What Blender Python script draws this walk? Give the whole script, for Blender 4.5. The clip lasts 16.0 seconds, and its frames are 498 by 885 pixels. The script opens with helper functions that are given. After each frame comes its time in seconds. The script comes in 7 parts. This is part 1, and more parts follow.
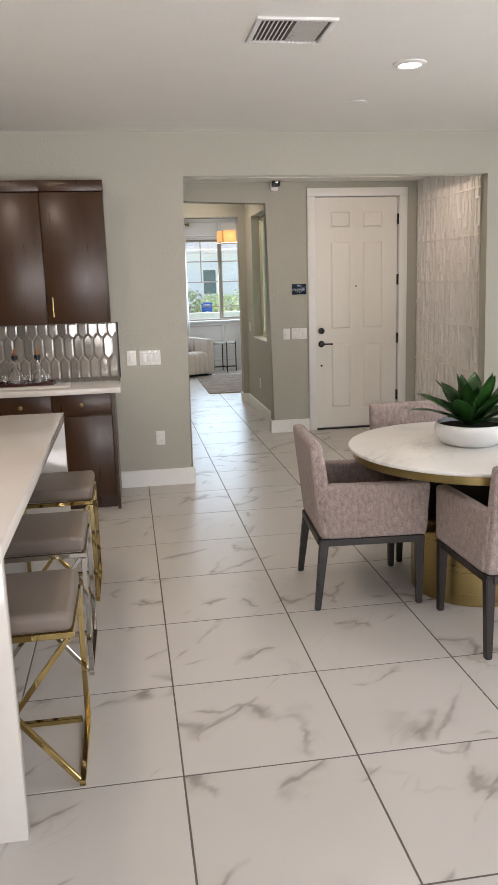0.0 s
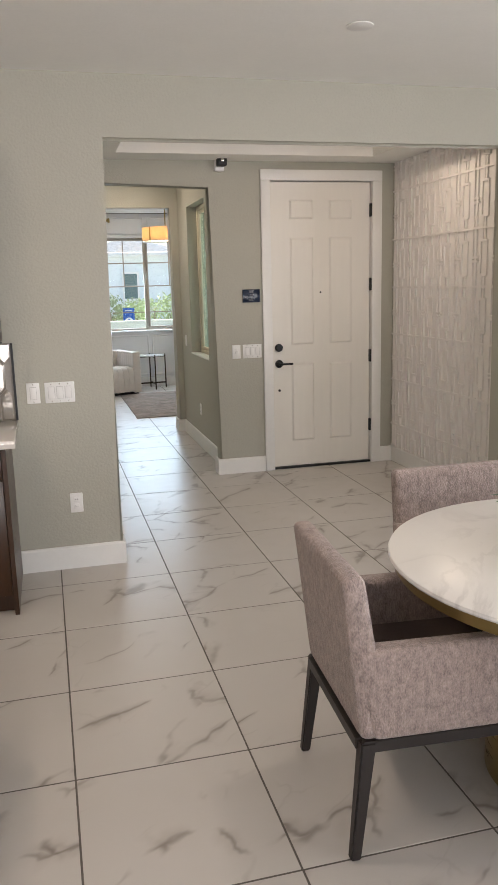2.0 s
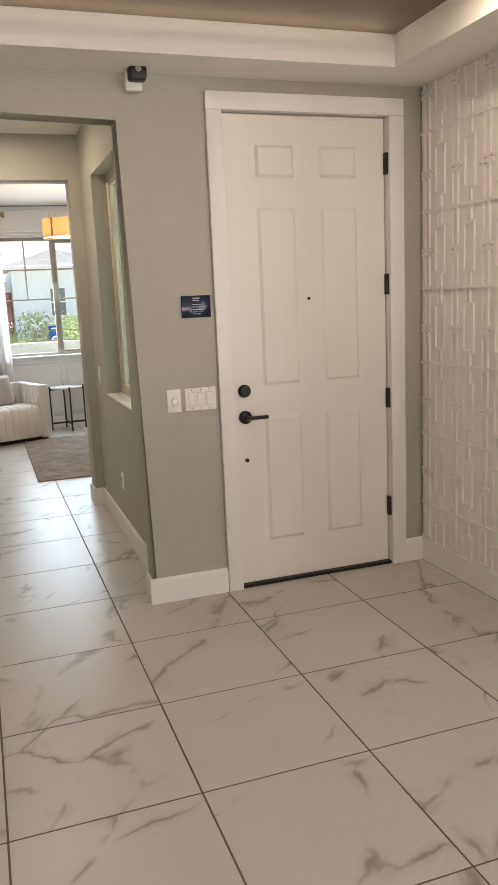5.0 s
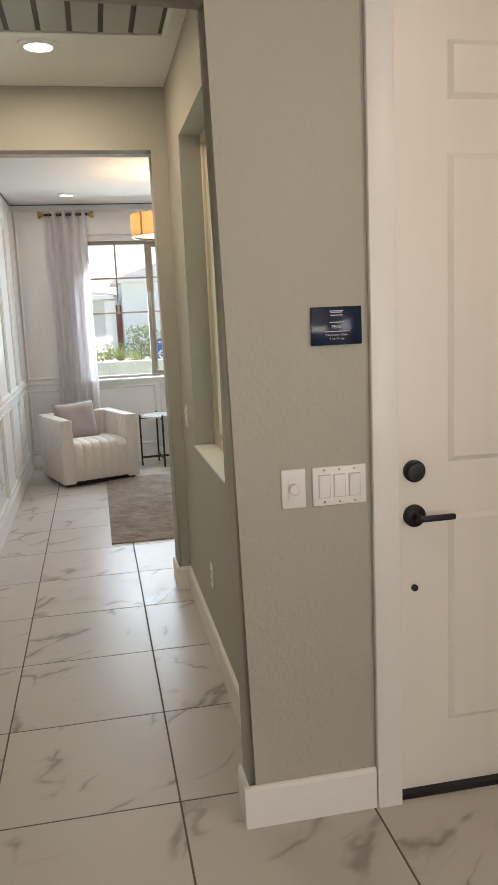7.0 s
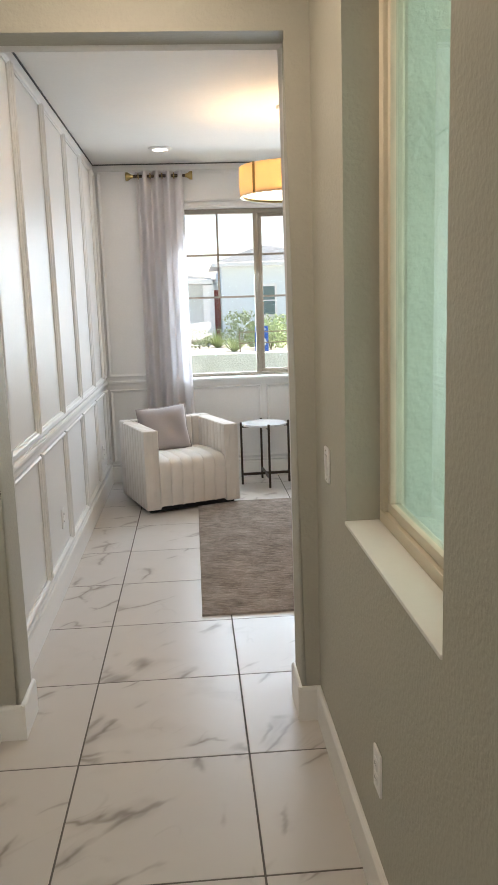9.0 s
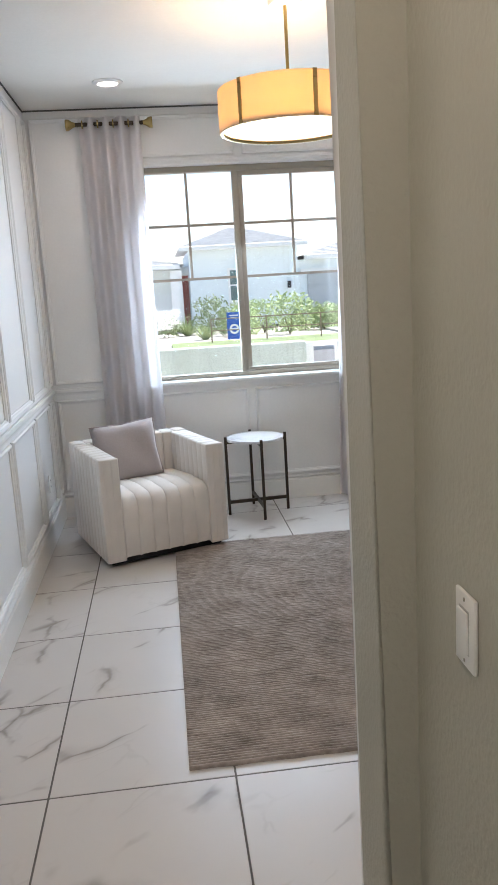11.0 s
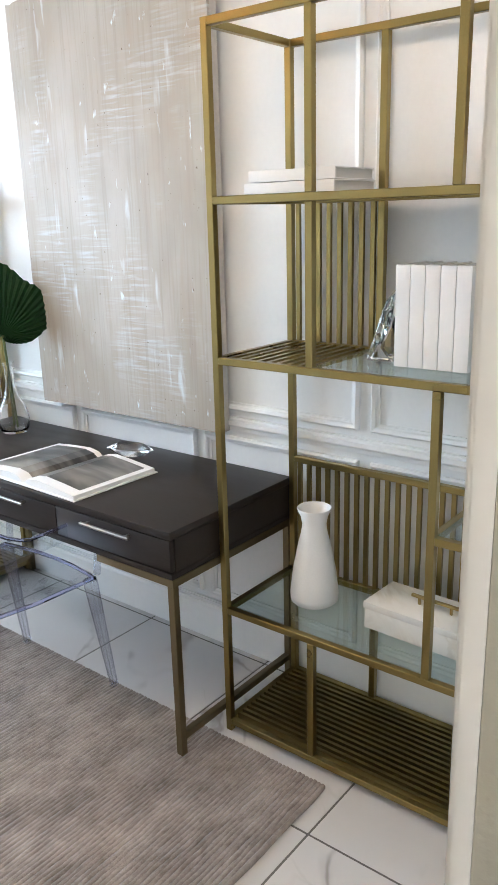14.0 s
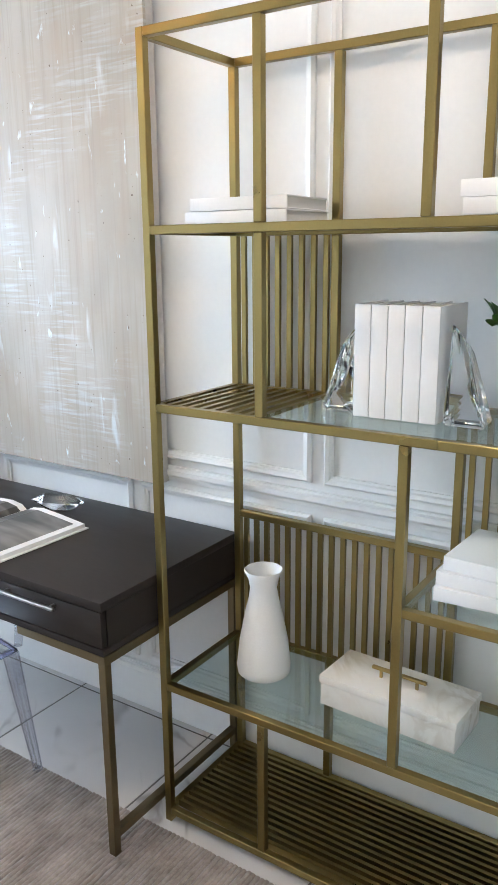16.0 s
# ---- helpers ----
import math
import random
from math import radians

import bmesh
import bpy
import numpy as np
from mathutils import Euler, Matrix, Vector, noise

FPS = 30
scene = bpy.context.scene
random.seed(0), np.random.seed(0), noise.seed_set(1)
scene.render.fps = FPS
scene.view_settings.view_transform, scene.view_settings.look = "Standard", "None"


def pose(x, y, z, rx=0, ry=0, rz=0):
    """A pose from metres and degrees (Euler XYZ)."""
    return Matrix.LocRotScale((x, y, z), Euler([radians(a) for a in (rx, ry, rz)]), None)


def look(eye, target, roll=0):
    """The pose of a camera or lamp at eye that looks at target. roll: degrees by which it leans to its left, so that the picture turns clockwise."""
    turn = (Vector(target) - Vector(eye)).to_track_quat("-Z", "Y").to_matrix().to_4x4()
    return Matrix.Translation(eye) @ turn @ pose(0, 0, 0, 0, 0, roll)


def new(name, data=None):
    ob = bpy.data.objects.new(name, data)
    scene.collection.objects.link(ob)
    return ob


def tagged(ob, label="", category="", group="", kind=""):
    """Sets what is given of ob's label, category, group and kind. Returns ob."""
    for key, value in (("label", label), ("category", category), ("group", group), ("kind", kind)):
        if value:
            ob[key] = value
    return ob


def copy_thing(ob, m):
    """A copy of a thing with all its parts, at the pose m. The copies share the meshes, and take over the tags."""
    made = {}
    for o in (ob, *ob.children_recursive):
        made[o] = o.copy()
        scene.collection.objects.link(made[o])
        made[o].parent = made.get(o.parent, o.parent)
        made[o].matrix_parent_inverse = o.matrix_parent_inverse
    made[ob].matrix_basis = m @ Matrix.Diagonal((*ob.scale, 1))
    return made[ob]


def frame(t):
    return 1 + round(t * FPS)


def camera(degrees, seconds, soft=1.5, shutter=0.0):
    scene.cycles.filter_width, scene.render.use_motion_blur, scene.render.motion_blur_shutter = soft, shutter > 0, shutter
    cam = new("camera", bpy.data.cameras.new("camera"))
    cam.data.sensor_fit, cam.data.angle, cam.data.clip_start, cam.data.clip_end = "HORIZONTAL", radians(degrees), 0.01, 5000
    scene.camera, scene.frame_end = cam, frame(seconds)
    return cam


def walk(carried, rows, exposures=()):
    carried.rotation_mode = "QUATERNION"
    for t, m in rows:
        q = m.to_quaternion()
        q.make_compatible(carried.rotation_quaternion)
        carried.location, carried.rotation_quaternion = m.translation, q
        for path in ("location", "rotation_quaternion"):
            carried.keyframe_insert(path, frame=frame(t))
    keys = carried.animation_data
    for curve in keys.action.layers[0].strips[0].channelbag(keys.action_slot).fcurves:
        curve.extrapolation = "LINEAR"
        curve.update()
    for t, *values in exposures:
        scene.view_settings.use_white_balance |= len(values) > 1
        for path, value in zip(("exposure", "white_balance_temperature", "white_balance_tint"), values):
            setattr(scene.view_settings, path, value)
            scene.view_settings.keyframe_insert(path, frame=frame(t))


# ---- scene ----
cam = camera(35.6, 16.0)
PATH = [
    (0, (0.027, 0.28, 1.604), (0.32, 2.217, 1.2), -1.7),
    (0.5, (0.006, 0.717, 1.599), (0.261, 2.665, 1.221), -0.7),
    (1, (0.05, 1.124, 1.591), (0.366, 3.062, 1.211), -0.3),
    (1.5, (0.11, 1.558, 1.606), (0.497, 3.48, 1.214), -0.4),
    (2, (0.138, 1.996, 1.611), (0.625, 3.894, 1.213), -1.5),
    (2.5, (0.241, 2.409, 1.591), (0.785, 4.293, 1.197), -2.3),
    (3, (0.312, 2.853, 1.617), (0.86, 4.737, 1.228), -2.4),
    (3.5, (0.393, 3.301, 1.605), (1.016, 5.163, 1.224), -3.2),
    (3.7, (0.448, 3.482, 1.582), (1.1, 5.334, 1.199), -3.1),
    (5.8, (0.944, 5.311, 1.558), (1.566, 7.18, 1.213), -2.4),
    (6, (0.975, 5.487, 1.564), (1.589, 7.362, 1.235), -2.7),
    (6.5, (1.085, 5.878, 1.547), (1.61, 7.78, 1.22), -3.2),
    (7, (1.159, 6.274, 1.564), (1.531, 8.212, 1.237), -2.5),
    (7.5, (1.179, 6.687, 1.579), (1.476, 8.638, 1.254), -1.7),
    (8, (1.218, 7.093, 1.556), (1.427, 9.053, 1.218), -1.4),
    (8.5, (1.213, 7.507, 1.566), (1.367, 9.47, 1.216), -1.6),
    (8.7, (1.188, 7.664, 1.57), (1.326, 9.628, 1.219), -1.7),
    (10.8, (1.195, 9.184, 1.551), (1.366, 11.14, 1.171), -3.4),
    (11, (1.199, 9.335, 1.554), (1.4, 11.286, 1.163), -3.4),
    (11.5, (1.157, 9.646, 1.545), (1.451, 11.581, 1.132), -3.3),
    (12, (1.11, 9.943, 1.619), (1.65, 11.817, 1.178), -3.6),
    (12.5, (1.099, 10.235, 1.579), (1.897, 12.011, 1.121), -4.1),
    (12.8, (1.122, 10.394, 1.594), (2.074, 12.09, 1.129), -4.0),
    (13, (1.135, 10.466, 1.618), (2.178, 12.102, 1.134), -4.2),
    (13.5, (1.112, 10.563, 1.625), (2.425, 11.978, 1.101), -3.0),
    (14, (1.088, 10.628, 1.617), (2.592, 11.823, 1.059), -1.5),
    (14.5, (1.086, 10.657, 1.608), (2.683, 11.72, 1.04), -0.1),
    (15, (1.1, 10.67, 1.614), (2.735, 11.681, 1.064), 0.3),
    (15.5, (1.195, 10.744, 1.608), (2.84, 11.761, 1.098), -0.1),
    (16, (1.268, 10.785, 1.611), (2.885, 11.86, 1.132), -0.5),
]
walk(cam, [(t, look(eye, target, roll)) for t, eye, target, roll in PATH], [(0.0, 1.07, 6450, 15), (3.5, 1.13, 6550, 16), (6.0, 1.22, 7150, 17), (7.5, 1.05, 6900, 17), (8.5, 1.2, 6900, 17), (11.0, 1.12, 6300, 18), (12.0, 1.08, 6200, 17), (13.0, 1.5, 6250, 16), (13.5, 1.75, 6250, 16), (14.5, 2.1, 6100, 16), (16.0, 2.1, 5950, 15)])

# ---- sky, sun and large lights ----
world = bpy.data.worlds.new("sky")
scene.world = world
world.use_nodes = True
wn = world.node_tree
sky = wn.nodes.new("ShaderNodeTexSky")
sky.sky_type, sky.sun_disc = "NISHITA", False
sky.sun_elevation, sky.sun_rotation = radians(60), radians(61)
wn.nodes["Background"].inputs["Strength"].default_value = 0.15
wn.links.new(sky.outputs[0], wn.nodes["Background"].inputs["Color"])


def lamp(name, kind, m, energy, color, **more):
    data = bpy.data.lights.new(name, kind)
    data.energy, data.color = energy, color
    for key, value in more.items():
        if key == "size":
            data.size = value
        elif key == "size_y":
            data.shape, data.size_y = "RECTANGLE", value
        elif key == "disk":
            data.shape, data.size = "DISK", value
        elif key == "radius":
            data.shadow_soft_size = value
        elif key == "angle":
            data.angle = radians(value)
        elif key == "spread":
            data.spread = radians(value)
    ob = new(name, data)
    ob.matrix_world = m
    return ob


SUN_FROM = Vector((0.55, 0.30, 1.1))
lamp("sun", "SUN", look(SUN_FROM * 50, (0, 0, 0)), 5.0, (1.0, 0.95, 0.87), angle=0.5)
# fill added for unseen openings behind and beside kitchen; office window and porch daylight
lamp("patio_daylight", "AREA", look((1.2, -2.95, 0.6), (0.9, 0.6, 2.9)), 52, (1.0, 0.98, 0.96), size=4.4, size_y=1.0, spread=120)
lamp("dining_daylight", "AREA", look((5.15, 1.6, 1.45), (1.6, 3.2, 3.0)), 46, (0.93, 0.97, 1.0), size=2.6, size_y=1.7)
lamp("office_daylight", "AREA", look((1.85, 15.08, 1.66), (1.9, 12.2, 0.0)), 28, (0.68, 0.86, 1.0), size=1.36, size_y=1.42)
lamp("porch_daylight", "AREA", look((4.4, 9.5, 1.4), (2.0, 9.8, 1.4)), 58, (0.9, 1.0, 0.94), size=2.0, size_y=2.4)
WARM = (1.0, 0.83, 0.64)
SOFT = (1.0, 0.90, 0.78)

# ---- materials ----


def material(name, color, rough=0.5, metal=0.0, vary=0.06, scale=6.0, bump=0.0, fine=120.0, spec=0.5, coat=0.0, stretch=(1, 1, 1), sheen=0.0, rvary=0.08, each=0.0):
    m = bpy.data.materials.new(name)
    m.use_nodes = True
    nt = m.node_tree
    b = nt.nodes["Principled BSDF"]
    tc = nt.nodes.new("ShaderNodeTexCoord")
    mp = nt.nodes.new("ShaderNodeMapping")
    mp.inputs["Scale"].default_value = stretch
    nt.links.new(tc.outputs["Object"], mp.inputs["Vector"])
    n1 = nt.nodes.new("ShaderNodeTexNoise")
    n1.inputs["Scale"].default_value, n1.inputs["Detail"].default_value = scale, 5
    nt.links.new(mp.outputs[0], n1.inputs["Vector"])
    n2 = nt.nodes.new("ShaderNodeTexNoise")
    n2.inputs["Scale"].default_value, n2.inputs["Detail"].default_value = fine, 3
    nt.links.new(mp.outputs[0], n2.inputs["Vector"])
    add = nt.nodes.new("ShaderNodeMath")
    add.operation = "ADD"
    nt.links.new(n1.outputs["Fac"], add.inputs[0])
    nt.links.new(n2.outputs["Fac"], add.inputs[1])
    ramp = nt.nodes.new("ShaderNodeMapRange")
    ramp.inputs["From Min"].default_value, ramp.inputs["From Max"].default_value = 0.6, 1.4
    ramp.inputs["To Min"].default_value, ramp.inputs["To Max"].default_value = 1 - vary, 1 + vary
    nt.links.new(add.outputs[0], ramp.inputs["Value"])
    mix = nt.nodes.new("ShaderNodeVectorMath")
    mix.operation = "SCALE"
    mix.inputs[0].default_value = color
    nt.links.new(ramp.outputs[0], mix.inputs["Scale"])
    out = mix
    if each:
        info = nt.nodes.new("ShaderNodeObjectInfo")
        er = nt.nodes.new("ShaderNodeMapRange")
        er.inputs["To Min"].default_value, er.inputs["To Max"].default_value = 1 - each, 1 + each
        nt.links.new(info.outputs["Random"], er.inputs["Value"])
        out = nt.nodes.new("ShaderNodeVectorMath")
        out.operation = "SCALE"
        nt.links.new(mix.outputs[0], out.inputs[0])
        nt.links.new(er.outputs[0], out.inputs["Scale"])
    nt.links.new(out.outputs[0], b.inputs["Base Color"])
    rr = nt.nodes.new("ShaderNodeMapRange")
    rr.inputs["To Min"].default_value, rr.inputs["To Max"].default_value = max(0.02, rough - rvary), min(1, rough + rvary)
    nt.links.new(n1.outputs["Fac"], rr.inputs["Value"])
    nt.links.new(rr.outputs[0], b.inputs["Roughness"])
    b.inputs["Metallic"].default_value = metal
    b.inputs["Specular IOR Level"].default_value = spec
    b.inputs["Coat Weight"].default_value = coat
    b.inputs["Sheen Weight"].default_value = sheen
    if bump:
        bp = nt.nodes.new("ShaderNodeBump")
        bp.inputs["Strength"].default_value, bp.inputs["Distance"].default_value = min(1.0, bump), 0.004 * max(1.0, bump)
        nt.links.new(n2.outputs["Fac"], bp.inputs["Height"])
        nt.links.new(bp.outputs[0], b.inputs["Normal"])
    return m


def glowing(name, color, strength):
    m = bpy.data.materials.new(name)
    m.use_nodes = True
    b = m.node_tree.nodes["Principled BSDF"]
    b.inputs["Base Color"].default_value = (0.8, 0.8, 0.8, 1)
    b.inputs["Emission Color"].default_value = (*color, 1)
    b.inputs["Emission Strength"].default_value = strength
    return m


def glass(name, color=(1, 1, 1), rough=0.0, ior=1.45):
    m = bpy.data.materials.new(name)
    m.use_nodes = True
    b = m.node_tree.nodes["Principled BSDF"]
    b.inputs["Base Color"].default_value = (*color, 1)
    b.inputs["Roughness"].default_value = rough
    b.inputs["IOR"].default_value = ior
    b.inputs["Transmission Weight"].default_value = 1.0
    return m


def thin_glass(name, color, gloss=0.08, power=4.0, gain=0.55):
    """Clear sheet: mostly straight through, with a Fresnel gloss."""
    m = bpy.data.materials.new(name)
    m.use_nodes = True
    nt = m.node_tree
    nt.nodes.remove(nt.nodes["Principled BSDF"])
    tr = nt.nodes.new("ShaderNodeBsdfTransparent")
    tr.inputs[0].default_value = (*color, 1)
    gl = nt.nodes.new("ShaderNodeBsdfGlossy")
    gl.inputs["Roughness"].default_value = 0.02
    lw = nt.nodes.new("ShaderNodeLayerWeight")
    pw = nt.nodes.new("ShaderNodeMath")
    pw.operation = "POWER"
    pw.inputs[1].default_value = power
    nt.links.new(lw.outputs["Facing"], pw.inputs[0])
    fr = nt.nodes.new("ShaderNodeMath")
    fr.operation = "MULTIPLY_ADD"
    fr.inputs[1].default_value, fr.inputs[2].default_value = gain, 0.25 * gloss + 0.02
    nt.links.new(pw.outputs[0], fr.inputs[0])
    mx = nt.nodes.new("ShaderNodeMixShader")
    nt.links.new(fr.outputs[0], mx.inputs[0])
    nt.links.new(tr.outputs[0], mx.inputs[1])
    nt.links.new(gl.outputs[0], mx.inputs[2])
    nt.links.new(mx.outputs[0], nt.nodes["Material Output"].inputs[0])
    return m


def marble(name, base, vein, scale, amount, rough, each=False, fine=0.5, warp=1.6):
    """Stone with soft clouds and thin wandering veins; each: shifted for every piece."""
    m = bpy.data.materials.new(name)
    m.use_nodes = True
    nt = m.node_tree
    b = nt.nodes["Principled BSDF"]
    tc = nt.nodes.new("ShaderNodeTexCoord")
    place = tc.outputs["Object"]
    if each:
        info = nt.nodes.new("ShaderNodeObjectInfo")
        comb = nt.nodes.new("ShaderNodeVectorMath")
        comb.operation = "SCALE"
        comb.inputs[0].default_value = (17.0, 31.0, 53.0)
        nt.links.new(info.outputs["Random"], comb.inputs["Scale"])
        ad = nt.nodes.new("ShaderNodeVectorMath")
        nt.links.new(place, ad.inputs[0])
        nt.links.new(comb.outputs[0], ad.inputs[1])
        place = ad.outputs[0]
    cloud = nt.nodes.new("ShaderNodeTexNoise")
    cloud.inputs["Scale"].default_value, cloud.inputs["Detail"].default_value = scale * 0.6, 4
    nt.links.new(place, cloud.inputs["Vector"])
    wob = nt.nodes.new("ShaderNodeTexNoise")
    wob.inputs["Scale"].default_value, wob.inputs["Detail"].default_value, wob.inputs["Roughness"].default_value = scale, 7, 0.54
    wob.inputs["Distortion"].default_value = warp
    st = nt.nodes.new("ShaderNodeMapping")
    st.inputs["Rotation"].default_value = (0, 0, 0.75)
    st.vector_type = "TEXTURE"
    st.inputs["Scale"].default_value = (2.1, 0.8, 1)
    nt.links.new(place, st.inputs["Vector"])
    nt.links.new(st.outputs[0], wob.inputs["Vector"])
    band = nt.nodes.new("ShaderNodeMath")
    band.operation = "SUBTRACT"
    band.inputs[1].default_value = 0.5
    nt.links.new(wob.outputs["Fac"], band.inputs[0])
    ab = nt.nodes.new("ShaderNodeMath")
    ab.operation = "ABSOLUTE"
    nt.links.new(band.outputs[0], ab.inputs[0])
    thin = nt.nodes.new("ShaderNodeMapRange")
    thin.interpolation_type = "SMOOTHSTEP"
    thin.inputs["From Min"].default_value, thin.inputs["From Max"].default_value = 0.0, 0.055 * fine * 2
    thin.inputs["To Min"].default_value, thin.inputs["To Max"].default_value = 1, 0
    nt.links.new(ab.outputs[0], thin.inputs["Value"])
    mask = nt.nodes.new("ShaderNodeMapRange")
    mask.inputs["From Min"].default_value, mask.inputs["From Max"].default_value = 0.42, 0.66
    nt.links.new(cloud.outputs["Fac"], mask.inputs["Value"])
    mul = nt.nodes.new("ShaderNodeMath")
    mul.operation = "MULTIPLY"
    nt.links.new(thin.outputs[0], mul.inputs[0])
    nt.links.new(mask.outputs[0], mul.inputs[1])
    amt = nt.nodes.new("ShaderNodeMath")
    amt.operation = "MULTIPLY_ADD"
    amt.inputs[1].default_value = amount
    soft = nt.nodes.new("ShaderNodeMapRange")
    soft.inputs["From Min"].default_value, soft.inputs["From Max"].default_value = 0.35, 0.8
    soft.inputs["To Max"].default_value = amount * 0.28
    nt.links.new(cloud.outputs["Fac"], soft.inputs["Value"])
    nt.links.new(mul.outputs[0], amt.inputs[0])
    nt.links.new(soft.outputs[0], amt.inputs[2])
    mix = nt.nodes.new("ShaderNodeMix")
    mix.data_type = "RGBA"
    mix.inputs["A"].default_value, mix.inputs["B"].default_value = (*base, 1), (*vein, 1)
    nt.links.new(amt.outputs[0], mix.inputs["Factor"])
    nt.links.new(mix.outputs["Result"], b.inputs["Base Color"])
    b.inputs["Roughness"].default_value = rough
    b.inputs["Specular IOR Level"].default_value = 0.4
    return m


def veined_tile(name, base, vein, rough):
    """Pale porcelain: soft grey smears along a slant with thin darker cores, shifted for every piece."""
    m = bpy.data.materials.new(name)
    m.use_nodes = True
    nt = m.node_tree
    b = nt.nodes["Principled BSDF"]

    def node(kind, **values):
        n = nt.nodes.new(kind)
        for key, value in values.items():
            n.inputs[key].default_value = value
        return n

    def calc(op, a, c):
        n = nt.nodes.new("ShaderNodeMath")
        n.operation = op
        nt.links.new(a, n.inputs[0])
        if isinstance(c, float):
            n.inputs[1].default_value = c
        else:
            nt.links.new(c, n.inputs[1])
        return n.outputs[0]

    def ranged(value, lo, hi, a=0.0, c=1.0):
        n = nt.nodes.new("ShaderNodeMapRange")
        n.interpolation_type = "SMOOTHSTEP"
        for key, number in (("From Min", lo), ("From Max", hi), ("To Min", a), ("To Max", c)):
            n.inputs[key].default_value = number
        nt.links.new(value, n.inputs["Value"])
        return n.outputs[0]
    tc = nt.nodes.new("ShaderNodeTexCoord")
    info = nt.nodes.new("ShaderNodeObjectInfo")
    shift = nt.nodes.new("ShaderNodeVectorMath")
    shift.operation = "SCALE"
    shift.inputs[0].default_value = (17.0, 31.0, 53.0)
    nt.links.new(info.outputs["Random"], shift.inputs["Scale"])
    moved = nt.nodes.new("ShaderNodeVectorMath")
    nt.links.new(tc.outputs["Object"], moved.inputs[0])
    nt.links.new(shift.outputs[0], moved.inputs[1])
    slant = nt.nodes.new("ShaderNodeMapping")
    slant.vector_type = "TEXTURE"
    slant.inputs["Rotation"].default_value = (0, 0, 0.72)
    slant.inputs["Scale"].default_value = (1.75, 0.85, 1)
    nt.links.new(moved.outputs[0], slant.inputs["Vector"])

    def noise(place, scale, detail, roughness=0.5, distort=0.0):
        n = node("ShaderNodeTexNoise", Scale=scale, Detail=detail, Roughness=roughness, Distortion=distort)
        nt.links.new(place, n.inputs["Vector"])
        return n.outputs["Fac"]
    warp = node("ShaderNodeTexNoise", Scale=2.8, Detail=4.0, Roughness=0.5)
    nt.links.new(slant.outputs[0], warp.inputs["Vector"])
    bent = nt.nodes.new("ShaderNodeVectorMath")
    bent.operation = "MULTIPLY_ADD"
    bent.inputs[1].default_value = (0.42, 0.42, 0.0)
    nt.links.new(warp.outputs["Color"], bent.inputs[0])
    nt.links.new(slant.outputs[0], bent.inputs[2])

    def cracks(scale):
        n = node("ShaderNodeTexVoronoi", Scale=scale)
        n.feature = "DISTANCE_TO_EDGE"
        nt.links.new(bent.outputs[0], n.inputs["Vector"])
        return n.outputs["Distance"]
    patch = noise(moved.outputs[0], 4.0, 2.0, 0.5)
    wide = cracks(2.3)
    smear = calc("MULTIPLY", ranged(wide, 0.0, 0.10, 1.0, 0.0), ranged(patch, 0.50, 0.66))
    core = calc("MULTIPLY", ranged(wide, 0.0, 0.032, 1.0, 0.0), ranged(patch, 0.46, 0.58))
    hair = calc("MULTIPLY", ranged(cracks(5.5), 0.0, 0.045, 1.0, 0.0), ranged(patch, 0.54, 0.66))
    cloud = ranged(noise(moved.outputs[0], 1.7, 4.0), 0.35, 0.7)
    total = calc("ADD", calc("ADD", calc("MULTIPLY", smear, 0.30), calc("MULTIPLY", core, 0.46)), calc("ADD", calc("MULTIPLY", hair, 0.12), calc("MULTIPLY", cloud, 0.05)))
    mix = nt.nodes.new("ShaderNodeMix")
    mix.data_type = "RGBA"
    mix.inputs["A"].default_value, mix.inputs["B"].default_value = (*base, 1), (*vein, 1)
    nt.links.new(total, mix.inputs["Factor"])
    nt.links.new(mix.outputs["Result"], b.inputs["Base Color"])
    nt.links.new(ranged(noise(moved.outputs[0], 9.0, 4.0), 0.3, 0.7, rough - 0.05, rough + 0.05), b.inputs["Roughness"])
    b.inputs["Specular IOR Level"].default_value = 0.32
    return m


M_WALL = material("greige_wall_paint", (0.423, 0.410, 0.347), 0.62, bump=0.6, fine=75, vary=0.03, scale=2)
M_CEIL = material("ceiling_paint", (0.85, 0.84, 0.80), 0.8, bump=0.25, fine=60, vary=0.02)
M_WHITE = material("white_trim_paint", (0.80, 0.79, 0.76), 0.35, vary=0.02, bump=0.04, fine=40)
M_OFFICE = material("office_white_paint", (0.76, 0.755, 0.74), 0.45, vary=0.025, bump=0.08, fine=60)
M_PANEL = material("relief_panel_white", (0.82, 0.79, 0.755), 0.6, vary=0.03, bump=0.1, fine=200)
M_DOOR = material("door_paint", (0.80, 0.77, 0.71), 0.38, vary=0.02, bump=0.08, fine=30, stretch=(1, 1, 0.1))
M_TILE = veined_tile("porcelain_tile", (0.57, 0.538, 0.505), (0.215, 0.18, 0.152), 0.33)
M_GROUT = material("grout", (0.13, 0.115, 0.10), 0.85, vary=0.1)
M_WOOD = material("dark_espresso_wood", (0.046, 0.0195, 0.0075), 0.30, vary=0.3, scale=3, fine=25, stretch=(8, 8, 0.7), spec=0.42)
M_QUARTZ = marble("white_quartz", (0.66, 0.615, 0.57), (0.6, 0.55, 0.5), 1.2, 0.25, 0.07)
M_BLACK = material("black_metal", (0.012, 0.012, 0.013), 0.42, metal=0.3, vary=0.1)
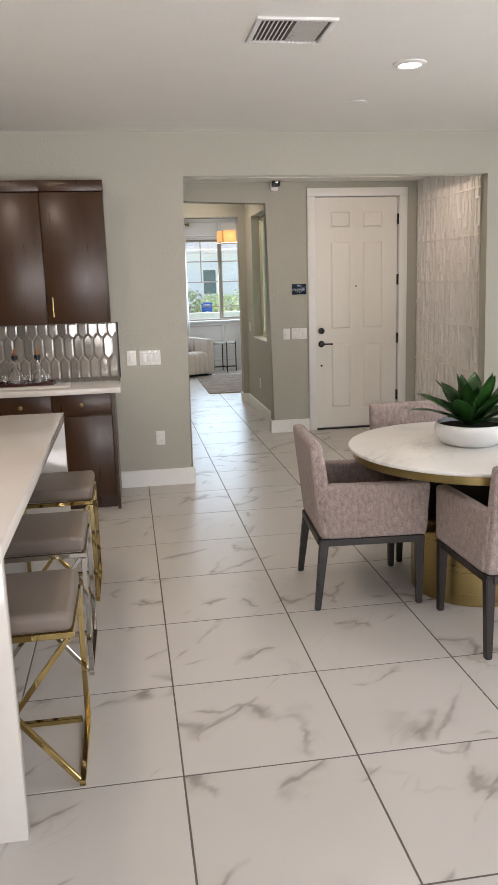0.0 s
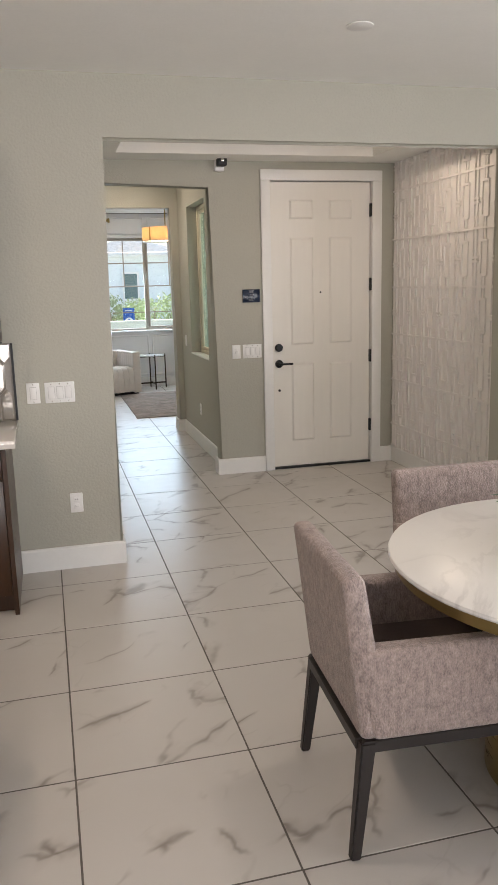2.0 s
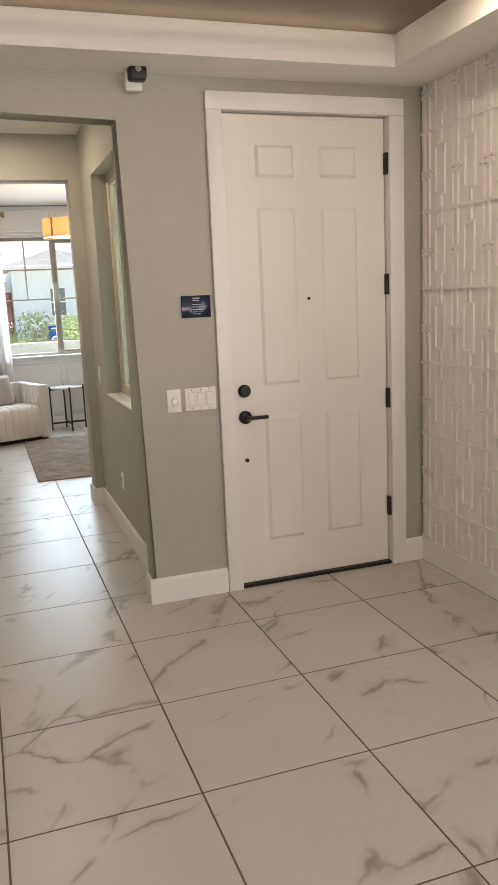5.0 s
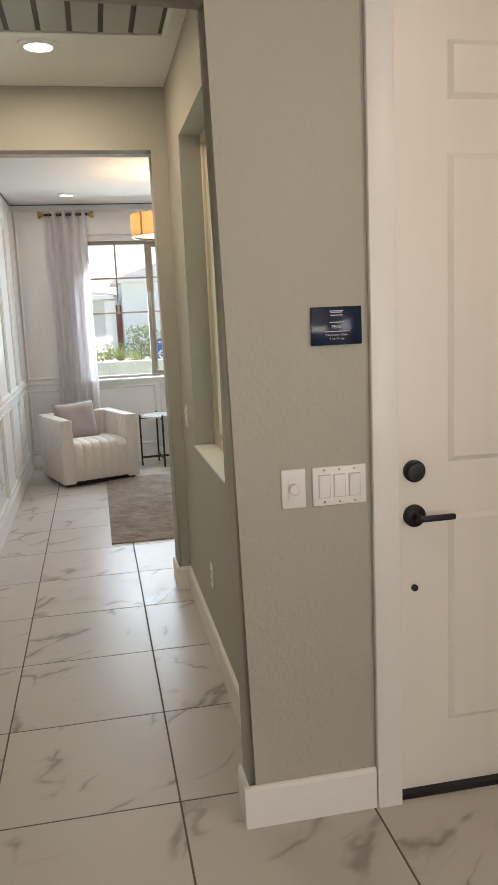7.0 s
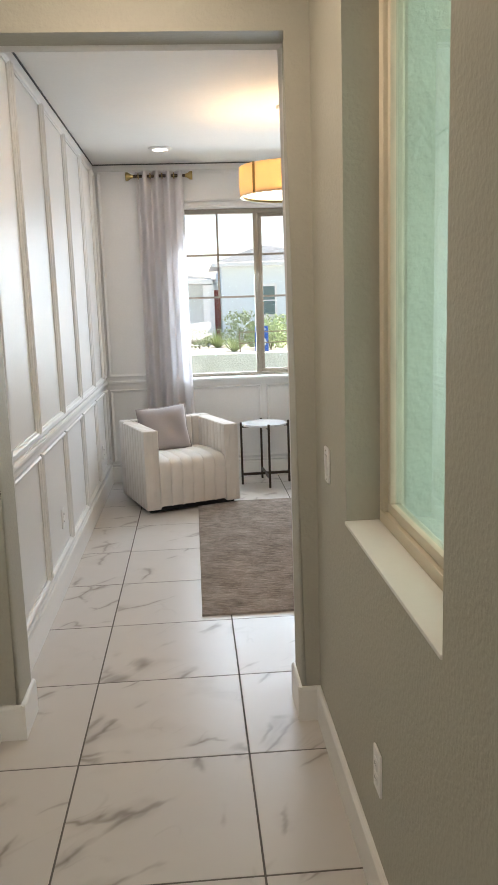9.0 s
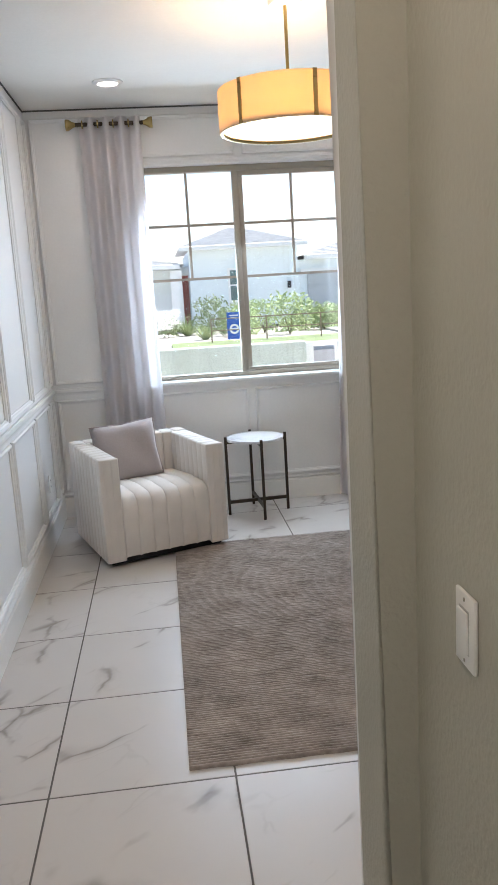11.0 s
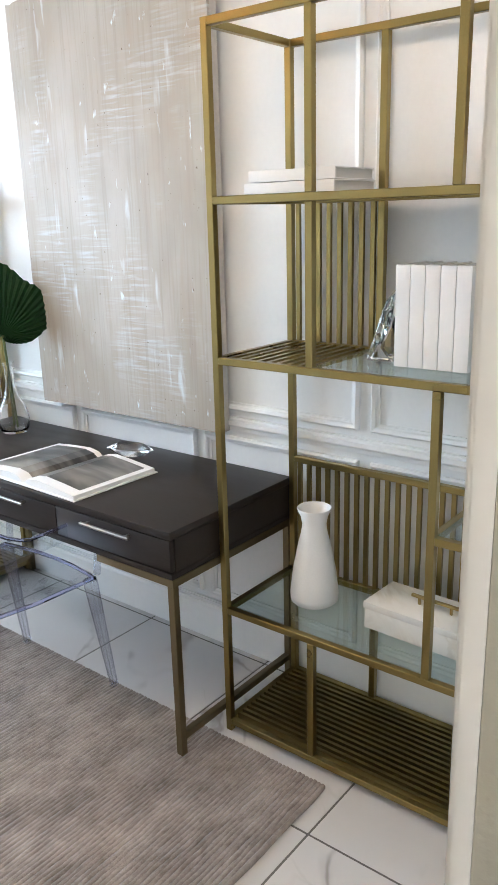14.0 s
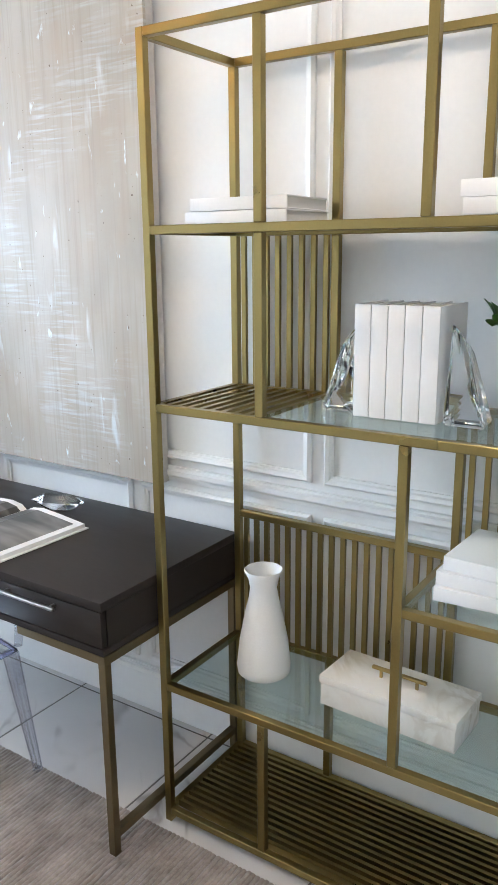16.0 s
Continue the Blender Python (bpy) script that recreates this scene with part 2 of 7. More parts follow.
M_BRASS = material("brushed_brass", (0.40, 0.30, 0.125), 0.30, metal=1.0, vary=0.05, fine=90, stretch=(1, 1, 12))
M_GOLD = material("satin_gold_steel", (0.28, 0.212, 0.08), 0.30, metal=1.0, vary=0.06, fine=200)
M_POLGOLD = material("polished_gold", (0.50, 0.375, 0.155), 0.05, metal=1.0, vary=0.03, rvary=0.02)
M_CHROME = material("polished_nickel", (0.50, 0.465, 0.42), 0.05, metal=1.0, vary=0.03, rvary=0.02)
M_PLATE = material("switch_plastic", (0.80, 0.79, 0.77), 0.3, vary=0.01)
M_PANE = thin_glass("window_pane", (0.97, 1.0, 0.99))
M_ALU = material("almond_window_frame", (0.36, 0.32, 0.26), 0.45, vary=0.05)
M_VINYL = material("almond_vinyl_frame", (0.62, 0.56, 0.44), 0.45, vary=0.04)
M_STUCCO = material("pale_stucco", (0.56, 0.60, 0.53), 0.9, bump=2.0, fine=35, vary=0.12)

# ---- mesh helpers ----


def part(name, bm, mat, parent=None, label=""):
    me = bpy.data.meshes.new(name)
    bm.normal_update()
    bm.to_mesh(me)
    bm.free()
    me.materials.append(mat)
    ob = new(name, me)
    if parent is not None:
        ob.parent = parent
    if label:
        ob["label"] = label
    return ob


def smooth(ob, angle=40):
    me = ob.data
    me.shade_smooth()
    bm = bmesh.new()
    bm.from_mesh(me)
    for e in bm.edges:
        e.smooth = len(e.link_faces) == 2 and e.calc_face_angle(3.2) < radians(angle)
    bm.to_mesh(me)
    bm.free()
    return ob


def empty(name, m, label, category, group="", kind=""):
    ob = new(name)
    ob.empty_display_size = 0.1
    ob.matrix_world = m
    return tagged(ob, label, category, group, kind)


def box(bm, x0, x1, y0, y1, z0, z1, bevel=0.0, seg=2):
    r = bmesh.ops.create_cube(bm, size=1)
    vs = r["verts"]
    for v in vs:
        v.co = ((x0 + x1) / 2 + v.co.x * (x1 - x0), (y0 + y1) / 2 + v.co.y * (y1 - y0), (z0 + z1) / 2 + v.co.z * (z1 - z0))
    if bevel:
        es = list({e for v in vs for e in v.link_edges})
        bmesh.ops.bevel(bm, geom=es, offset=min(bevel, 0.45 * min(x1 - x0, y1 - y0, z1 - z0)), segments=seg, affect="EDGES", profile=0.5)
    return vs


def boxed(name, dims, mat, parent=None, label="", bevel=0.0, seg=2):
    bm = bmesh.new()
    box(bm, *dims, bevel, seg)
    ob = part(name, bm, mat, parent, label)
    return smooth(ob) if bevel else ob


def bar(bm, a, b, w, h=None, bevel=0.0):
    """Square bar from a to b, w wide and h high."""
    a, b = Vector(a), Vector(b)
    h = h or w
    d = b - a
    vs = box(bm, -w / 2, w / 2, -h / 2, h / 2, 0, d.length) if not bevel else None
    if bevel:
        before = set(bm.verts)
        box(bm, -w / 2, w / 2, -h / 2, h / 2, 0, d.length, bevel, 1)
        vs = [v for v in bm.verts if v not in before]
    up = Vector((0, 0, 1)) if abs(d.normalized().z) < 0.95 else Vector((0, 1, 0))
    zc = d.normalized()
    xc = up.cross(zc).normalized()
    yc = zc.cross(xc)
    m = Matrix((xc, yc, zc)).transposed().to_4x4()
    m.translation = a
    bmesh.ops.transform(bm, matrix=m, verts=vs)
    return vs


def barred(name, a, b, w, mat, parent=None, h=None, bevel=0.0):
    bm = bmesh.new()
    bar(bm, a, b, w, h, bevel)
    return part(name, bm, mat, parent)


def lathe(bm, profile, n=32, centre=(0, 0, 0), caps=True):
    """Turned solid from (radius, height) pairs."""
    rings = []
    for r, z in profile:
        rings.append([bm.verts.new((centre[0] + r * math.cos(2 * math.pi * i / n), centre[1] + r * math.sin(2 * math.pi * i / n), centre[2] + z)) for i in range(n)])
    for a, b in zip(rings, rings[1:]):
        for i in range(n):
            bm.faces.new((a[i], a[(i + 1) % n], b[(i + 1) % n], b[i]))
    if caps:
        bm.faces.new(rings[0][::-1])
        bm.faces.new(rings[-1])


def tube(bm, pts, r, n=10, closed=False):
    """Round tube through points."""
    pts = [Vector(p) for p in pts]
    rings = []
    prev = None
    for i, p in enumerate(pts):
        d = (pts[min(i + 1, len(pts) - 1)] - pts[max(i - 1, 0)]).normalized()
        if prev is None:
            up = Vector((0, 0, 1)) if abs(d.z) < 0.9 else Vector((1, 0, 0))
            prev = up.cross(d).normalized()
        xa = (prev - d * prev.dot(d)).normalized()
        ya = d.cross(xa)
        prev = xa
        rr = r[i] if isinstance(r, (list, tuple)) else r
        rings.append([bm.verts.new(p + (xa * math.cos(2 * math.pi * k / n) + ya * math.sin(2 * math.pi * k / n)) * rr) for k in range(n)])
    for a, b in zip(rings, rings[1:]):
        for k in range(n):
            bm.faces.new((a[k], a[(k + 1) % n], b[(k + 1) % n], b[k]))
    bm.faces.new(rings[0][::-1])
    bm.faces.new(rings[-1])


def prism(bm, pts, axis, lo, hi, soft=None, width=0.018, sides="both"):
    """A flat outline in the two other axes, thickened along axis; outline edges named in soft are rounded on both sides, or on the low or high one."""
    def at(p, w):
        c = list(p)
        c.insert("xyz".index(axis), w)
        return Vector(c)
    a = [bm.verts.new(at(p, lo)) for p in pts]
    b = [bm.verts.new(at(p, hi)) for p in pts]
    n = len(pts)
    bm.faces.new(a)
    bm.faces.new(b[::-1])
    for i in range(n):
        bm.faces.new((a[i], b[i], b[(i + 1) % n], a[(i + 1) % n]))
    if soft:
        es = []
        for i in soft:
            j = (i + 1) % n
            for side, v, w in (("low", a[i], a[j]), ("high", b[i], b[j])):
                if sides in ("both", side):
                    es.append(bm.edges.get((v, w)))
        bmesh.ops.bevel(bm, geom=es, offset=width, segments=4, affect="EDGES", profile=0.5)
    bmesh.ops.recalc_face_normals(bm, faces=bm.faces)


def structure(ob, label="", category=""):
    return tagged(ob, label, category, kind="structure")


# ---- walls and ceilings ----
CEIL, FOYER, OFFICE = 2.738, 2.60, 2.775
Y1, Y1B = 6.476, 6.60      # wall with the wide opening
YD, YDB = 8.42, 8.54       # front door wall
XH = 1.615                 # hall wall with the side window
YJ, YJB = 10.605, 10.79   # office opening wall
YN, YNB = 14.88, 15.06     # office window wall
XW, XE = 0.40, 3.165        # office side walls
JW, JE = 0.495, 1.545       # jambs of the office opening
TOP = 3.0

bm = bmesh.new()
prism(bm, [(-4.2, 0), (0.497, 0), (0.497, 2.43), (3.0, 2.43), (3.0, 0), (5.2, 0), (5.2, TOP), (-4.2, TOP)], "y", Y1, Y1B, soft=(1, 2, 3))
structure(smooth(part("wall_kitchen", bm, M_WALL)), "greige painted wall with wide cased opening", "wall")
bm = bmesh.new()
prism(bm, [(0.28, 2.415), (1.525, 2.415), (1.525, 0), (1.946, 0), (1.946, 2.49), (3.002, 2.49), (3.002, 0), (3.30, 0), (3.30, TOP), (0.28, TOP)], "y", YD, YDB, soft=(0, 1), width=0.024)
structure(smooth(part("wall_entry", bm, M_WALL)), "greige painted entry wall round the front door", "wall")
bm = bmesh.new()
prism(bm, [(0.28, 0), (JW, 0), (JW, 2.463), (JE, 2.463), (JE, 0), (3.38, 0), (3.38, TOP), (0.28, TOP)], "y", YJ, YJB + 0.0025, soft=(1, 2, 3), sides="low")
structure(smooth(part("wall_office_entry", bm, M_WALL)), "greige painted wall with the office opening", "wall")
# hall side wall with the side window opening
NWY0, NWY1, NWZ0, NWZ1 = 9.18, 10.07, 0.92, 2.40
bm = bmesh.new()
for d in ((XH, XH + 0.18, YDB, NWY0, 0, TOP), (XH, XH + 0.18, NWY1, YJ, 0, TOP), (XH, XH + 0.18, NWY0, NWY1, 0, NWZ0), (XH, XH + 0.18, NWY0, NWY1, NWZ1, TOP)):
    box(bm, *d)
structure(part("wall_hall", bm, M_WALL), "greige painted hall wall with deep window recess", "wall")
structure(boxed("wall_west", (0.28, XW, Y1B, YD, 0, TOP), M_WALL), "greige painted foyer side wall", "wall")
structure(boxed("wall_hall_west", (0.28, XW, YDB, YJ, 0, TOP), M_WALL), "greige painted hall side wall", "wall")
structure(boxed("wall_foyer_east", (3.14, 3.30, Y1B, YD, 0, TOP), M_WALL), "foyer wall behind the relief panels", "wall")
structure(boxed("wall_office_west", (0.28, XW, YJB, YN, 0, TOP), M_OFFICE), "white painted office wall with panel moulding", "wall")
structure(boxed("wall_office_east", (XE, XE + 0.2, YJB, YN, 0, TOP), M_OFFICE), "white painted office wall with panel moulding", "wall")
WX0, WX1, WZ0, WZ1 = 1.09, 2.60, 0.92, 2.40
bm = bmesh.new()
ring = [[[bm.verts.new((x, y, z)) for x, z in loop] for loop in (((0.28, 0), (3.38, 0), (3.38, TOP), (0.28, TOP)), ((WX0, WZ0), (WX1, WZ0), (WX1, WZ1), (WX0, WZ1)))] for y in (YN, YNB)]
for k in range(4):
    n = (k + 1) % 4
    bm.faces.new((ring[0][0][k], ring[0][0][n], ring[0][1][n], ring[0][1][k]))
    bm.faces.new((ring[1][0][k], ring[1][1][k], ring[1][1][n], ring[1][0][n]))
    bm.faces.new((ring[0][0][k], ring[1][0][k], ring[1][0][n], ring[0][0][n]))
    bm.faces.new((ring[0][1][k], ring[0][1][n], ring[1][1][n], ring[1][1][k]))
bmesh.ops.recalc_face_normals(bm, faces=bm.faces)
structure(part("wall_office_north", bm, M_OFFICE), "white painted office wall round the window", "wall")
# office face of the entry wall
bm = bmesh.new()
prism(bm, [(XW, 0), (JW, 0), (JW, 2.463), (JE, 2.463), (JE, 0), (XE, 0), (XE, OFFICE), (XW, OFFICE)], "y", YJB + 0.003, YJB + 0.0225, soft=(1, 2, 3), width=0.014, sides="high")
structure(smooth(part("wall_office_south", bm, M_OFFICE)), "white painted inner face of the office entry wall", "wall")
# great room behind the camera
# unseen closing wall, its opening made up to go with the patio fill
bm = bmesh.new()
prism(bm, [(-4.2, 0), (-1.1, 0), (-1.1, 2.4), (3.5, 2.4), (3.5, 0), (5.2, 0), (5.2, TOP), (-4.2, TOP)], "y", -3.2, -3.05)
structure(part("wall_south", bm, M_WALL), "unseen greige closing wall with an opening added for fill light", "wall")
structure(boxed("wall_kitchen_west", (-4.35, -4.2, -3.2, Y1B, 0, TOP), M_WALL), "greige painted kitchen side wall", "wall")
# unseen side wall, opening added for the dining fill
bm = bmesh.new()
for d in ((5.2, 5.35, -3.2, 0.25, 0, TOP), (5.2, 5.35, 2.95, Y1B, 0, TOP), (5.2, 5.35, 0.25, 2.95, 0, 0.55), (5.2, 5.35, 0.25, 2.95, 2.35, TOP)):
    box(bm, *d)
structure(part("wall_dining_east", bm, M_WALL), "unseen greige dining wall with an opening added for fill light", "wall")

structure(boxed("ceiling", (-4.2, 5.2, -3.05, Y1, CEIL, TOP - 0.01), M_CEIL), "flat white painted ceiling", "ceiling")
bm = bmesh.new()
for d in ((XW, 3.14, Y1B, 6.92, FOYER, TOP - 0.02), (XW, 3.14, 8.11, YD, FOYER, TOP - 0.02), (XW, 0.74, 6.92, 8.11, FOYER, TOP - 0.02), (2.80, 3.14, 6.92, 8.11, FOYER, TOP - 0.02)):
    box(bm, *d)
structure(part("ceiling_foyer", bm, M_CEIL), "white tray ceiling of the foyer", "ceiling")
# tray centre has a darker taupe than the white ceiling round it
structure(boxed("ceiling_tray", (0.74, 2.80, 6.92, 8.11, 2.745, TOP - 0.02), material("taupe_tray_tone", (0.23, 0.195, 0.15), 0.7, bump=0.2)), "darker taupe centre of the tray ceiling", "ceiling")
structure(boxed("ceiling_hall", (XW, XH, YDB, YJ, 2.76, TOP - 0.01), M_CEIL), "flat white hall ceiling", "ceiling")
structure(boxed("ceiling_office", (XW, XE, YJB, YN, OFFICE, TOP - 0.01), M_CEIL), "flat white office ceiling", "ceiling")

# ---- trim ----


def skirting(name, a, b, side, height=0.135, label="white painted baseboard"):
    """Baseboard along a wall from a to b (x, y), standing out to side (+1 left of the way, -1 right)."""
    a, b = Vector((*a, 0)), Vector((*b, 0))
    d = (b - a).normalized()
    nrm = Vector((-d.y, d.x, 0)) * side
    prof = [(0, 0), (0.015, 0), (0.015, height - 0.012), (0.010, height - 0.003), (0.006, height), (0, height)]
    bm = bmesh.new()
    r = [[bm.verts.new(p + nrm * u + Vector((0, 0, w))) for u, w in prof] for p in (a, b)]
    n = len(prof)
    for i in range(n):
        bm.faces.new((r[0][i], r[0][(i + 1) % n], r[1][(i + 1) % n], r[1][i]))
    bm.faces.new(r[0])
    bm.faces.new(r[1][::-1])
    bmesh.ops.recalc_face_normals(bm, faces=bm.faces)
    return structure(part(name, bm, M_WHITE), label, "baseboard")


skirting("baseboard", (-0.09, Y1), (0.5115, Y1), -1)
skirting("baseboard", (0.495, Y1 - 0.012), (0.495, Y1B + 0.012), -1)
skirting("baseboard", (XW, Y1B), (0.5115, Y1B), 1)
skirting("baseboard", (XW, Y1B), (XW, YJ), -1)
skirting("baseboard", (1.5085, YD), (1.932, YD), -1)
skirting("baseboard", (1.525, YD - 0.012), (1.525, YDB + 0.012), 1)
skirting("baseboard", (1.5085, YDB), (XH, YDB), 1)
skirting("baseboard", (XH, YDB), (XH, YJ), 1)
skirting("baseboard", (JE - 0.0165, YJ), (XH, YJ), -1)
skirting("baseboard", (XW, YJ), (JW + 0.0165, YJ), -1)
skirting("baseboard", (JE, YJ - 0.012), (JE, YJB + 0.02), 1)
skirting("baseboard", (JW, YJ - 0.012), (JW, YJB + 0.02), -1)
skirting("baseboard", (3.015, YD), (3.14, YD), -1)
skirting("baseboard", (3.14, Y1B), (3.14, YD), 1, 0.14)
skirting("baseboard", (3.0, Y1 - 0.012), (3.0, Y1B + 0.012), 1)
skirting("baseboard", (2.9835, Y1), (5.2, Y1), -1)
skirting("baseboard", (XW, YJB), (XW, YN), -1, 0.15)
skirting("baseboard", (XE, YJB), (XE, YN), 1, 0.15)
skirting("baseboard", (XW, YN), (XE, YN), -1, 0.15)

# ---- foyer: front door, panels and fixtures ----
door = empty("door_1", pose(2.022, YD + 0.03, 0), "closed white six-panel front door with black hardware", "door", kind="structure")
bm = bmesh.new()
xs = [0, 0.165, 0.388, 0.518, 0.740, 0.900]
zs = [0.018, 0.235, 0.932, 1.085, 2.002, 2.135, 2.308, 2.445]
grid = [[bm.verts.new((x, 0, z)) for z in zs] for x in xs]
cells = []
for i in range(5):
    for k in range(7):
        f = bm.faces.new((grid[i][k], grid[i + 1][k], grid[i + 1][k + 1], grid[i][k + 1]))
        if i in (1, 3) and k in (1, 3, 5):
            cells.append(f)
bmesh.ops.inset_individual(bm, faces=cells, thickness=0.009, depth=-0.015)
bmesh.ops.inset_individual(bm, faces=cells, thickness=0.010, depth=0.0)
bmesh.ops.inset_individual(bm, faces=cells, thickness=0.022, depth=0.011)
edge = [e for e in bm.edges if e.is_boundary]
r = bmesh.ops.extrude_edge_only(bm, edges=edge)
for v in [g for g in r["geom"] if isinstance(g, bmesh.types.BMVert)]:
    v.co.y = 0.045
bmesh.ops.recalc_face_normals(bm, faces=bm.faces)
part("door_leaf", bm, M_DOOR, door)
# jamb and casing are one painted frame
for nm, d in (("casing", (-0.088, -0.007, -0.052, -0.030, 0, 2.451)), ("casing", (0.906, 0.993, -0.052, -0.030, 0, 2.451)), ("casing", (-0.088, 0.993, -0.0525, -0.030, 2.451, 2.535)),
              ("jamb", (-0.0755, -0.007, -0.029, 0.085, 0, 2.451)), ("jamb", (0.906, 0.9795, -0.029, 0.085, 0, 2.451)), ("jamb", (-0.007, 0.906, -0.029, 0.085, 2.451, 2.489))):
    boxed(nm, d, M_WHITE, door, bevel=0.004 if nm == "casing" else 0.0)
# door stops behind the leaf, black to put shade into the gap
for q in ((-0.007, 0.012, 0.017, 2.451), (0.888, 0.906, 0.017, 2.451), (0.012, 0.888, 2.433, 2.451)):
    boxed("weatherstrip", (q[0], q[1], 0.0455, 0.084, q[2], q[3]), M_BLACK, door, "door stop coloured black for the shade in the door gap")
boxed("threshold", (-0.007, 0.906, -0.03, 0.085, 0.0, 0.017), M_BLACK, door, "black aluminium threshold")
for z in (0.346, 0.969, 1.591, 2.216):
    hinge = boxed("hinge", (0.893, 0.908, -0.036, -0.002, z - 0.055, z + 0.055), M_BLACK, door, "matt black hinge", bevel=0.003)
bm = bmesh.new()
lathe(bm, [(0.034, 0), (0.034, 0.012), (0.028, 0.016), (0.026, 0.026), (0.012, 0.028)], 24)
bmesh.ops.transform(bm, matrix=pose(0.060, 0, 1.072, 90), verts=bm.verts)
smooth(part("deadbolt", bm, M_BLACK, door, "round black deadbolt"))
bm = bmesh.new()
lathe(bm, [(0.035, 0), (0.035, 0.01), (0.03, 0.014), (0.013, 0.018), (0.012, 0.05)], 24)
bmesh.ops.transform(bm, matrix=pose(0.060, 0, 0.932, 90), verts=bm.verts)
box(bm, 0.055, 0.172, -0.06, -0.044, 0.923, 0.941, 0.004)
smooth(part("door_handle", bm, M_BLACK, door, "black lever handle"))
bm = bmesh.new()
lathe(bm, [(0.011, 0), (0.011, 0.006), (0.006, 0.007)], 14)
bmesh.ops.transform(bm, matrix=pose(0.06, 0, 0.70, 90), verts=bm.verts)
part("lock_hole", bm, M_BLACK, door)
bm = bmesh.new()
lathe(bm, [(0.008, 0), (0.008, 0.005), (0.005, 0.006)], 14)
bmesh.ops.transform(bm, matrix=pose(0.444, 0, 1.534, 90), verts=bm.verts)
part("peephole", bm, M_BLACK, door)
boxed("strike_plate", (-0.0035, 0.001, -0.012, 0.02, 0.89, 0.955), M_BLACK, door)

# white relief panels on the foyer side wall: cells of raised strips
CW, CH = 0.27, 0.402


def relief_mesh(lo, hi):
    bm = bmesh.new()
    t, d = 0.016, 0.012
    strips = []

    def h(s0, s1, z):
        strips.append((s0, s1, z - t / 2, z + t / 2))

    def v(s, z0, z1):
        strips.append((s - t / 2, s + t / 2, z0, z1))
    h(-CW / 2, CW / 2, 0.0065)
    a = -0.052
    for s in (a - 0.043, a + 0.043):
        v(s, 0.22 * CH, 0.80 * CH)
    h(a - 0.0495, a + 0.0495, 0.22 * CH)
    h(a - 0.0495, a + 0.0495, 0.80 * CH)
    for s in (a - 0.016, a + 0.016):
        v(s, 0.013, 0.205 * CH)
        v(s, 0.82 * CH, CH)
    for s in (0.05, 0.098):
        v(s, 0.013, CH)
    for z in (0.455 * CH, 0.522 * CH):
        h(0.022, 0.0435, z)
        h(0.0565, 0.0915, z)
        h(0.1045, 0.126, z)
    box(bm, 0, 0.008, -CW / 2, CW / 2, max(lo, 0), min(hi, CH))
    for n, (s0, s1, z0, z1) in enumerate(strips):
        z0, z1 = max(z0, lo), min(z1, hi)
        if z1 - z0 > 0.004:
            box(bm, -d + 0.0004 * (n % 3), 0.0005, s0, s1, z0, z1)
    me = bpy.data.meshes.new("relief_panel")
    bm.to_mesh(me)
    bm.free()
    me.materials.append(M_PANEL)
    return me


relief = empty("relief_panel_wall", pose(3.131, 8.42, 0), "white wall panels with raised geometric lattice relief", "wall panel")
full, low, high = relief_mesh(0, CH), relief_mesh(0.20, CH), relief_mesh(0, 0.244)
for c in range(7):
    for k in range(7):
        z0 = -0.058 + CH * k
        me = full if 0 < k < 6 else (low if k == 0 else high)
        ob = new("panel", me)
        ob.parent = relief
        ob.location = (0, -0.01 - CW * (c + 0.5) * 0.955, z0)
        ob.scale = (1, 0.955, 1)


# grey that paints the shade line between rocker and plate
M_GAP_SHADE = material("plate_gap_shade", (0.50, 0.49, 0.47), 0.6)


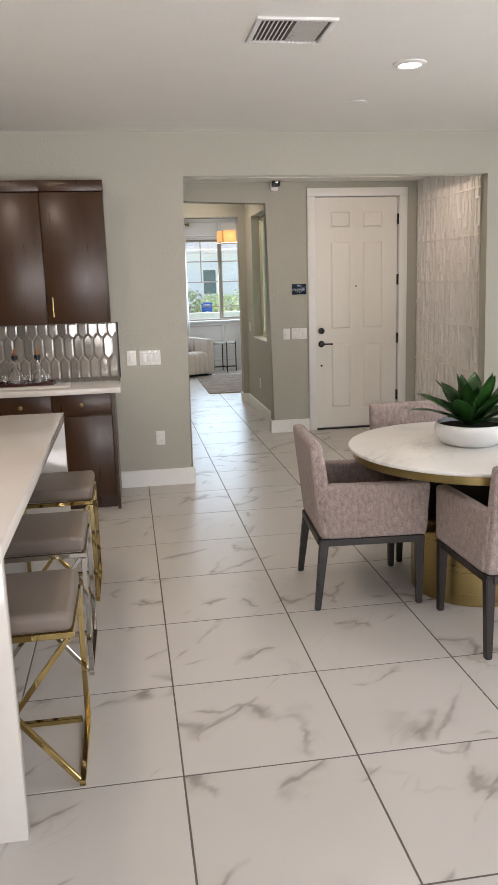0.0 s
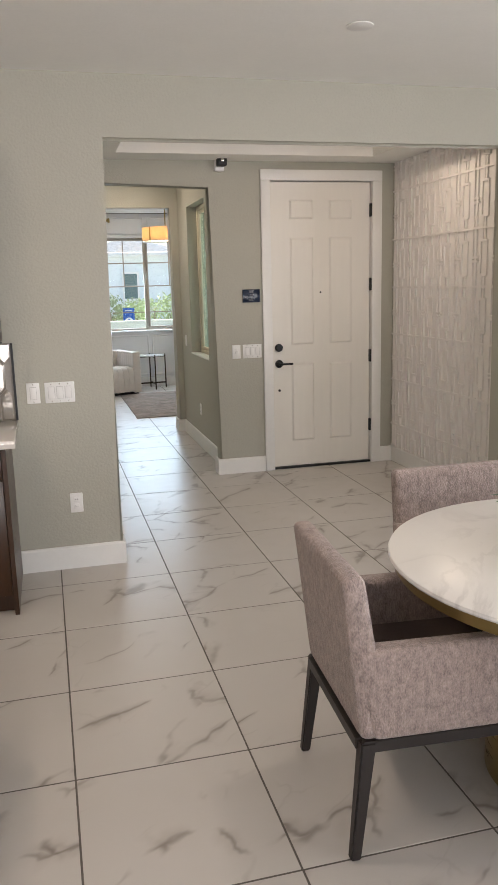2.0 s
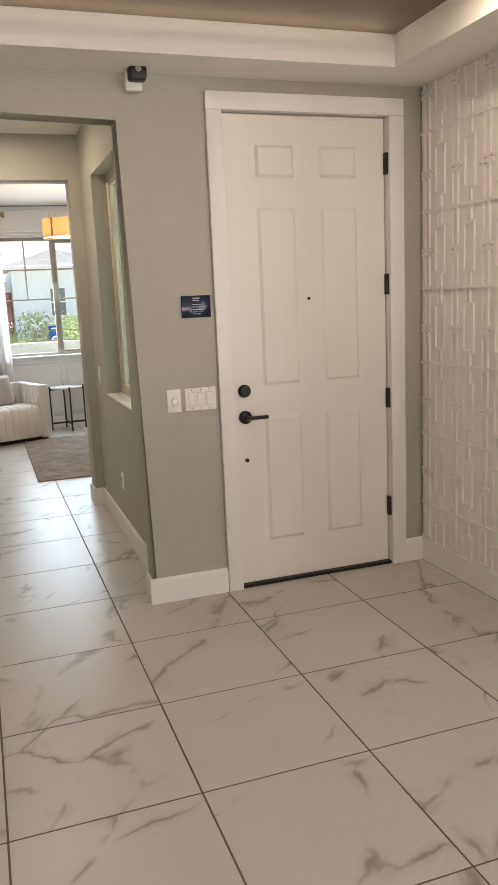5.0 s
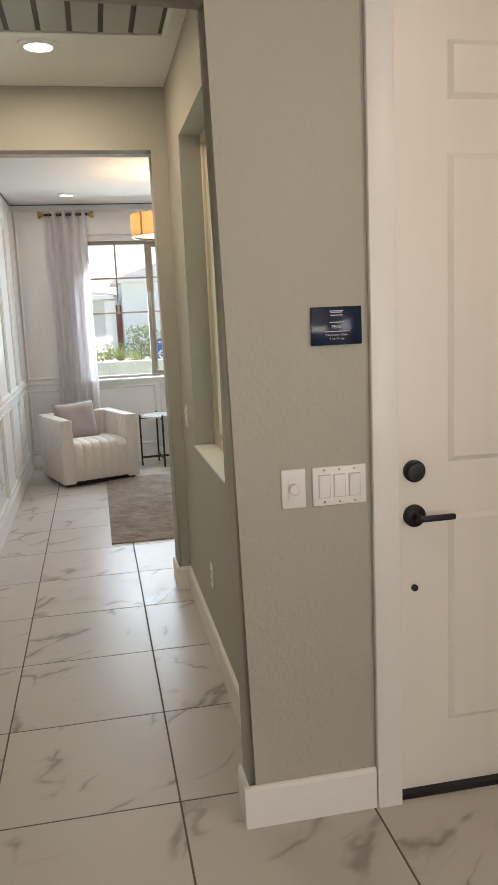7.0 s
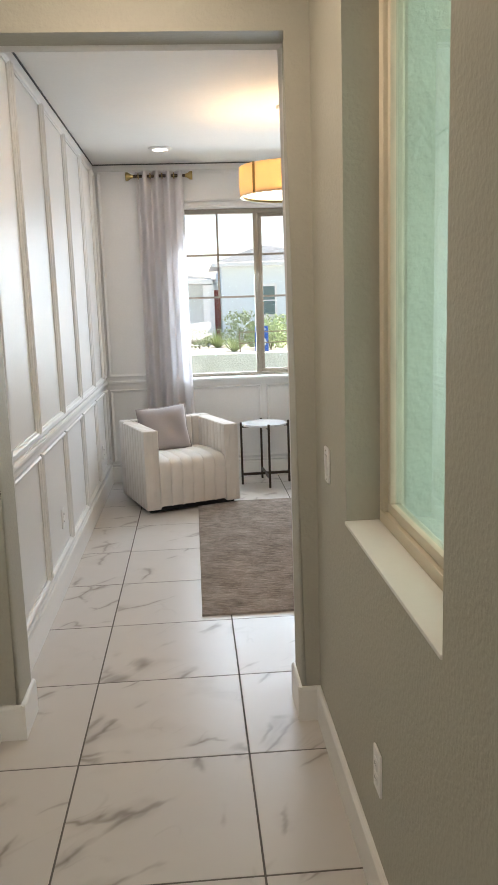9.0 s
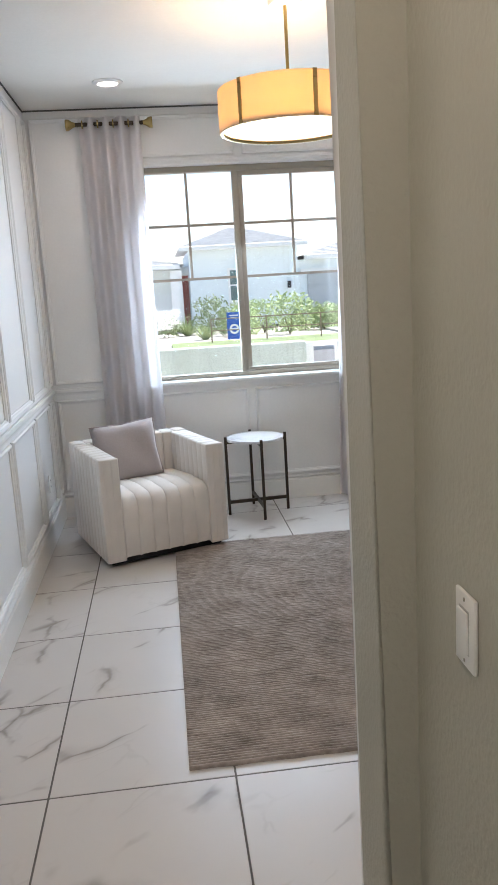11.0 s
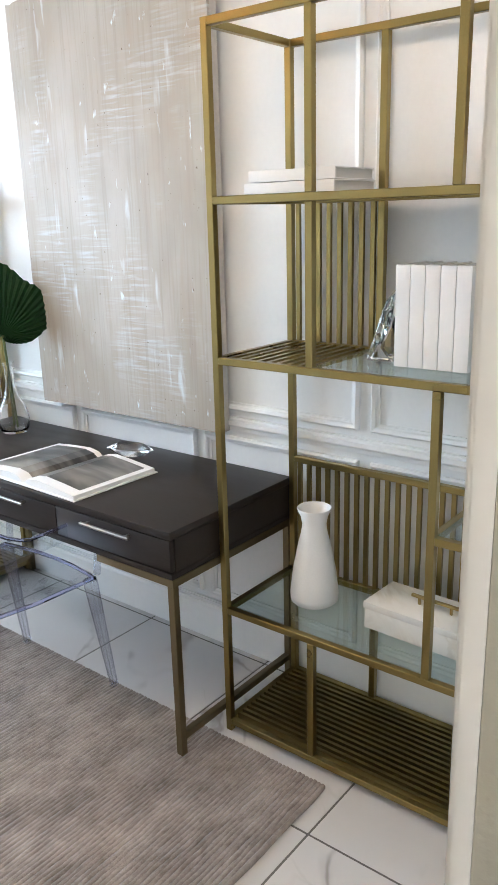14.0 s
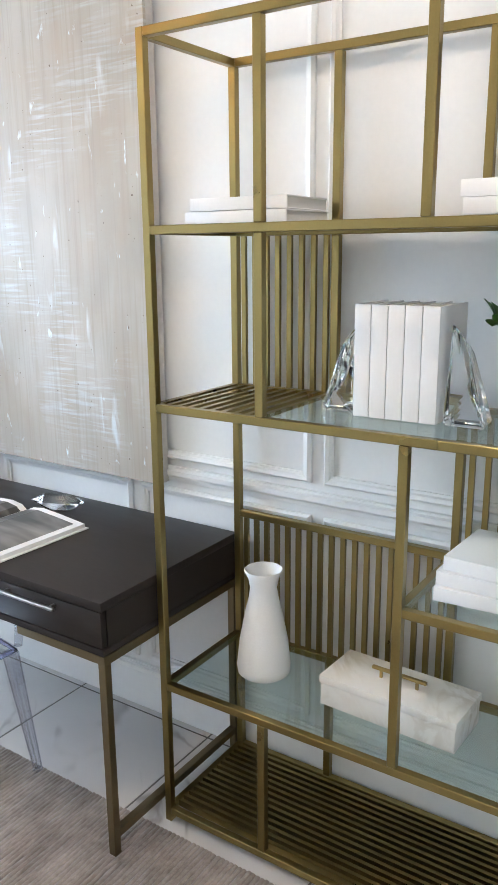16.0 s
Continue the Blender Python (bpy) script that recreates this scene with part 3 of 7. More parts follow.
def wall_plate(name, x, y, z, facing, gangs, label, category, kind="rocker"):
    """Switch or outlet plate; facing 'y' (out of a wall towards smaller y) 'x' (towards smaller x) or 'east' (towards larger x)."""
    w = 0.072 + 0.046 * (gangs - 1)
    top = empty(name, pose(x, y, z, 0, 0, {"y": 0, "x": -90, "east": 90}[facing]), label, category)
    boxed("plate", (-w / 2, w / 2, -0.007, 0, -0.058, 0.058), M_PLATE, top, bevel=0.003)
    for g in range(gangs):
        cx = (g - (gangs - 1) / 2) * 0.046
        if kind == "dimmer":
            bm = bmesh.new()
            lathe(bm, [(0.016, 0), (0.016, 0.012), (0.013, 0.015), (0.001, 0.015)], 20)
            bmesh.ops.transform(bm, matrix=pose(cx, -0.007, 0.0, 90), verts=bm.verts)
            smooth(part("dimmer_knob", bm, M_PLATE, top))
            boxed("insert", (cx - 0.0165, cx + 0.0165, -0.009, -0.0065, -0.033, 0.033), M_PLATE, top, bevel=0.001)
        elif kind == "outlet":
            for dz in (-0.02, 0.02):
                sock = boxed("socket", (cx - 0.016, cx + 0.016, -0.0095, -0.0065, dz - 0.014, dz + 0.014), M_PLATE, top, bevel=0.003)
                for dx in (-0.006, 0.006):
                    boxed("slot", (cx + dx - 0.001, cx + dx + 0.001, -0.0102, -0.0094, dz - 0.004, dz + 0.005), M_BLACK, sock)
        else:
            boxed("recess", (cx - 0.0182, cx + 0.0182, -0.0074, -0.0066, -0.0347, 0.0347), M_GAP_SHADE, top, "thin grey slab for the shade round the rocker")
            rocker = boxed("rocker", (cx - 0.0165, cx + 0.0165, -0.0105, -0.0067, -0.033, 0.033), M_PLATE, top, bevel=0.0015)
            rocker.rotation_euler = (radians(2.5), 0, 0)
            for dz in (-0.048, 0.048):
                bm = bmesh.new()
                lathe(bm, [(0.0033, 0), (0.0033, 0.0008), (0.0026, 0.0013), (0.0001, 0.0013)], 10)
                bmesh.ops.transform(bm, matrix=pose(cx, -0.0069, dz, 90), verts=bm.verts)
                part("screw", bm, M_CHROME, top, "small plate screw")
    return top


wall_plate("light_switch", 0.048, Y1, 1.047, "y", 1, "white single rocker switch on the greige wall", "switch")
wall_plate("light_switch", 0.193, Y1, 1.045, "y", 3, "white triple rocker switch on the greige wall", "switch")
wall_plate("outlet", 0.242, Y1, 0.395, "y", 1, "white duplex outlet low on the wall", "outlet", "outlet")
wall_plate("dimmer_switch", 1.696, YD, 1.056, "y", 1, "white dimmer switch with round knob", "switch", "dimmer")
wall_plate("light_switch", 1.835, YD, 1.056, "y", 3, "white triple rocker switch beside the front door", "switch")
wall_plate("light_switch", XH, 10.365, 1.04, "x", 1, "white rocker switch on the hall wall", "switch")
wall_plate("outlet", XH, 9.667, 0.385, "x", 1, "white outlet low on the hall wall", "outlet", "outlet")
wall_plate("outlet", XW, 12.26, 0.395, "east", 1, "white outlet low on the panelled office wall", "outlet", "outlet")
wall_plate("outlet", XW, 14.34, 0.385, "east", 1, "white outlet behind the armchair", "outlet", "outlet")
wall_plate("outlet", 3.128, 7.28, 0.42, "x", 1, "white outlet set in the relief panels", "outlet", "outlet")

M_NAVY = material("navy_acrylic", (0.008, 0.017, 0.042), 0.16, vary=0.05, spec=0.3)
M_INK = material("pale_print", (0.55, 0.58, 0.62), 0.5, vary=0.02)
sign = empty("wall_plaque", pose(1.837, YD, 1.520), "dark navy acrylic plaque with pale printed lines", "sign")
boxed("backing", (-0.075, 0.075, -0.010, 0, -0.054, 0.054), M_NAVY, sign, bevel=0.002)


def lettering(text, size, m, mat, parent, name="lettering"):
    cu = bpy.data.curves.new(name, "FONT")
    cu.body, cu.size, cu.extrude, cu.align_x, cu.align_y = text, size, 0.0004, "CENTER", "CENTER"
    cu.materials.append(mat)
    ob = new(name, cu)
    ob.parent = parent
    ob.matrix_local = m
    return ob


lettering("PEAK", 0.0135, pose(0, -0.0108, -0.003, 90), M_INK, sign)
lettering("2 Bedrooms, 2 Baths", 0.0078, pose(0, -0.0108, -0.0255, 90), M_INK, sign)
lettering("2-Car Garage", 0.0078, pose(0, -0.0108, -0.036, 90), M_INK, sign)
for z, w in ((0.042, 0.040), (0.038, 0.034), (0.030, 0.036), (0.010, 0.044), (-0.0155, 0.074)):
    boxed("print_line", (-w / 2, w / 2, -0.0108, -0.0099, z - 0.0012, z + 0.0012), M_INK, sign)

cctv = empty("security_camera", pose(1.60, YD, 2.545), "small black security camera on white bracket", "camera")
boxed("body", (-0.04, 0.04, -0.115, -0.045, 0.0, 0.078), M_BLACK, cctv, bevel=0.012)
boxed("bracket", (-0.05, 0.03, -0.05, -0.001, -0.035, 0.05), M_PLATE, cctv, "white plastic bracket", bevel=0.012)
bm = bmesh.new()
lathe(bm, [(0.014, 0), (0.014, 0.004), (0.009, 0.005)], 16)
bmesh.ops.transform(bm, matrix=pose(0.0, -0.115, 0.045, 90), verts=bm.verts)
part("eye", bm, M_CHROME, cctv)

stop = empty("door_stop", pose(3.125, 7.573, 0.075), "black spring door stop on the baseboard", "door stop")
bm = bmesh.new()
lathe(bm, [(0.014, 0), (0.014, 0.006), (0.006, 0.008), (0.006, 0.06)], 16)
bmesh.ops.transform(bm, matrix=pose(0, 0, 0, 0, -90), verts=bm.verts)
part("stem", bm, M_BLACK, stop)
bm = bmesh.new()
lathe(bm, [(0.009, 0.06), (0.010, 0.062), (0.010, 0.074), (0.008, 0.076)], 16)
bmesh.ops.transform(bm, matrix=pose(0, 0, 0, 0, -90), verts=bm.verts)
part("tip", bm, M_BLACK, stop)

# ---- ceiling fixtures ----
M_LED = glowing("led_diffuser", (1.0, 0.88, 0.70), 4.0)


def downlight(x, y, z, watts, color=SOFT):
    top = empty("downlight", pose(x, y, z), "round white recessed ceiling downlight, lit", "ceiling light", "recessed downlights")
    bm = bmesh.new()
    lathe(bm, [(0.058, -0.006), (0.062, -0.014), (0.088, -0.006), (0.09, 0.0)], 32, caps=False)
    smooth(part("trim_ring", bm, M_PLATE, top))
    bm = bmesh.new()
    lathe(bm, [(0.06, -0.008), (0.001, -0.0085)], 32)
    part("diffuser", bm, M_LED, top, "glowing warm diffuser")
    lamp("downlight_glow", "AREA", look((x, y, z - 0.02), (x, y, 0)), watts, color, disk=0.11)


downlight(1.62, 4.60, CEIL, 4)
downlight(-0.9, 3.0, CEIL, 4.5, WARM)
downlight(-0.9, 4.6, CEIL, 5.0, WARM)
downlight(1.015, 9.99, 2.76, 4.0, WARM)
downlight(1.0, 14.23, OFFICE, 1.0)
downlight(2.59, 14.23, OFFICE, 1.0)
downlight(1.0, 11.45, OFFICE, 1.6, WARM)
downlight(2.25, 11.45, OFFICE, 2.2, WARM)


def register(x0, x1, y0, y1, z, n, label, split):
    top = empty("ceiling_vent", pose(x0, y0, z), label, "vent")
    w, d = x1 - x0, y1 - y0
    # no hole in the ceiling: a dark sheet paints the duct's shade
    boxed("backing", (0.01, w - 0.01, 0.01, d - 0.01, -0.0015, -0.0002), M_GROUT, top, "dark sheet standing for the shade inside the duct")
    for q in ((0, w, 0, 0.025), (0, w, d - 0.025, d), (0, 0.025, 0.025, d - 0.025), (w - 0.025, w, 0.025, d - 0.025)):
        boxed("frame", (*q, -0.012, 0), M_PLATE, top, bevel=0.003)
    if split == "y":
        for i in range(n):
            x = 0.03 + (w - 0.06) * (i + 0.5) / n
            bm = bmesh.new()
            bar(bm, (x, 0.025, -0.007), (x, d - 0.025, -0.007), 0.02, 0.002)
            bmesh.ops.rotate(bm, cent=(x, 0, -0.007), matrix=Euler((0, radians(38), 0)).to_matrix(), verts=bm.verts)
            part("slat", bm, M_PLATE, top)
    else:
        for half in (0, 1):
            a, b = (0.03 + half * (w - 0.06) / 2, 0.03 + (half + 1) * (w - 0.06) / 2 - 0.01)
            for i in range(n):
                x = a + (b - a) * (i + 0.5) / n
                bm = bmesh.new()
                bar(bm, (x, 0.03, -0.008), (x, d / 2 - 0.004, -0.008), 0.016, 0.002)
                bar(bm, (x, d / 2 + 0.004, -0.008), (x, d - 0.03, -0.008), 0.016, 0.002)
                bmesh.ops.rotate(bm, cent=(x, 0, -0.008), matrix=Euler((0, radians(40 if half else -40), 0)).to_matrix(), verts=bm.verts)
                part("slat", bm, M_PLATE, top)


register(0.668, 1.035, 3.90, 4.26, CEIL, 7, "white louvred air vent in the kitchen ceiling", "x")
register(0.62, 1.56, 9.33, 9.84, 2.76, 0, "white return air grille in the hall ceiling", "y")
grille = bpy.data.objects["ceiling_vent.001"]
for i in range(7):
    x = 0.03 + 0.88 * (i + 0.5) / 7
    part_bm = bmesh.new()
    box(part_bm, x - 0.052, x + 0.052, 0.03, 0.48, -0.007, -0.003)
    part("slat", part_bm, material("grille_slat", (0.42, 0.41, 0.39), 0.6), grille)
smoke = empty("ceiling_speaker_cover", pose(1.605, 5.52, CEIL), "flat round white ceiling cover plate", "ceiling plate")
bm = bmesh.new()
lathe(bm, [(0.062, 0), (0.062, -0.004), (0.056, -0.007), (0.001, -0.007)], 32)
bmesh.ops.recalc_face_normals(bm, faces=bm.faces)
smooth(part("plate", bm, M_PLATE, smoke))
# cove lighting round the foyer tray
for m, sx in ((look((1.77, 6.97, 2.66), (1.77, 7.4, 3.4)), 1.9), (look((1.77, 8.06, 2.66), (1.77, 7.6, 3.4)), 1.9)):
    lamp("cove_strip", "AREA", m, 0.35, WARM, size=sx, size_y=0.03)
for fx, fy, fw in ((1.2, 7.5, 0.7), (2.52, 7.2, 3.3)):
    lamp("foyer_downlight", "AREA", look((fx, fy, 2.735), (fx, fy, 0)), fw, WARM, disk=0.12)

# ---- hall side window ----
win2 = empty("window_2", pose(XH + 0.10, NWY0, NWZ0), "almond vinyl side window in a deep recess", "window", kind="structure")
H2, W2 = NWZ1 - NWZ0, NWY1 - NWY0
for q in ((0, W2, 0, 0.045), (0, W2, H2 - 0.045, H2), (0, 0.045, 0.045, H2 - 0.045), (W2 - 0.045, W2, 0.045, H2 - 0.045)):
    boxed("window_frame", (0, 0.06, q[0], q[1], q[2], q[3]), M_VINYL, win2, bevel=0.004)
for q in ((0.045, W2 - 0.045, 0.045, 0.075), (0.045, W2 - 0.045, H2 - 0.075, H2 - 0.045), (0.045, 0.075, 0.075, H2 - 0.075), (W2 - 0.075, W2 - 0.045, 0.075, H2 - 0.075)):
    boxed("sash", (0.012, 0.048, q[0], q[1], q[2], q[3]), M_VINYL, win2, bevel=0.004)
pane = boxed("pane", (0.028, 0.033, 0.07, W2 - 0.07, 0.07, H2 - 0.07), thin_glass("green_tint_pane", (0.66, 0.76, 0.75)), win2)
pane.visible_shadow = False
boxed("window_sill", (-0.105, 0.0, -0.001, W2 + 0.001, 0.0, 0.012), M_WHITE, win2, bevel=0.004)

# ---- kitchen: cabinets, backsplash, island ----


def handle_bar(parent, a, b, out, r=0.006, mat=None):
    bm = bmesh.new()
    a, b, out = Vector(a), Vector(b), Vector(out)
    tube(bm, [a + out, b + out], r, 10)
    for f in (0.12, 0.88):
        p = a.lerp(b, f)
        tube(bm, [p, p + out], r * 0.8, 8)
    return smooth(part("handle", bm, mat or M_BRASS, parent, "slim brushed brass handle"))


def upper_cabinet(x0, x1, side):
    top = empty("wall_cabinet", pose(x0, 6.16, 1.348), "dark espresso wood wall cabinet above the counter", "cabinet", "wall cabinets")
    w = x1 - x0
    boxed("body", (0, w, 0.022, 0.314, 0, 0.925), M_WOOD, top, bevel=0.002)
    boxed("crown", (-0.0005, w + 0.004, -0.008, 0.314, 0.928, 1.004), M_WOOD, top, bevel=0.003)
    d = boxed("door", (0.003, w - 0.003, 0, 0.020, 0.003, 0.922), M_WOOD, top, bevel=0.002)
    hx = 0.045 if side < 0 else w - 0.045
    handle_bar(d, (hx, 0, 0.05), (hx, 0, 0.19), (0, -0.028, 0))


for i in range(4):
    x1 = -0.092 - 0.446 * i
    upper_cabinet(x1 - 0.445, x1, -1)


def base_cabinet(x0, x1):
    top = empty("base_cabinet", pose(x0, 5.87, 0), "dark espresso wood base cabinet under the counter", "cabinet", "base cabinets")
    w = x1 - x0
    boxed("body", (0, w, 0.022, 0.604, 0.10, 0.862), M_WOOD, top, bevel=0.002)
    boxed("toe_kick", (0, w, 0.07, 0.604, 0.0, 0.098), M_WOOD, top)
    d = boxed("drawer_front", (0.003, w - 0.003, 0, 0.020, 0.705, 0.858), M_WOOD, top, bevel=0.002)
    bm = bmesh.new()
    lathe(bm, [(0.007, 0), (0.006, 0.014), (0.014, 0.018), (0.015, 0.024), (0.010, 0.029), (0.001, 0.03)], 20)
    bmesh.ops.transform(bm, matrix=pose(w / 2, 0, 0.785, 90), verts=bm.verts)
    smooth(part("knob", bm, M_BRASS, d, "round brass knob"))
    boxed("door", (0.003, w - 0.003, 0, 0.020, 0.105, 0.700), M_WOOD, top, bevel=0.002)


for i in range(4):
    x1 = -0.115 - 0.421 * i
    base_cabinet(x1 - 0.42, x1)
end = boxed("cabinet_end_panel", (-0.114, -0.092, 5.868, 6.474, 0, 0.862), M_WOOD)
tagged(end, "dark espresso wood end panel of the counter", "panel")
tagged(boxed("counter", (-2.2, -0.045, 5.838, 6.474, 0.863, 0.904), M_QUARTZ, bevel=0.003), "white quartz counter on dark cabinets", "counter")

splash = empty("backsplash", pose(-0.05, Y1, 0.905), "glossy taupe picket tiles behind the counter", "backsplash")
M_PICKET = material("mirror_glaze_tile", (0.30, 0.27, 0.235), 0.07, vary=0.12, scale=3, metal=0.15, coat=0.3, each=0.2, rvary=0.03)
boxed("grout_bed", (-1.3, 0, -0.004, -0.0005, 0, 0.428), material("pale_grout", (0.36, 0.33, 0.30), 0.8, vary=0.1), splash)
boxed("edge_trim", (-0.004, 0.008, -0.016, -0.0005, 0, 0.428), M_BLACK, splash, "black metal edge trim")
boxed("edge_trim", (-1.3, -0.045, -0.016, -0.0005, 0.4285, 0.434), M_BLACK, splash, "black metal edge trim")
PW, PH, PT = 0.072, 0.205, 0.036


def picket(lo, hi):
    outline = [(-PW / 2, PT), (0, 0), (PW / 2, PT), (PW / 2, PH - PT), (0, PH), (-PW / 2, PH - PT)]
    pts = []
    n = len(outline)
    for i in range(n):
        (xa, za), (xb, zb) = outline[i], outline[(i + 1) % n]
        ina, inb = lo <= za <= hi, lo <= zb <= hi
        if ina:
            pts.append((xa, za))
        if ina != inb:
            lim = lo if (min(za, zb) < lo) else hi
            f = (lim - za) / (zb - za)
            pts.append((xa + (xb - xa) * f, lim))
    if len(pts) < 3:
        return None
    bm = bmesh.new()
    cx, cz = sum(p[0] for p in pts) / len(pts), sum(p[1] for p in pts) / len(pts)
    back = [bm.verts.new((x, -0.003, z)) for x, z in pts]
    rim = [bm.verts.new((x, -0.008, z)) for x, z in pts]
    front = [bm.verts.new((cx + (x - cx) * 0.68, -0.0135, cz + (z - cz) * 0.87)) for x, z in pts]
    k = len(pts)
    for i in range(k):
        j = (i + 1) % k
        bm.faces.new((back[i], back[j], rim[j], rim[i]))
        bm.faces.new((rim[i], rim[j], front[j], front[i]))
    bm.faces.new(front)
    bmesh.ops.recalc_face_normals(bm, faces=bm.faces)
    me = bpy.data.meshes.new("tile")
    bm.to_mesh(me)
    bm.free()
    me.materials.append(M_PICKET)
    return me


for row in range(-1, 3):
    z0 = -0.03 + row * (PH - PT + 0.003)
    me = picket(max(0.002, -z0 + 0.001), min(PH - 0.001, 0.426 - z0))
    if me is None:
        continue
    for c in range(16):
        x = -0.042 - (c + (0.5 if row % 2 else 0.0)) * (PW + 0.003)
        if x + PW / 2 > -0.005:
            continue
        ob = new("tile", me)
        ob.parent = splash
        ob.location = (x, 0, z0)
        ob.rotation_euler = (random.uniform(-0.02, 0.02), 0, random.uniform(-0.02, 0.02))

island = empty("kitchen_island", pose(-1.30, 2.38, 0), "white quartz waterfall kitchen island", "island")
boxed("worktop", (0, 0.95, 0, 2.30, 0.872, 0.922), M_QUARTZ, island, bevel=0.003)
boxed("waterfall_panel", (0, 0.948, 0.002, 0.05, 0, 0.871), M_QUARTZ, island, bevel=0.003)
boxed("waterfall_panel", (0, 0.948, 2.25, 2.298, 0, 0.871), M_QUARTZ, island, bevel=0.003)
boxed("body", (0.02, 0.55, 0.052, 2.248, 0.0, 0.87), material("island_grey_paint", (0.42, 0.41, 0.39), 0.5), island)

M_TAUPE = material("taupe_leather", (0.17, 0.135, 0.11), 0.42, vary=0.06, bump=0.2, fine=180)


def stool(y0, metal, near_leg, colour):
    top = empty("counter_stool", pose(-0.40, y0 + 0.205, 0), "taupe leather counter stool with polished " + colour + " frame", "stool", "stools along the island")
    s = 0.205
    smooth(boxed("seat", (-s, s - 0.004, -s, s, 0.545, 0.612), M_TAUPE, top, bevel=0.022, seg=4))
    t = 0.020
    q = s - t / 2
    names = (("seat_rail", (-s, -q, 0.534), (s, -q, 0.534)), ("seat_rail", (-s, q, 0.534), (s, q, 0.534)), ("seat_rail", (q, -s + t, 0.5345), (q, s - t, 0.5345)), ("seat_rail", (-q, -s + t, 0.5345), (-q, s - t, 0.5345)),
             ("foot_rail", (q, -s, t / 2), (q, s, t / 2)), ("foot_rail", (-q, -s, t / 2), (-q, s, t / 2)), ("foot_rail", (-q + t, q, t / 2), (q - t, q, t / 2)),
             ("leg", (q, q, t), (q, q, 0.522)), ("leg", (-q, q, t), (-q, q, 0.522)))
    for nm, a, b in names:
        barred(nm, a, b, t, metal, top, bevel=0.002)
    for sy in (-q,):
        for nm, a, b in (("brace", (q - 0.01, sy, 0.522), (-q, sy, t)), ("brace", (-q, sy + 0.001, 0.522), (q - 0.01, sy + 0.001, t))):
            barred(nm, a, b, t * 0.9, metal, top, bevel=0.002)
    if near_leg:
        barred("leg", (q, -q, t), (q, -q, 0.522), t, metal, top, bevel=0.002)


stool(2.61, M_POLGOLD, False, "gold")
stool(3.36, M_CHROME, True, "nickel")
stool(4.155, M_POLGOLD, True, "gold")

# tray with decanters on the counter
tagged(boxed("marble_board", (-1.02, -0.40, 5.93, 6.20, 0.9045, 0.919), M_QUARTZ, bevel=0.003), "pale marble serving board on the counter", "board")
tray = empty("serving_tray", pose(-0.74, 6.09, 0.9195), "dark red lacquer tray on the marble board", "tray")
M_LACQ = material("dark_red_lacquer", (0.045, 0.012, 0.012), 0.25, vary=0.05)
boxed("base", (-0.22, 0.22, -0.09, 0.09, 0, 0.008), M_LACQ, tray)
for q in ((-0.22, 0.22, -0.09, -0.082), (-0.22, 0.22, 0.082, 0.09), (-0.22, -0.212, -0.082, 0.082), (0.212, 0.22, -0.082, 0.082)):
    boxed("rim", (*q, 0.0081, 0.022), M_LACQ, tray)
M_CLEAR = glass("clear_glass")
M_CORK = material("amber_stopper_wood", (0.24, 0.10, 0.03), 0.4)
for x in (-0.79, -0.63):
    dec = empty("decanter", pose(x, 6.10, 0.9285), "clear glass decanter with turned wooden stopper", "decanter", "decanters on the tray")
    bm = bmesh.new()
    lathe(bm, [(0.001, 0.001), (0.050, 0.001), (0.055, 0.006), (0.055, 0.062), (0.049, 0.084), (0.026, 0.106), (0.017, 0.122), (0.016, 0.165), (0.019, 0.178), (0.014, 0.178), (0.013, 0.165), (0.014, 0.122), (0.023, 0.104), (0.046, 0.082), (0.052, 0.062), (0.051, 0.016), (0.001, 0.014)], 24, caps=False)
    smooth(part("bottle", bm, M_CLEAR, dec))
    bm = bmesh.new()
    lathe(bm, [(0.012, 0.165), (0.0125, 0.179), (0.023, 0.180), (0.023, 0.206), (0.020, 0.209)], 18)
    smooth(part("collar", bm, M_BLACK, dec, "black stopper collar"))
    bm = bmesh.new()
    lathe(bm, [(0.017, 0.2092), (0.016, 0.218), (0.011, 0.228), (0.012, 0.246), (0.007, 0.254)], 18)
    smooth(part("stopper", bm, M_CORK, dec, "turned amber wooden stopper"))
for x, y in ((-0.86, 6.04), (-0.72, 6.035), (-0.685, 6.06), (-0.57, 6.04)):
    tum = empty("tumbler", pose(x, y, 0.928), "small clear glass tumbler on the tray", "glass", "tumblers on the tray")
    bm = bmesh.new()
    lathe(bm, [(0.001, 0.001), (0.027, 0.001), (0.031, 0.07), (0.029, 0.07), (0.025, 0.010), (0.001, 0.010)], 20, caps=False)
    smooth(part("cup", bm, M_CLEAR, tum))

# ---- dining set ----
TX, TY = 1.765, 3.955
M_TTOP = marble("table_marble", (0.80, 0.78, 0.75), (0.42, 0.40, 0.38), 2.2, 0.55, 0.28, fine=0.4)
tbl = empty("dining_table", pose(TX, TY, 0), "round white marble dining table on brass drum base", "table")
bm = bmesh.new()
lathe(bm, [(0.001, 0.742), (0.64, 0.742), (0.652, 0.746), (0.655, 0.752), (0.652, 0.760), (0.645, 0.763), (0.001, 0.763)], 72, caps=False)
smooth(part("tabletop", bm, M_TTOP, tbl))
bm = bmesh.new()
lathe(bm, [(0.001, 0.70), (0.625, 0.70), (0.632, 0.704), (0.632, 0.7415), (0.001, 0.7415)], 72, caps=False)
smooth(part("apron_band", bm, M_BRASS, tbl, "brushed brass rim band"))
bm = bmesh.new()
lathe(bm, [(0.001, 0.415), (0.27, 0.415), (0.27, 0.699), (0.001, 0.699)], 48, caps=False)
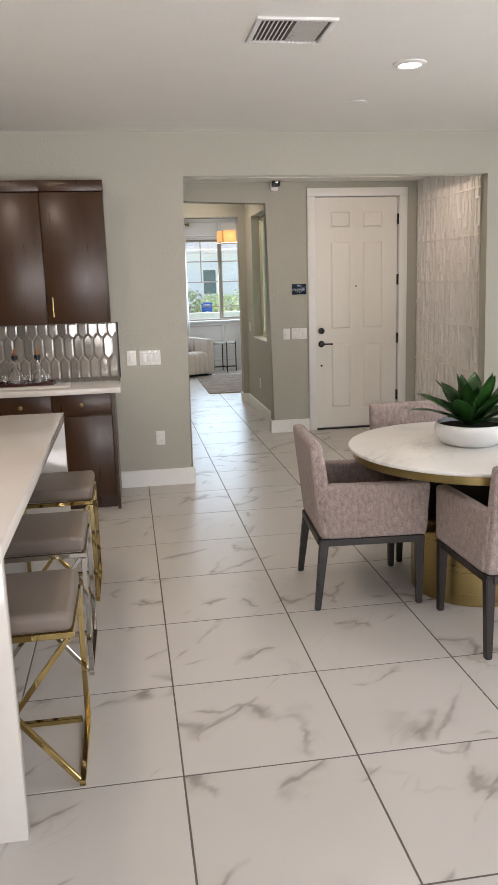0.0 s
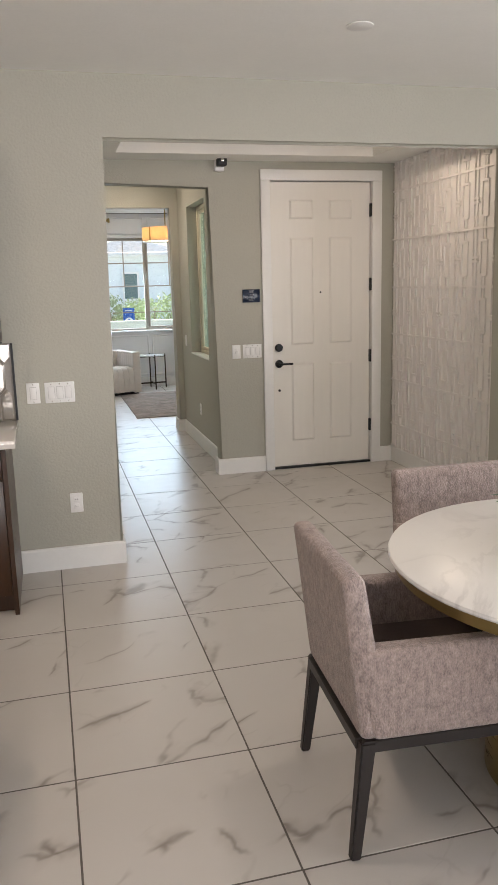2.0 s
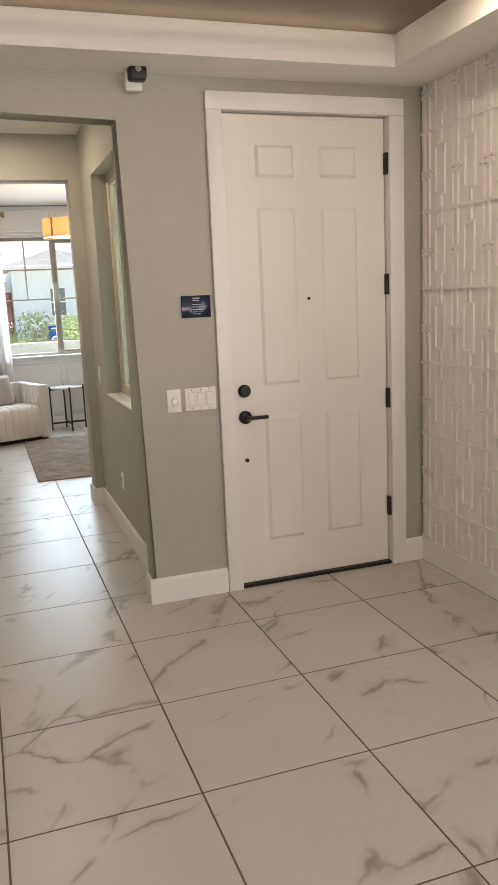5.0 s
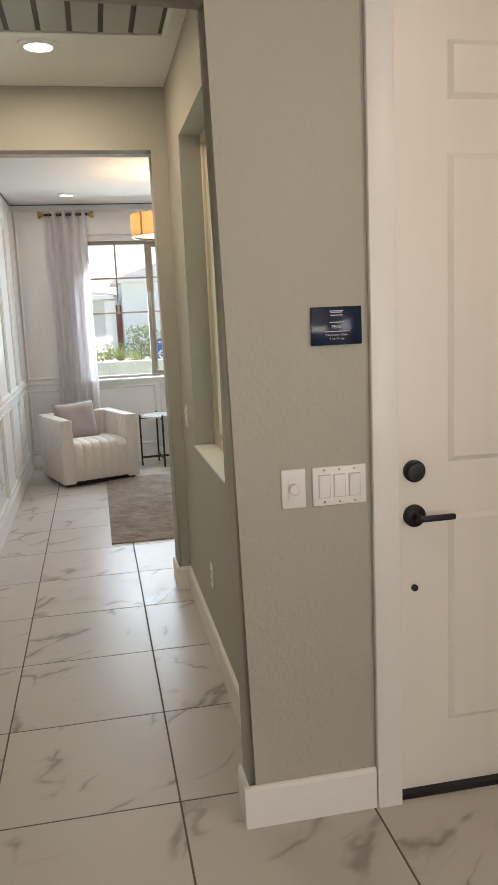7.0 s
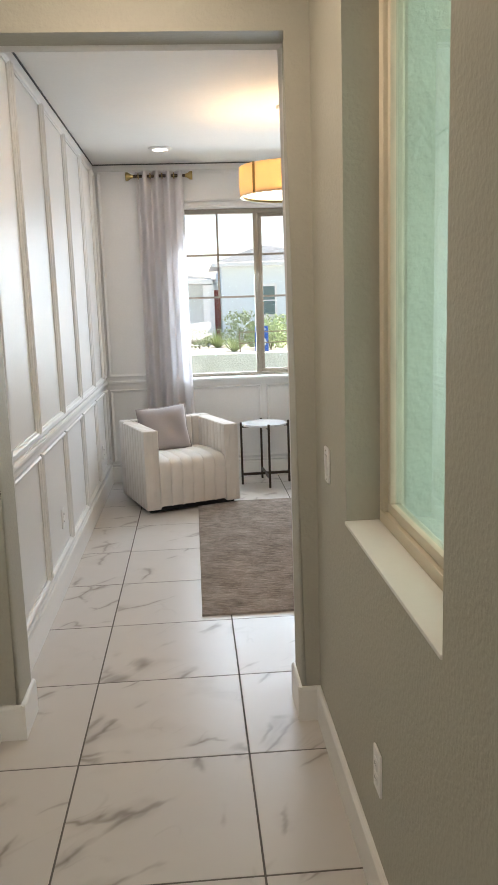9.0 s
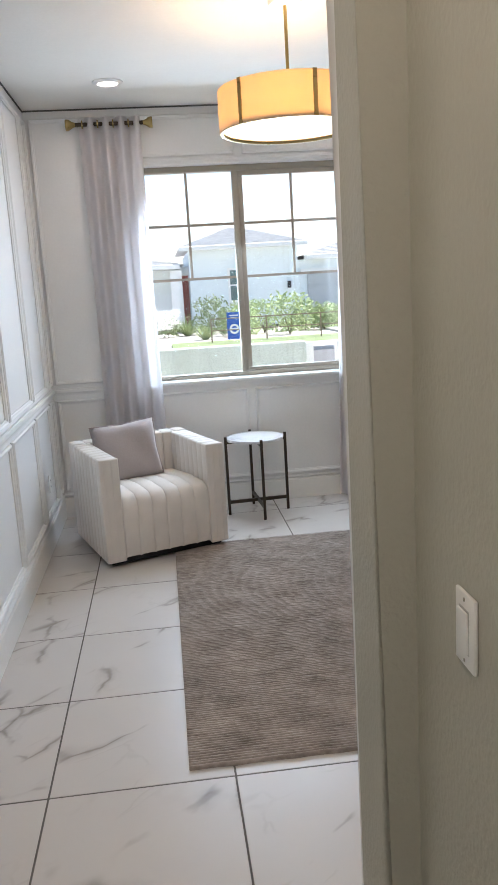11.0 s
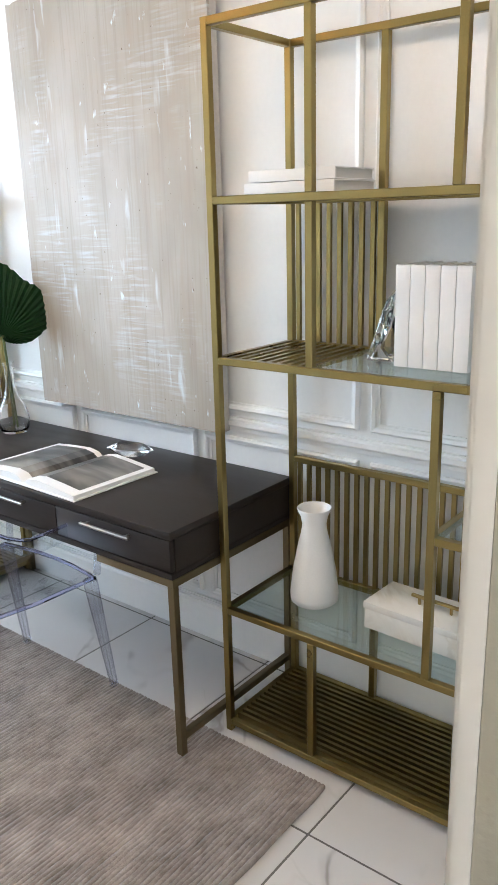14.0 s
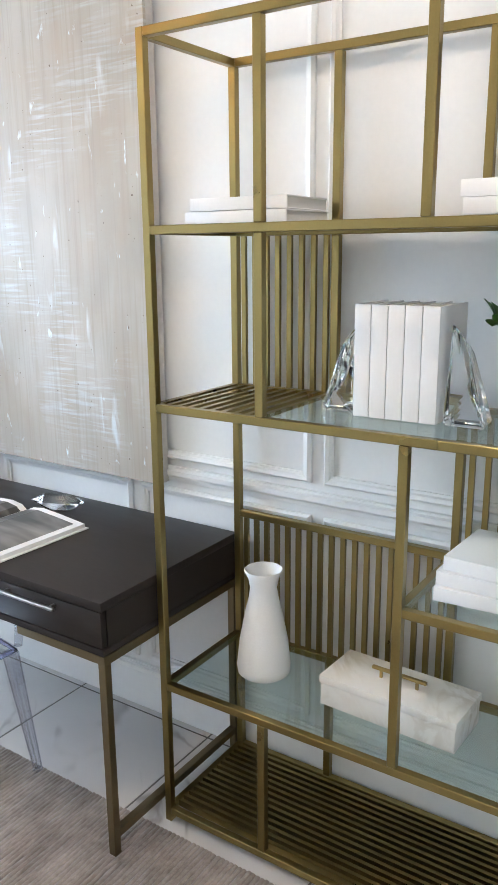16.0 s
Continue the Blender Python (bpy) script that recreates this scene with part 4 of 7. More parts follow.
smooth(part("column", bm, material("dark_column", (0.03, 0.02, 0.016), 0.4), tbl, "dark stained upper column"))
bm = bmesh.new()
lathe(bm, [(0.001, 0.0), (0.318, 0.0), (0.322, 0.004), (0.322, 0.41), (0.318, 0.414), (0.001, 0.414)], 64, caps=False)
smooth(part("drum_base", bm, M_BRASS, tbl, "brushed brass drum"))

M_TWEED = material("mauve_taupe_tweed", (0.35, 0.275, 0.25), 0.95, vary=0.5, scale=60, bump=1.4, fine=230, sheen=0.25, stretch=(1, 1, 0.5))
M_DARKWOOD = material("charcoal_stained_wood", (0.016, 0.011, 0.009), 0.45, vary=0.25, stretch=(6, 6, 0.6), fine=40)


def soft_block(name, pts_lo, pts_hi, mat, parent, bevel=0.02):
    """A padded block between two quads (x, y, z each)."""
    bm = bmesh.new()
    a = [bm.verts.new(p) for p in pts_lo]
    b = [bm.verts.new(p) for p in pts_hi]
    bm.faces.new(a[::-1])
    bm.faces.new(b)
    for i in range(4):
        bm.faces.new((a[i], a[(i + 1) % 4], b[(i + 1) % 4], b[i]))
    bmesh.ops.recalc_face_normals(bm, faces=bm.faces)
    bmesh.ops.bevel(bm, geom=list(bm.edges), offset=bevel, segments=4, affect="EDGES", profile=0.6)
    return smooth(part(name, bm, mat, parent), 60)


chair = empty("dining_chair", pose(1.162, 4.055, 0, 0, 0, -3.7), "mauve-taupe tweed dining armchair with dark wooden legs", "chair", "chairs round the dining table")
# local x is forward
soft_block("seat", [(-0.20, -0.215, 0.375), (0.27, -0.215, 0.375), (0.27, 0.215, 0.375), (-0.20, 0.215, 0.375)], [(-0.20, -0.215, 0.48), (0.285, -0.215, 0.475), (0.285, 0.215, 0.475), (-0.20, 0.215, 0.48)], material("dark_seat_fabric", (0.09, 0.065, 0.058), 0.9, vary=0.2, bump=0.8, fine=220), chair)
soft_block("backrest", [(-0.245, -0.272, 0.36), (-0.155, -0.272, 0.36), (-0.155, 0.272, 0.36), (-0.245, 0.272, 0.36)], [(-0.300, -0.276, 0.845), (-0.235, -0.276, 0.845), (-0.235, 0.276, 0.845), (-0.300, 0.276, 0.845)], M_TWEED, chair, 0.028)
for s in (-1, 1):
    y0, y1 = (0.213, 0.283) if s > 0 else (-0.283, -0.213)
    soft_block("armrest", [(-0.21, y0, 0.362), (0.285, y0, 0.362), (0.285, y1, 0.362), (-0.21, y1, 0.362)], [(-0.26, y0, 0.635), (0.30, y0, 0.628), (0.30, y1, 0.628), (-0.26, y1, 0.635)], M_TWEED, chair, 0.024)
for a, b in (((-0.24, -0.262, 0.345), (0.27, -0.262, 0.345)), ((-0.24, 0.262, 0.345), (0.27, 0.262, 0.345)), ((-0.24, -0.25, 0.3455), (-0.24, 0.25, 0.3455)), ((0.262, -0.25, 0.3455), (0.262, 0.25, 0.3455))):
    barred("seat_rail", a, b, 0.03, M_DARKWOOD, chair, 0.036, 0.003)
for sx, sy in ((-1, -1), (-1, 1), (1, -1), (1, 1)):
    bm = bmesh.new()
    x0, y0 = (-0.225, 0.258 * sy) if sx < 0 else (0.252, 0.258 * sy)
    x1, y1 = (-0.265, 0.272 * sy) if sx < 0 else (0.252, 0.262 * sy)
    up = [bm.verts.new((x0 + dx * 0.022, y0 + dy * 0.022, 0.36)) for dx, dy in ((-1, -1), (1, -1), (1, 1), (-1, 1))]
    dn = [bm.verts.new((x1 + dx * 0.015, y1 + dy * 0.015, 0.0)) for dx, dy in ((-1, -1), (1, -1), (1, 1), (-1, 1))]
    bm.faces.new(up)
    bm.faces.new(dn[::-1])
    for i in range(4):
        bm.faces.new((dn[i], dn[(i + 1) % 4], up[(i + 1) % 4], up[i]))
    bmesh.ops.bevel(bm, geom=list(bm.edges), offset=0.004, segments=2, affect="EDGES")
    part("leg", bm, M_DARKWOOD, chair)
copy_thing(chair, pose(1.732, 3.42, 0, 0, 0, 91))
copy_thing(chair, pose(1.76, 4.605, 0, 0, 0, -90))

M_LEAF = material("dark_agave_leaf", (0.032, 0.105, 0.02), 0.35, vary=0.35, scale=6, stretch=(1, 1, 1), each=0.25, coat=0.1)
M_POT = material("white_ceramic", (0.80, 0.79, 0.77), 0.35, vary=0.03)
M_SOIL = material("potting_soil", (0.03, 0.022, 0.015), 0.95, vary=0.5, scale=40, bump=1.5, fine=80)
bowl = empty("potted_agave", pose(TX - 0.03, TY + 0.01, 0.763), "green agave in a low white bowl on the table", "plant")
bm = bmesh.new()
lathe(bm, [(0.001, 0.0), (0.125, 0.0), (0.15, 0.012), (0.178, 0.06), (0.182, 0.085), (0.176, 0.112), (0.168, 0.112), (0.172, 0.085), (0.001, 0.08)], 48, caps=False)
smooth(part("bowl", bm, M_POT, bowl, "low white ceramic bowl"))
bm = bmesh.new()
lathe(bm, [(0.001, 0.094), (0.12, 0.096), (0.171, 0.088)], 32, caps=False)
part("soil", bm, M_SOIL, bowl)


def blade(length, width, lift, droop, fold=0.25, n=9):
    """Lance-shaped leaf along +x with a keel, thin but solid."""
    bm = bmesh.new()
    rows = []
    for i in range(n + 1):
        t = i / n
        w = width * (0.42 + 1.25 * t - 0.6 * t * t) * (1 - t ** 3.2) + 0.0008
        x = length * (math.cos(lift) * t + 0.10 * t * t)
        z = length * (math.sin(lift) * t - droop * t * t)
        rows.append([bm.verts.new((x, s * w, z + abs(s) * w * fold)) for s in (-1, -0.5, 0, 0.5, 1)])
    for a, b in zip(rows, rows[1:]):
        for k in range(4):
            bm.faces.new((a[k], a[k + 1], b[k + 1], b[k]))
    bmesh.ops.solidify(bm, geom=list(bm.faces), thickness=0.003)
    bmesh.ops.recalc_face_normals(bm, faces=bm.faces)
    return bm


rng = random.Random(5)
for ring, (count, ln, wd, lift, droop) in enumerate(((8, 0.30, 0.058, 0.50, 0.26), (8, 0.31, 0.066, 0.85, 0.12), (6, 0.29, 0.058, 1.12, 0.04), (4, 0.25, 0.042, 1.35, 0.0))):
    for i in range(count):
        ob = smooth(part("leaf", blade(ln * rng.uniform(0.85, 1.12), wd * rng.uniform(0.85, 1.1), lift + rng.uniform(-0.12, 0.12), droop), M_LEAF, bowl), 80)
        a = 360 * (i + 0.37 * ring) / count + rng.uniform(-9, 9)
        ob.matrix_local = pose(0.02 * math.cos(radians(a)), 0.02 * math.sin(radians(a)), 0.095, rng.uniform(-10, 10), 0, a)

# ---- office: mouldings, window, curtains ----


def ring_moulding(name, wall, at, a0, a1, z0, z1, out, w=0.028, d=0.019, mat=None):
    """Rectangular applied moulding on a wall plane: wall 'x' or 'y', at its place, out the way it stands out (+1 or -1)."""
    bm = bmesh.new()
    prof = ((0, 0), (0, 0.6 * d), (0.25 * w, d), (0.6 * w, 0.8 * d), (0.75 * w, 0.45 * d), (w, 0.35 * d), (w, 0))
    loops = []
    for u, h in prof:
        ring = []
        for a, z in ((a0 + u, z0 + u), (a1 - u, z0 + u), (a1 - u, z1 - u), (a0 + u, z1 - u)):
            ring.append(bm.verts.new((at + out * (h + 0.0003), a, z) if wall == "x" else (a, at + out * (h + 0.0003), z)))
        loops.append(ring)
    for p, q in zip(loops, loops[1:]):
        for i in range(4):
            bm.faces.new((p[i], p[(i + 1) % 4], q[(i + 1) % 4], q[i]))
    bmesh.ops.recalc_face_normals(bm, faces=bm.faces)
    return structure(part(name, bm, mat or M_OFFICE), "white applied wall panel moulding", "moulding")


def rail(name, wall, at, a0, a1, z, out, h=0.05, d=0.022):
    prof = [(0, 0), (0.4 * d, 0), (0.55 * d, 0.25 * h), (d, 0.45 * h), (d, 0.75 * h), (0.6 * d, 0.85 * h), (0.6 * d, h), (0, h)]
    bm = bmesh.new()
    r = []
    for a in (a0, a1):
        r.append([bm.verts.new((at + out * u, a, z + w) if wall == "x" else (a, at + out * u, z + w)) for u, w in prof])
    n = len(prof)
    for i in range(n):
        bm.faces.new((r[0][i], r[0][(i + 1) % n], r[1][(i + 1) % n], r[1][i]))
    bm.faces.new(r[0])
    bm.faces.new(r[1][::-1])
    bmesh.ops.recalc_face_normals(bm, faces=bm.faces)
    return structure(part(name, bm, M_OFFICE), "white chair rail moulding", "moulding")


EB = [11.11 + 0.695 * i for i in range(6)]
edges = [YJB + 0.05] + EB + [YN - 0.02]
for a, b in zip(edges, edges[1:]):
    if b - a < 0.15:
        continue
    ring_moulding("trim", "x", XE, a + 0.022, b - 0.022, 0.96, 2.70, -1)
    ring_moulding("trim", "x", XE, a + 0.022, b - 0.022, 0.20, 0.86, -1)
rail("trim", "x", XE, YJB, YN, 0.885, -1)
WB = [11.0, 11.75, 12.5, 13.25, 14.0, 14.62]
edges = [YJB + 0.03] + WB + [YN - 0.02]
for a, b in zip(edges, edges[1:]):
    ring_moulding("trim", "x", XW, a + 0.022, b - 0.022, 0.96, 2.70, 1)
    ring_moulding("trim", "x", XW, a + 0.022, b - 0.022, 0.20, 0.86, 1)
rail("trim", "x", XW, YJB, YN, 0.885, 1)
rail("trim", "y", YN, XW + 0.022, WX0 - 0.03, 0.885, -1)
rail("trim", "y", YN, WX1 + 0.03, XE - 0.022, 0.885, -1)
for a, b in ((WX0 - 0.03, 1.785), (1.835, WX1 + 0.03)):
    ring_moulding("trim", "y", YN, a, b, 0.19, 0.85, -1)
    ring_moulding("trim", "y", YN, a, b, WZ1 + 0.05, 2.72, -1)
for a, b in ((XW + 0.03, WX0 - 0.08), (WX1 + 0.08, XE - 0.03)):
    ring_moulding("trim", "y", YN, a, b, 0.19, 0.85, -1)
    ring_moulding("trim", "y", YN, a, b, 0.96, 2.72, -1)
rail("trim", "y", YN, XW + 0.016, XE - 0.016, 0.150, -1, 0.022, 0.018)
rail("trim", "x", XE, YJB + 0.01, YN - 0.02, 0.150, -1, 0.022, 0.018)
rail("trim", "x", XW, YJB + 0.01, YN - 0.02, 0.150, 1, 0.022, 0.018)
# dark strip that paints the shade line between wall and ceiling
M_SHADE_LINE = material("ceiling_shade_line", (0.10, 0.095, 0.09), 0.8)
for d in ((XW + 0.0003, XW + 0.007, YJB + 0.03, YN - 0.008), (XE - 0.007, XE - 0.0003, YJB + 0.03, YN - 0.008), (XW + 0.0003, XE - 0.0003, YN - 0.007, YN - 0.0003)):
    structure(boxed("trim", (*d, OFFICE - 0.009, OFFICE - 0.0003), M_SHADE_LINE), "thin dark strip standing for shade under the office ceiling", "trim")
# window stool and head casing
structure(boxed("window_sill", (WX0 - 0.05, WX1 + 0.05, YN - 0.035, YN + 0.09, WZ0 - 0.022, WZ0 + 0.006), M_OFFICE, bevel=0.006), "white painted window stool", "sill")
rail("trim", "y", YN, WX0 - 0.05, WX1 + 0.05, WZ1 + 0.002, -1, 0.04, 0.018)

win = empty("window_1", pose(WX0, YN + 0.095, WZ0), "bronze-almond sliding window with grid muntins", "window", kind="structure")
WW, WH = WX1 - WX0, WZ1 - WZ0
MID = 0.71
for q in ((0, WW, 0.006, 0.036), (0, WW, WH - 0.04, WH), (0, 0.038, 0.036, WH - 0.04), (WW - 0.038, WW, 0.036, WH - 0.04)):
    boxed("window_frame", (q[0], q[1], 0, 0.07, q[2], q[3]), M_ALU, win, bevel=0.003)
boxed("mullion", (MID - 0.033, MID + 0.007, -0.006, 0.05, 0.036, WH - 0.04), M_ALU, win, bevel=0.003)
for q in ((MID + 0.008, WW - 0.039, 0.037, 0.066), (MID + 0.008, WW - 0.039, WH - 0.072, WH - 0.041), (MID + 0.008, MID + 0.042, 0.066, WH - 0.072), (WW - 0.066, WW - 0.039, 0.066, WH - 0.072)):
    boxed("sash", (q[0], q[1], 0.006, 0.044, q[2], q[3]), M_ALU, win, bevel=0.003)
zm1, zm2 = 2.005 - WZ0, 1.635 - WZ0
for x0, x1, ztop in ((0.038, MID - 0.033, WH - 0.04), (MID + 0.042, WW - 0.066, WH - 0.072)):
    for z in (zm1, zm2):
        boxed("muntin", (x0, x1, 0.020, 0.032, z - 0.009, z + 0.009), M_ALU, win)
    xm = (x0 + x1) / 2
    boxed("muntin", (xm - 0.009, xm + 0.009, 0.0205, 0.0315, zm2 + 0.009, ztop), M_ALU, win)
    p = boxed("pane", (x0, x1, 0.024, 0.028, 0.05, ztop), M_PANE, win)
    p.visible_shadow = False

M_CURT = material("blush_linen", (0.86, 0.825, 0.82), 0.85, vary=0.04, bump=0.15, fine=300, sheen=0.1)
cb = M_CURT.node_tree
tl = cb.nodes.new("ShaderNodeBsdfTranslucent")
tl.inputs[0].default_value = (0.95, 0.94, 0.96, 1)
mxs = cb.nodes.new("ShaderNodeMixShader")
mxs.inputs[0].default_value = 0.3
cb.links.new(cb.nodes["Principled BSDF"].outputs[0], mxs.inputs[1])
cb.links.new(tl.outputs[0], mxs.inputs[2])
cb.links.new(mxs.outputs[0], cb.nodes["Material Output"].inputs[0])


def curtain(x0, x1, xb0, xb1, folds, seed):
    """Grommet panel hanging from the rod: deep even folds at the top, looser at the hem."""
    rs = random.Random(seed)
    bm = bmesh.new()
    nu, nz = folds * 12, 26
    ph = [rs.uniform(-0.5, 0.5) for _ in range(folds + 1)]
    am = [rs.uniform(0.75, 1.2) for _ in range(folds + 1)]
    rows = []
    for k in range(nz + 1):
        t = k / nz
        z = 2.70 - t * 2.685
        a, b = x0 + (xb0 - x0) * t, x1 + (xb1 - x1) * t
        row = []
        for i in range(nu + 1):
            u = i / nu
            f = u * folds
            j = min(folds, int(f))
            w = 0.5 + 0.5 * t
            depth = 0.046 * (1 - w * 0.15 + w * 0.2 * (am[j] - 1)) * math.sin(2 * math.pi * f + w * 0.3 * ph[j])
            row.append(bm.verts.new((a + (b - a) * u + 0.004 * math.sin(4 * t + 3 * u), YN - 0.085 + depth, z)))
        rows.append(row)
    for p, q in zip(rows, rows[1:]):
        for i in range(nu):
            bm.faces.new((p[i], p[i + 1], q[i + 1], q[i]))
    bmesh.ops.solidify(bm, geom=list(bm.faces), thickness=0.003)
    return bm


M_RODD = material("dark_bronze_rod", (0.05, 0.035, 0.025), 0.35, metal=0.8)
for x0, x1, b0, b1, seed in ((0.765, 1.165, 0.765, 1.185, 1), (2.475, 2.88, 2.42, 2.755, 4)):
    drape = empty("curtain", pose(0, 0, 0), "blush linen grommet curtain hanging by the window", "curtain", "curtains at the office window")
    smooth(part("cloth", curtain(x0, x1, b0, b1, 4, seed), M_CURT, drape), 180)
    for i in range(8):
        bm = bmesh.new()
        gx = x0 + (x1 - x0) * (i + 0.5) / 8
        lathe(bm, [(0.016, -0.004), (0.026, -0.004), (0.026, 0.004), (0.016, 0.004), (0.016, -0.004)], 16, caps=False)
        bmesh.ops.transform(bm, matrix=pose(gx, YN - 0.085, 2.66, 0, 90), verts=bm.verts)
        part("grommet", bm, M_BRASS, drape)
    rod = empty("curtain_rod", pose(0, 0, 0), "short dark curtain rod with brass finials", "curtain rod", "curtain rods")
    bm = bmesh.new()
    tube(bm, [(x0 - 0.02, YN - 0.085, 2.66), (x1 + 0.02, YN - 0.085, 2.66)], 0.013, 14)
    smooth(part("pole", bm, M_RODD, rod))
    for x, s in ((x0 - 0.02, -1), (x1 + 0.02, 1)):
        bm = bmesh.new()
        lathe(bm, [(0.014, 0), (0.016, 0.01), (0.020, 0.02), (0.034, 0.04), (0.036, 0.058), (0.034, 0.062), (0.001, 0.062)], 18)
        bmesh.ops.transform(bm, matrix=pose(x, YN - 0.085, 2.66, 0, 90 * s), verts=bm.verts)
        smooth(part("finial", bm, M_BRASS, rod, "flared brass finial"))
        bm = bmesh.new()
        tube(bm, [(x - s * 0.03, YN - 0.001, 2.66), (x - s * 0.03, YN - 0.075, 2.66)], 0.009, 10)
        part("bracket", bm, M_RODD, rod)

# ---- pendant lamp ----
pend = empty("pendant_lamp", pose(1.845, 12.98, OFFICE), "large lit drum pendant with cream shade and brass straps", "pendant lamp")
M_SHADE = bpy.data.materials.new("cream_shade_cloth")
M_SHADE.use_nodes = True
sh = M_SHADE.node_tree
sb = sh.nodes["Principled BSDF"]
sb.inputs["Base Color"].default_value = (0.80, 0.70, 0.55, 1)
sb.inputs["Roughness"].default_value = 0.9
st2 = sh.nodes.new("ShaderNodeBsdfTranslucent")
st2.inputs[0].default_value = (0.86, 0.67, 0.45, 1)
sm = sh.nodes.new("ShaderNodeMixShader")
sm.inputs[0].default_value = 0.6
sh.links.new(sb.outputs[0], sm.inputs[1])
sh.links.new(st2.outputs[0], sm.inputs[2])
sh.links.new(sm.outputs[0], sh.nodes["Material Output"].inputs[0])
PZ0, PZ1, PR = 2.235 - OFFICE, 2.412 - OFFICE, 0.318
bm = bmesh.new()
lathe(bm, [(PR, PZ0), (PR + 0.001, (PZ0 + PZ1) / 2), (PR, PZ1), (PR - 0.003, PZ1), (PR - 0.003, PZ0), (PR, PZ0)], 64, caps=False)
shade = smooth(part("shade", bm, M_SHADE, pend, "pleated cream fabric drum shade"))
bm = bmesh.new()
lathe(bm, [(PR - 0.016, PZ0 + 0.012), (0.001, PZ0 + 0.009)], 64)
part("diffuser", bm, glowing("pendant_diffuser", (1.0, 0.86, 0.56), 1.1), pend, "glowing frosted diffuser")
bm = bmesh.new()
lathe(bm, [(PR - 0.018, PZ0 + 0.008), (PR - 0.016, PZ0 + 0.001), (PR - 0.011, PZ0 - 0.003), (PR - 0.004, PZ0 - 0.003), (PR - 0.004, PZ0 + 0.004), (PR - 0.011, PZ0 + 0.006), (PR - 0.018, PZ0 + 0.008)], 64, caps=False)
smooth(part("lower_ring", bm, M_BRASS, pend, "brass lower ring"))
for i in range(6):
    a = radians(60 * i + 40)
    c, s = math.cos(a), math.sin(a)
    bm = bmesh.new()
    box(bm, PR + 0.0005, PR + 0.0045, -0.009, 0.009, PZ0 - 0.004, PZ1 + 0.002)
    bmesh.ops.rotate(bm, cent=(0, 0, 0), matrix=Matrix.Rotation(a, 3, "Z"), verts=bm.verts)
    part("strap", bm, M_BRASS, pend, "flat brass strap")
    bm = bmesh.new()
    bar(bm, (0.0, 0.0, PZ1 - 0.02), (c * PR, s * PR, PZ1 - 0.02), 0.006)
    part("spoke", bm, M_BRASS, pend)
bm = bmesh.new()
tube(bm, [(0, 0, -0.02), (0, 0, PZ1 - 0.02)], 0.0075, 12)
smooth(part("stem", bm, M_BRASS, pend, "slim brass stem"))
bm = bmesh.new()
lathe(bm, [(0.075, 0), (0.075, -0.012), (0.068, -0.02), (0.012, -0.024)], 32)
bmesh.ops.recalc_face_normals(bm, faces=bm.faces)
smooth(part("canopy", bm, M_PLATE, pend, "round white ceiling canopy"))
for i in range(3):
    a = radians(120 * i + 20)
    lamp("pendant_bulb", "POINT", pose(1.845 + 0.15 * math.cos(a), 12.98 + 0.15 * math.sin(a), OFFICE + PZ0 + 0.09), 0.95, (1.0, 0.63, 0.27), radius=0.03)

# ---- rug ----
M_RUG = bpy.data.materials.new("grey_brown_ribbed_rug")
M_RUG.use_nodes = True
rn = M_RUG.node_tree
rb = rn.nodes["Principled BSDF"]
rt = rn.nodes.new("ShaderNodeTexCoord")
big = rn.nodes.new("ShaderNodeTexNoise")
mpr = rn.nodes.new("ShaderNodeMapping")
mpr.inputs["Scale"].default_value = (1.0, 1.25, 1.0)
rn.links.new(rt.outputs["Object"], mpr.inputs["Vector"])
big.inputs["Scale"].default_value, big.inputs["Detail"].default_value, big.inputs["Roughness"].default_value = 5.0, 12, 0.72
rn.links.new(mpr.outputs[0], big.inputs["Vector"])
fiber = rn.nodes.new("ShaderNodeTexNoise")
mpf = rn.nodes.new("ShaderNodeMapping")
mpf.inputs["Scale"].default_value = (45, 85, 36)
rn.links.new(rt.outputs["Object"], mpf.inputs["Vector"])
fiber.inputs["Scale"].default_value, fiber.inputs["Detail"].default_value = 1.0, 4
rn.links.new(mpf.outputs[0], fiber.inputs["Vector"])
rmix = rn.nodes.new("ShaderNodeMath")
rmix.operation = "MULTIPLY_ADD"
rmix.inputs[1].default_value = 0.30
rn.links.new(fiber.outputs["Fac"], rmix.inputs[0])
rn.links.new(big.outputs["Fac"], rmix.inputs[2])
ramp = rn.nodes.new("ShaderNodeValToRGB")
ramp.color_ramp.elements[0].position, ramp.color_ramp.elements[0].color = 0.46, (0.135, 0.106, 0.088, 1)
ramp.color_ramp.elements[1].position, ramp.color_ramp.elements[1].color = 0.84, (0.40, 0.335, 0.29, 1)
rn.links.new(rmix.outputs[0], ramp.inputs[0])
rb.inputs["Roughness"].default_value = 0.85
rb.inputs["Sheen Weight"].default_value = 0.35
tuft = rn.nodes.new("ShaderNodeTexNoise")
mpt = rn.nodes.new("ShaderNodeMapping")
mpt.inputs["Scale"].default_value = (120, 260, 120)
rn.links.new(rt.outputs["Object"], mpt.inputs["Vector"])
tuft.inputs["Scale"].default_value, tuft.inputs["Detail"].default_value = 1.0, 2
rn.links.new(mpt.outputs[0], tuft.inputs["Vector"])
rbm = rn.nodes.new("ShaderNodeBump")
rbm.inputs["Strength"].default_value, rbm.inputs["Distance"].default_value = 0.5, 0.002
rn.links.new(tuft.outputs["Fac"], rbm.inputs["Height"])
rn.links.new(rbm.outputs[0], rb.inputs["Normal"])
rn.links.new(ramp.outputs[0], rb.inputs["Base Color"])
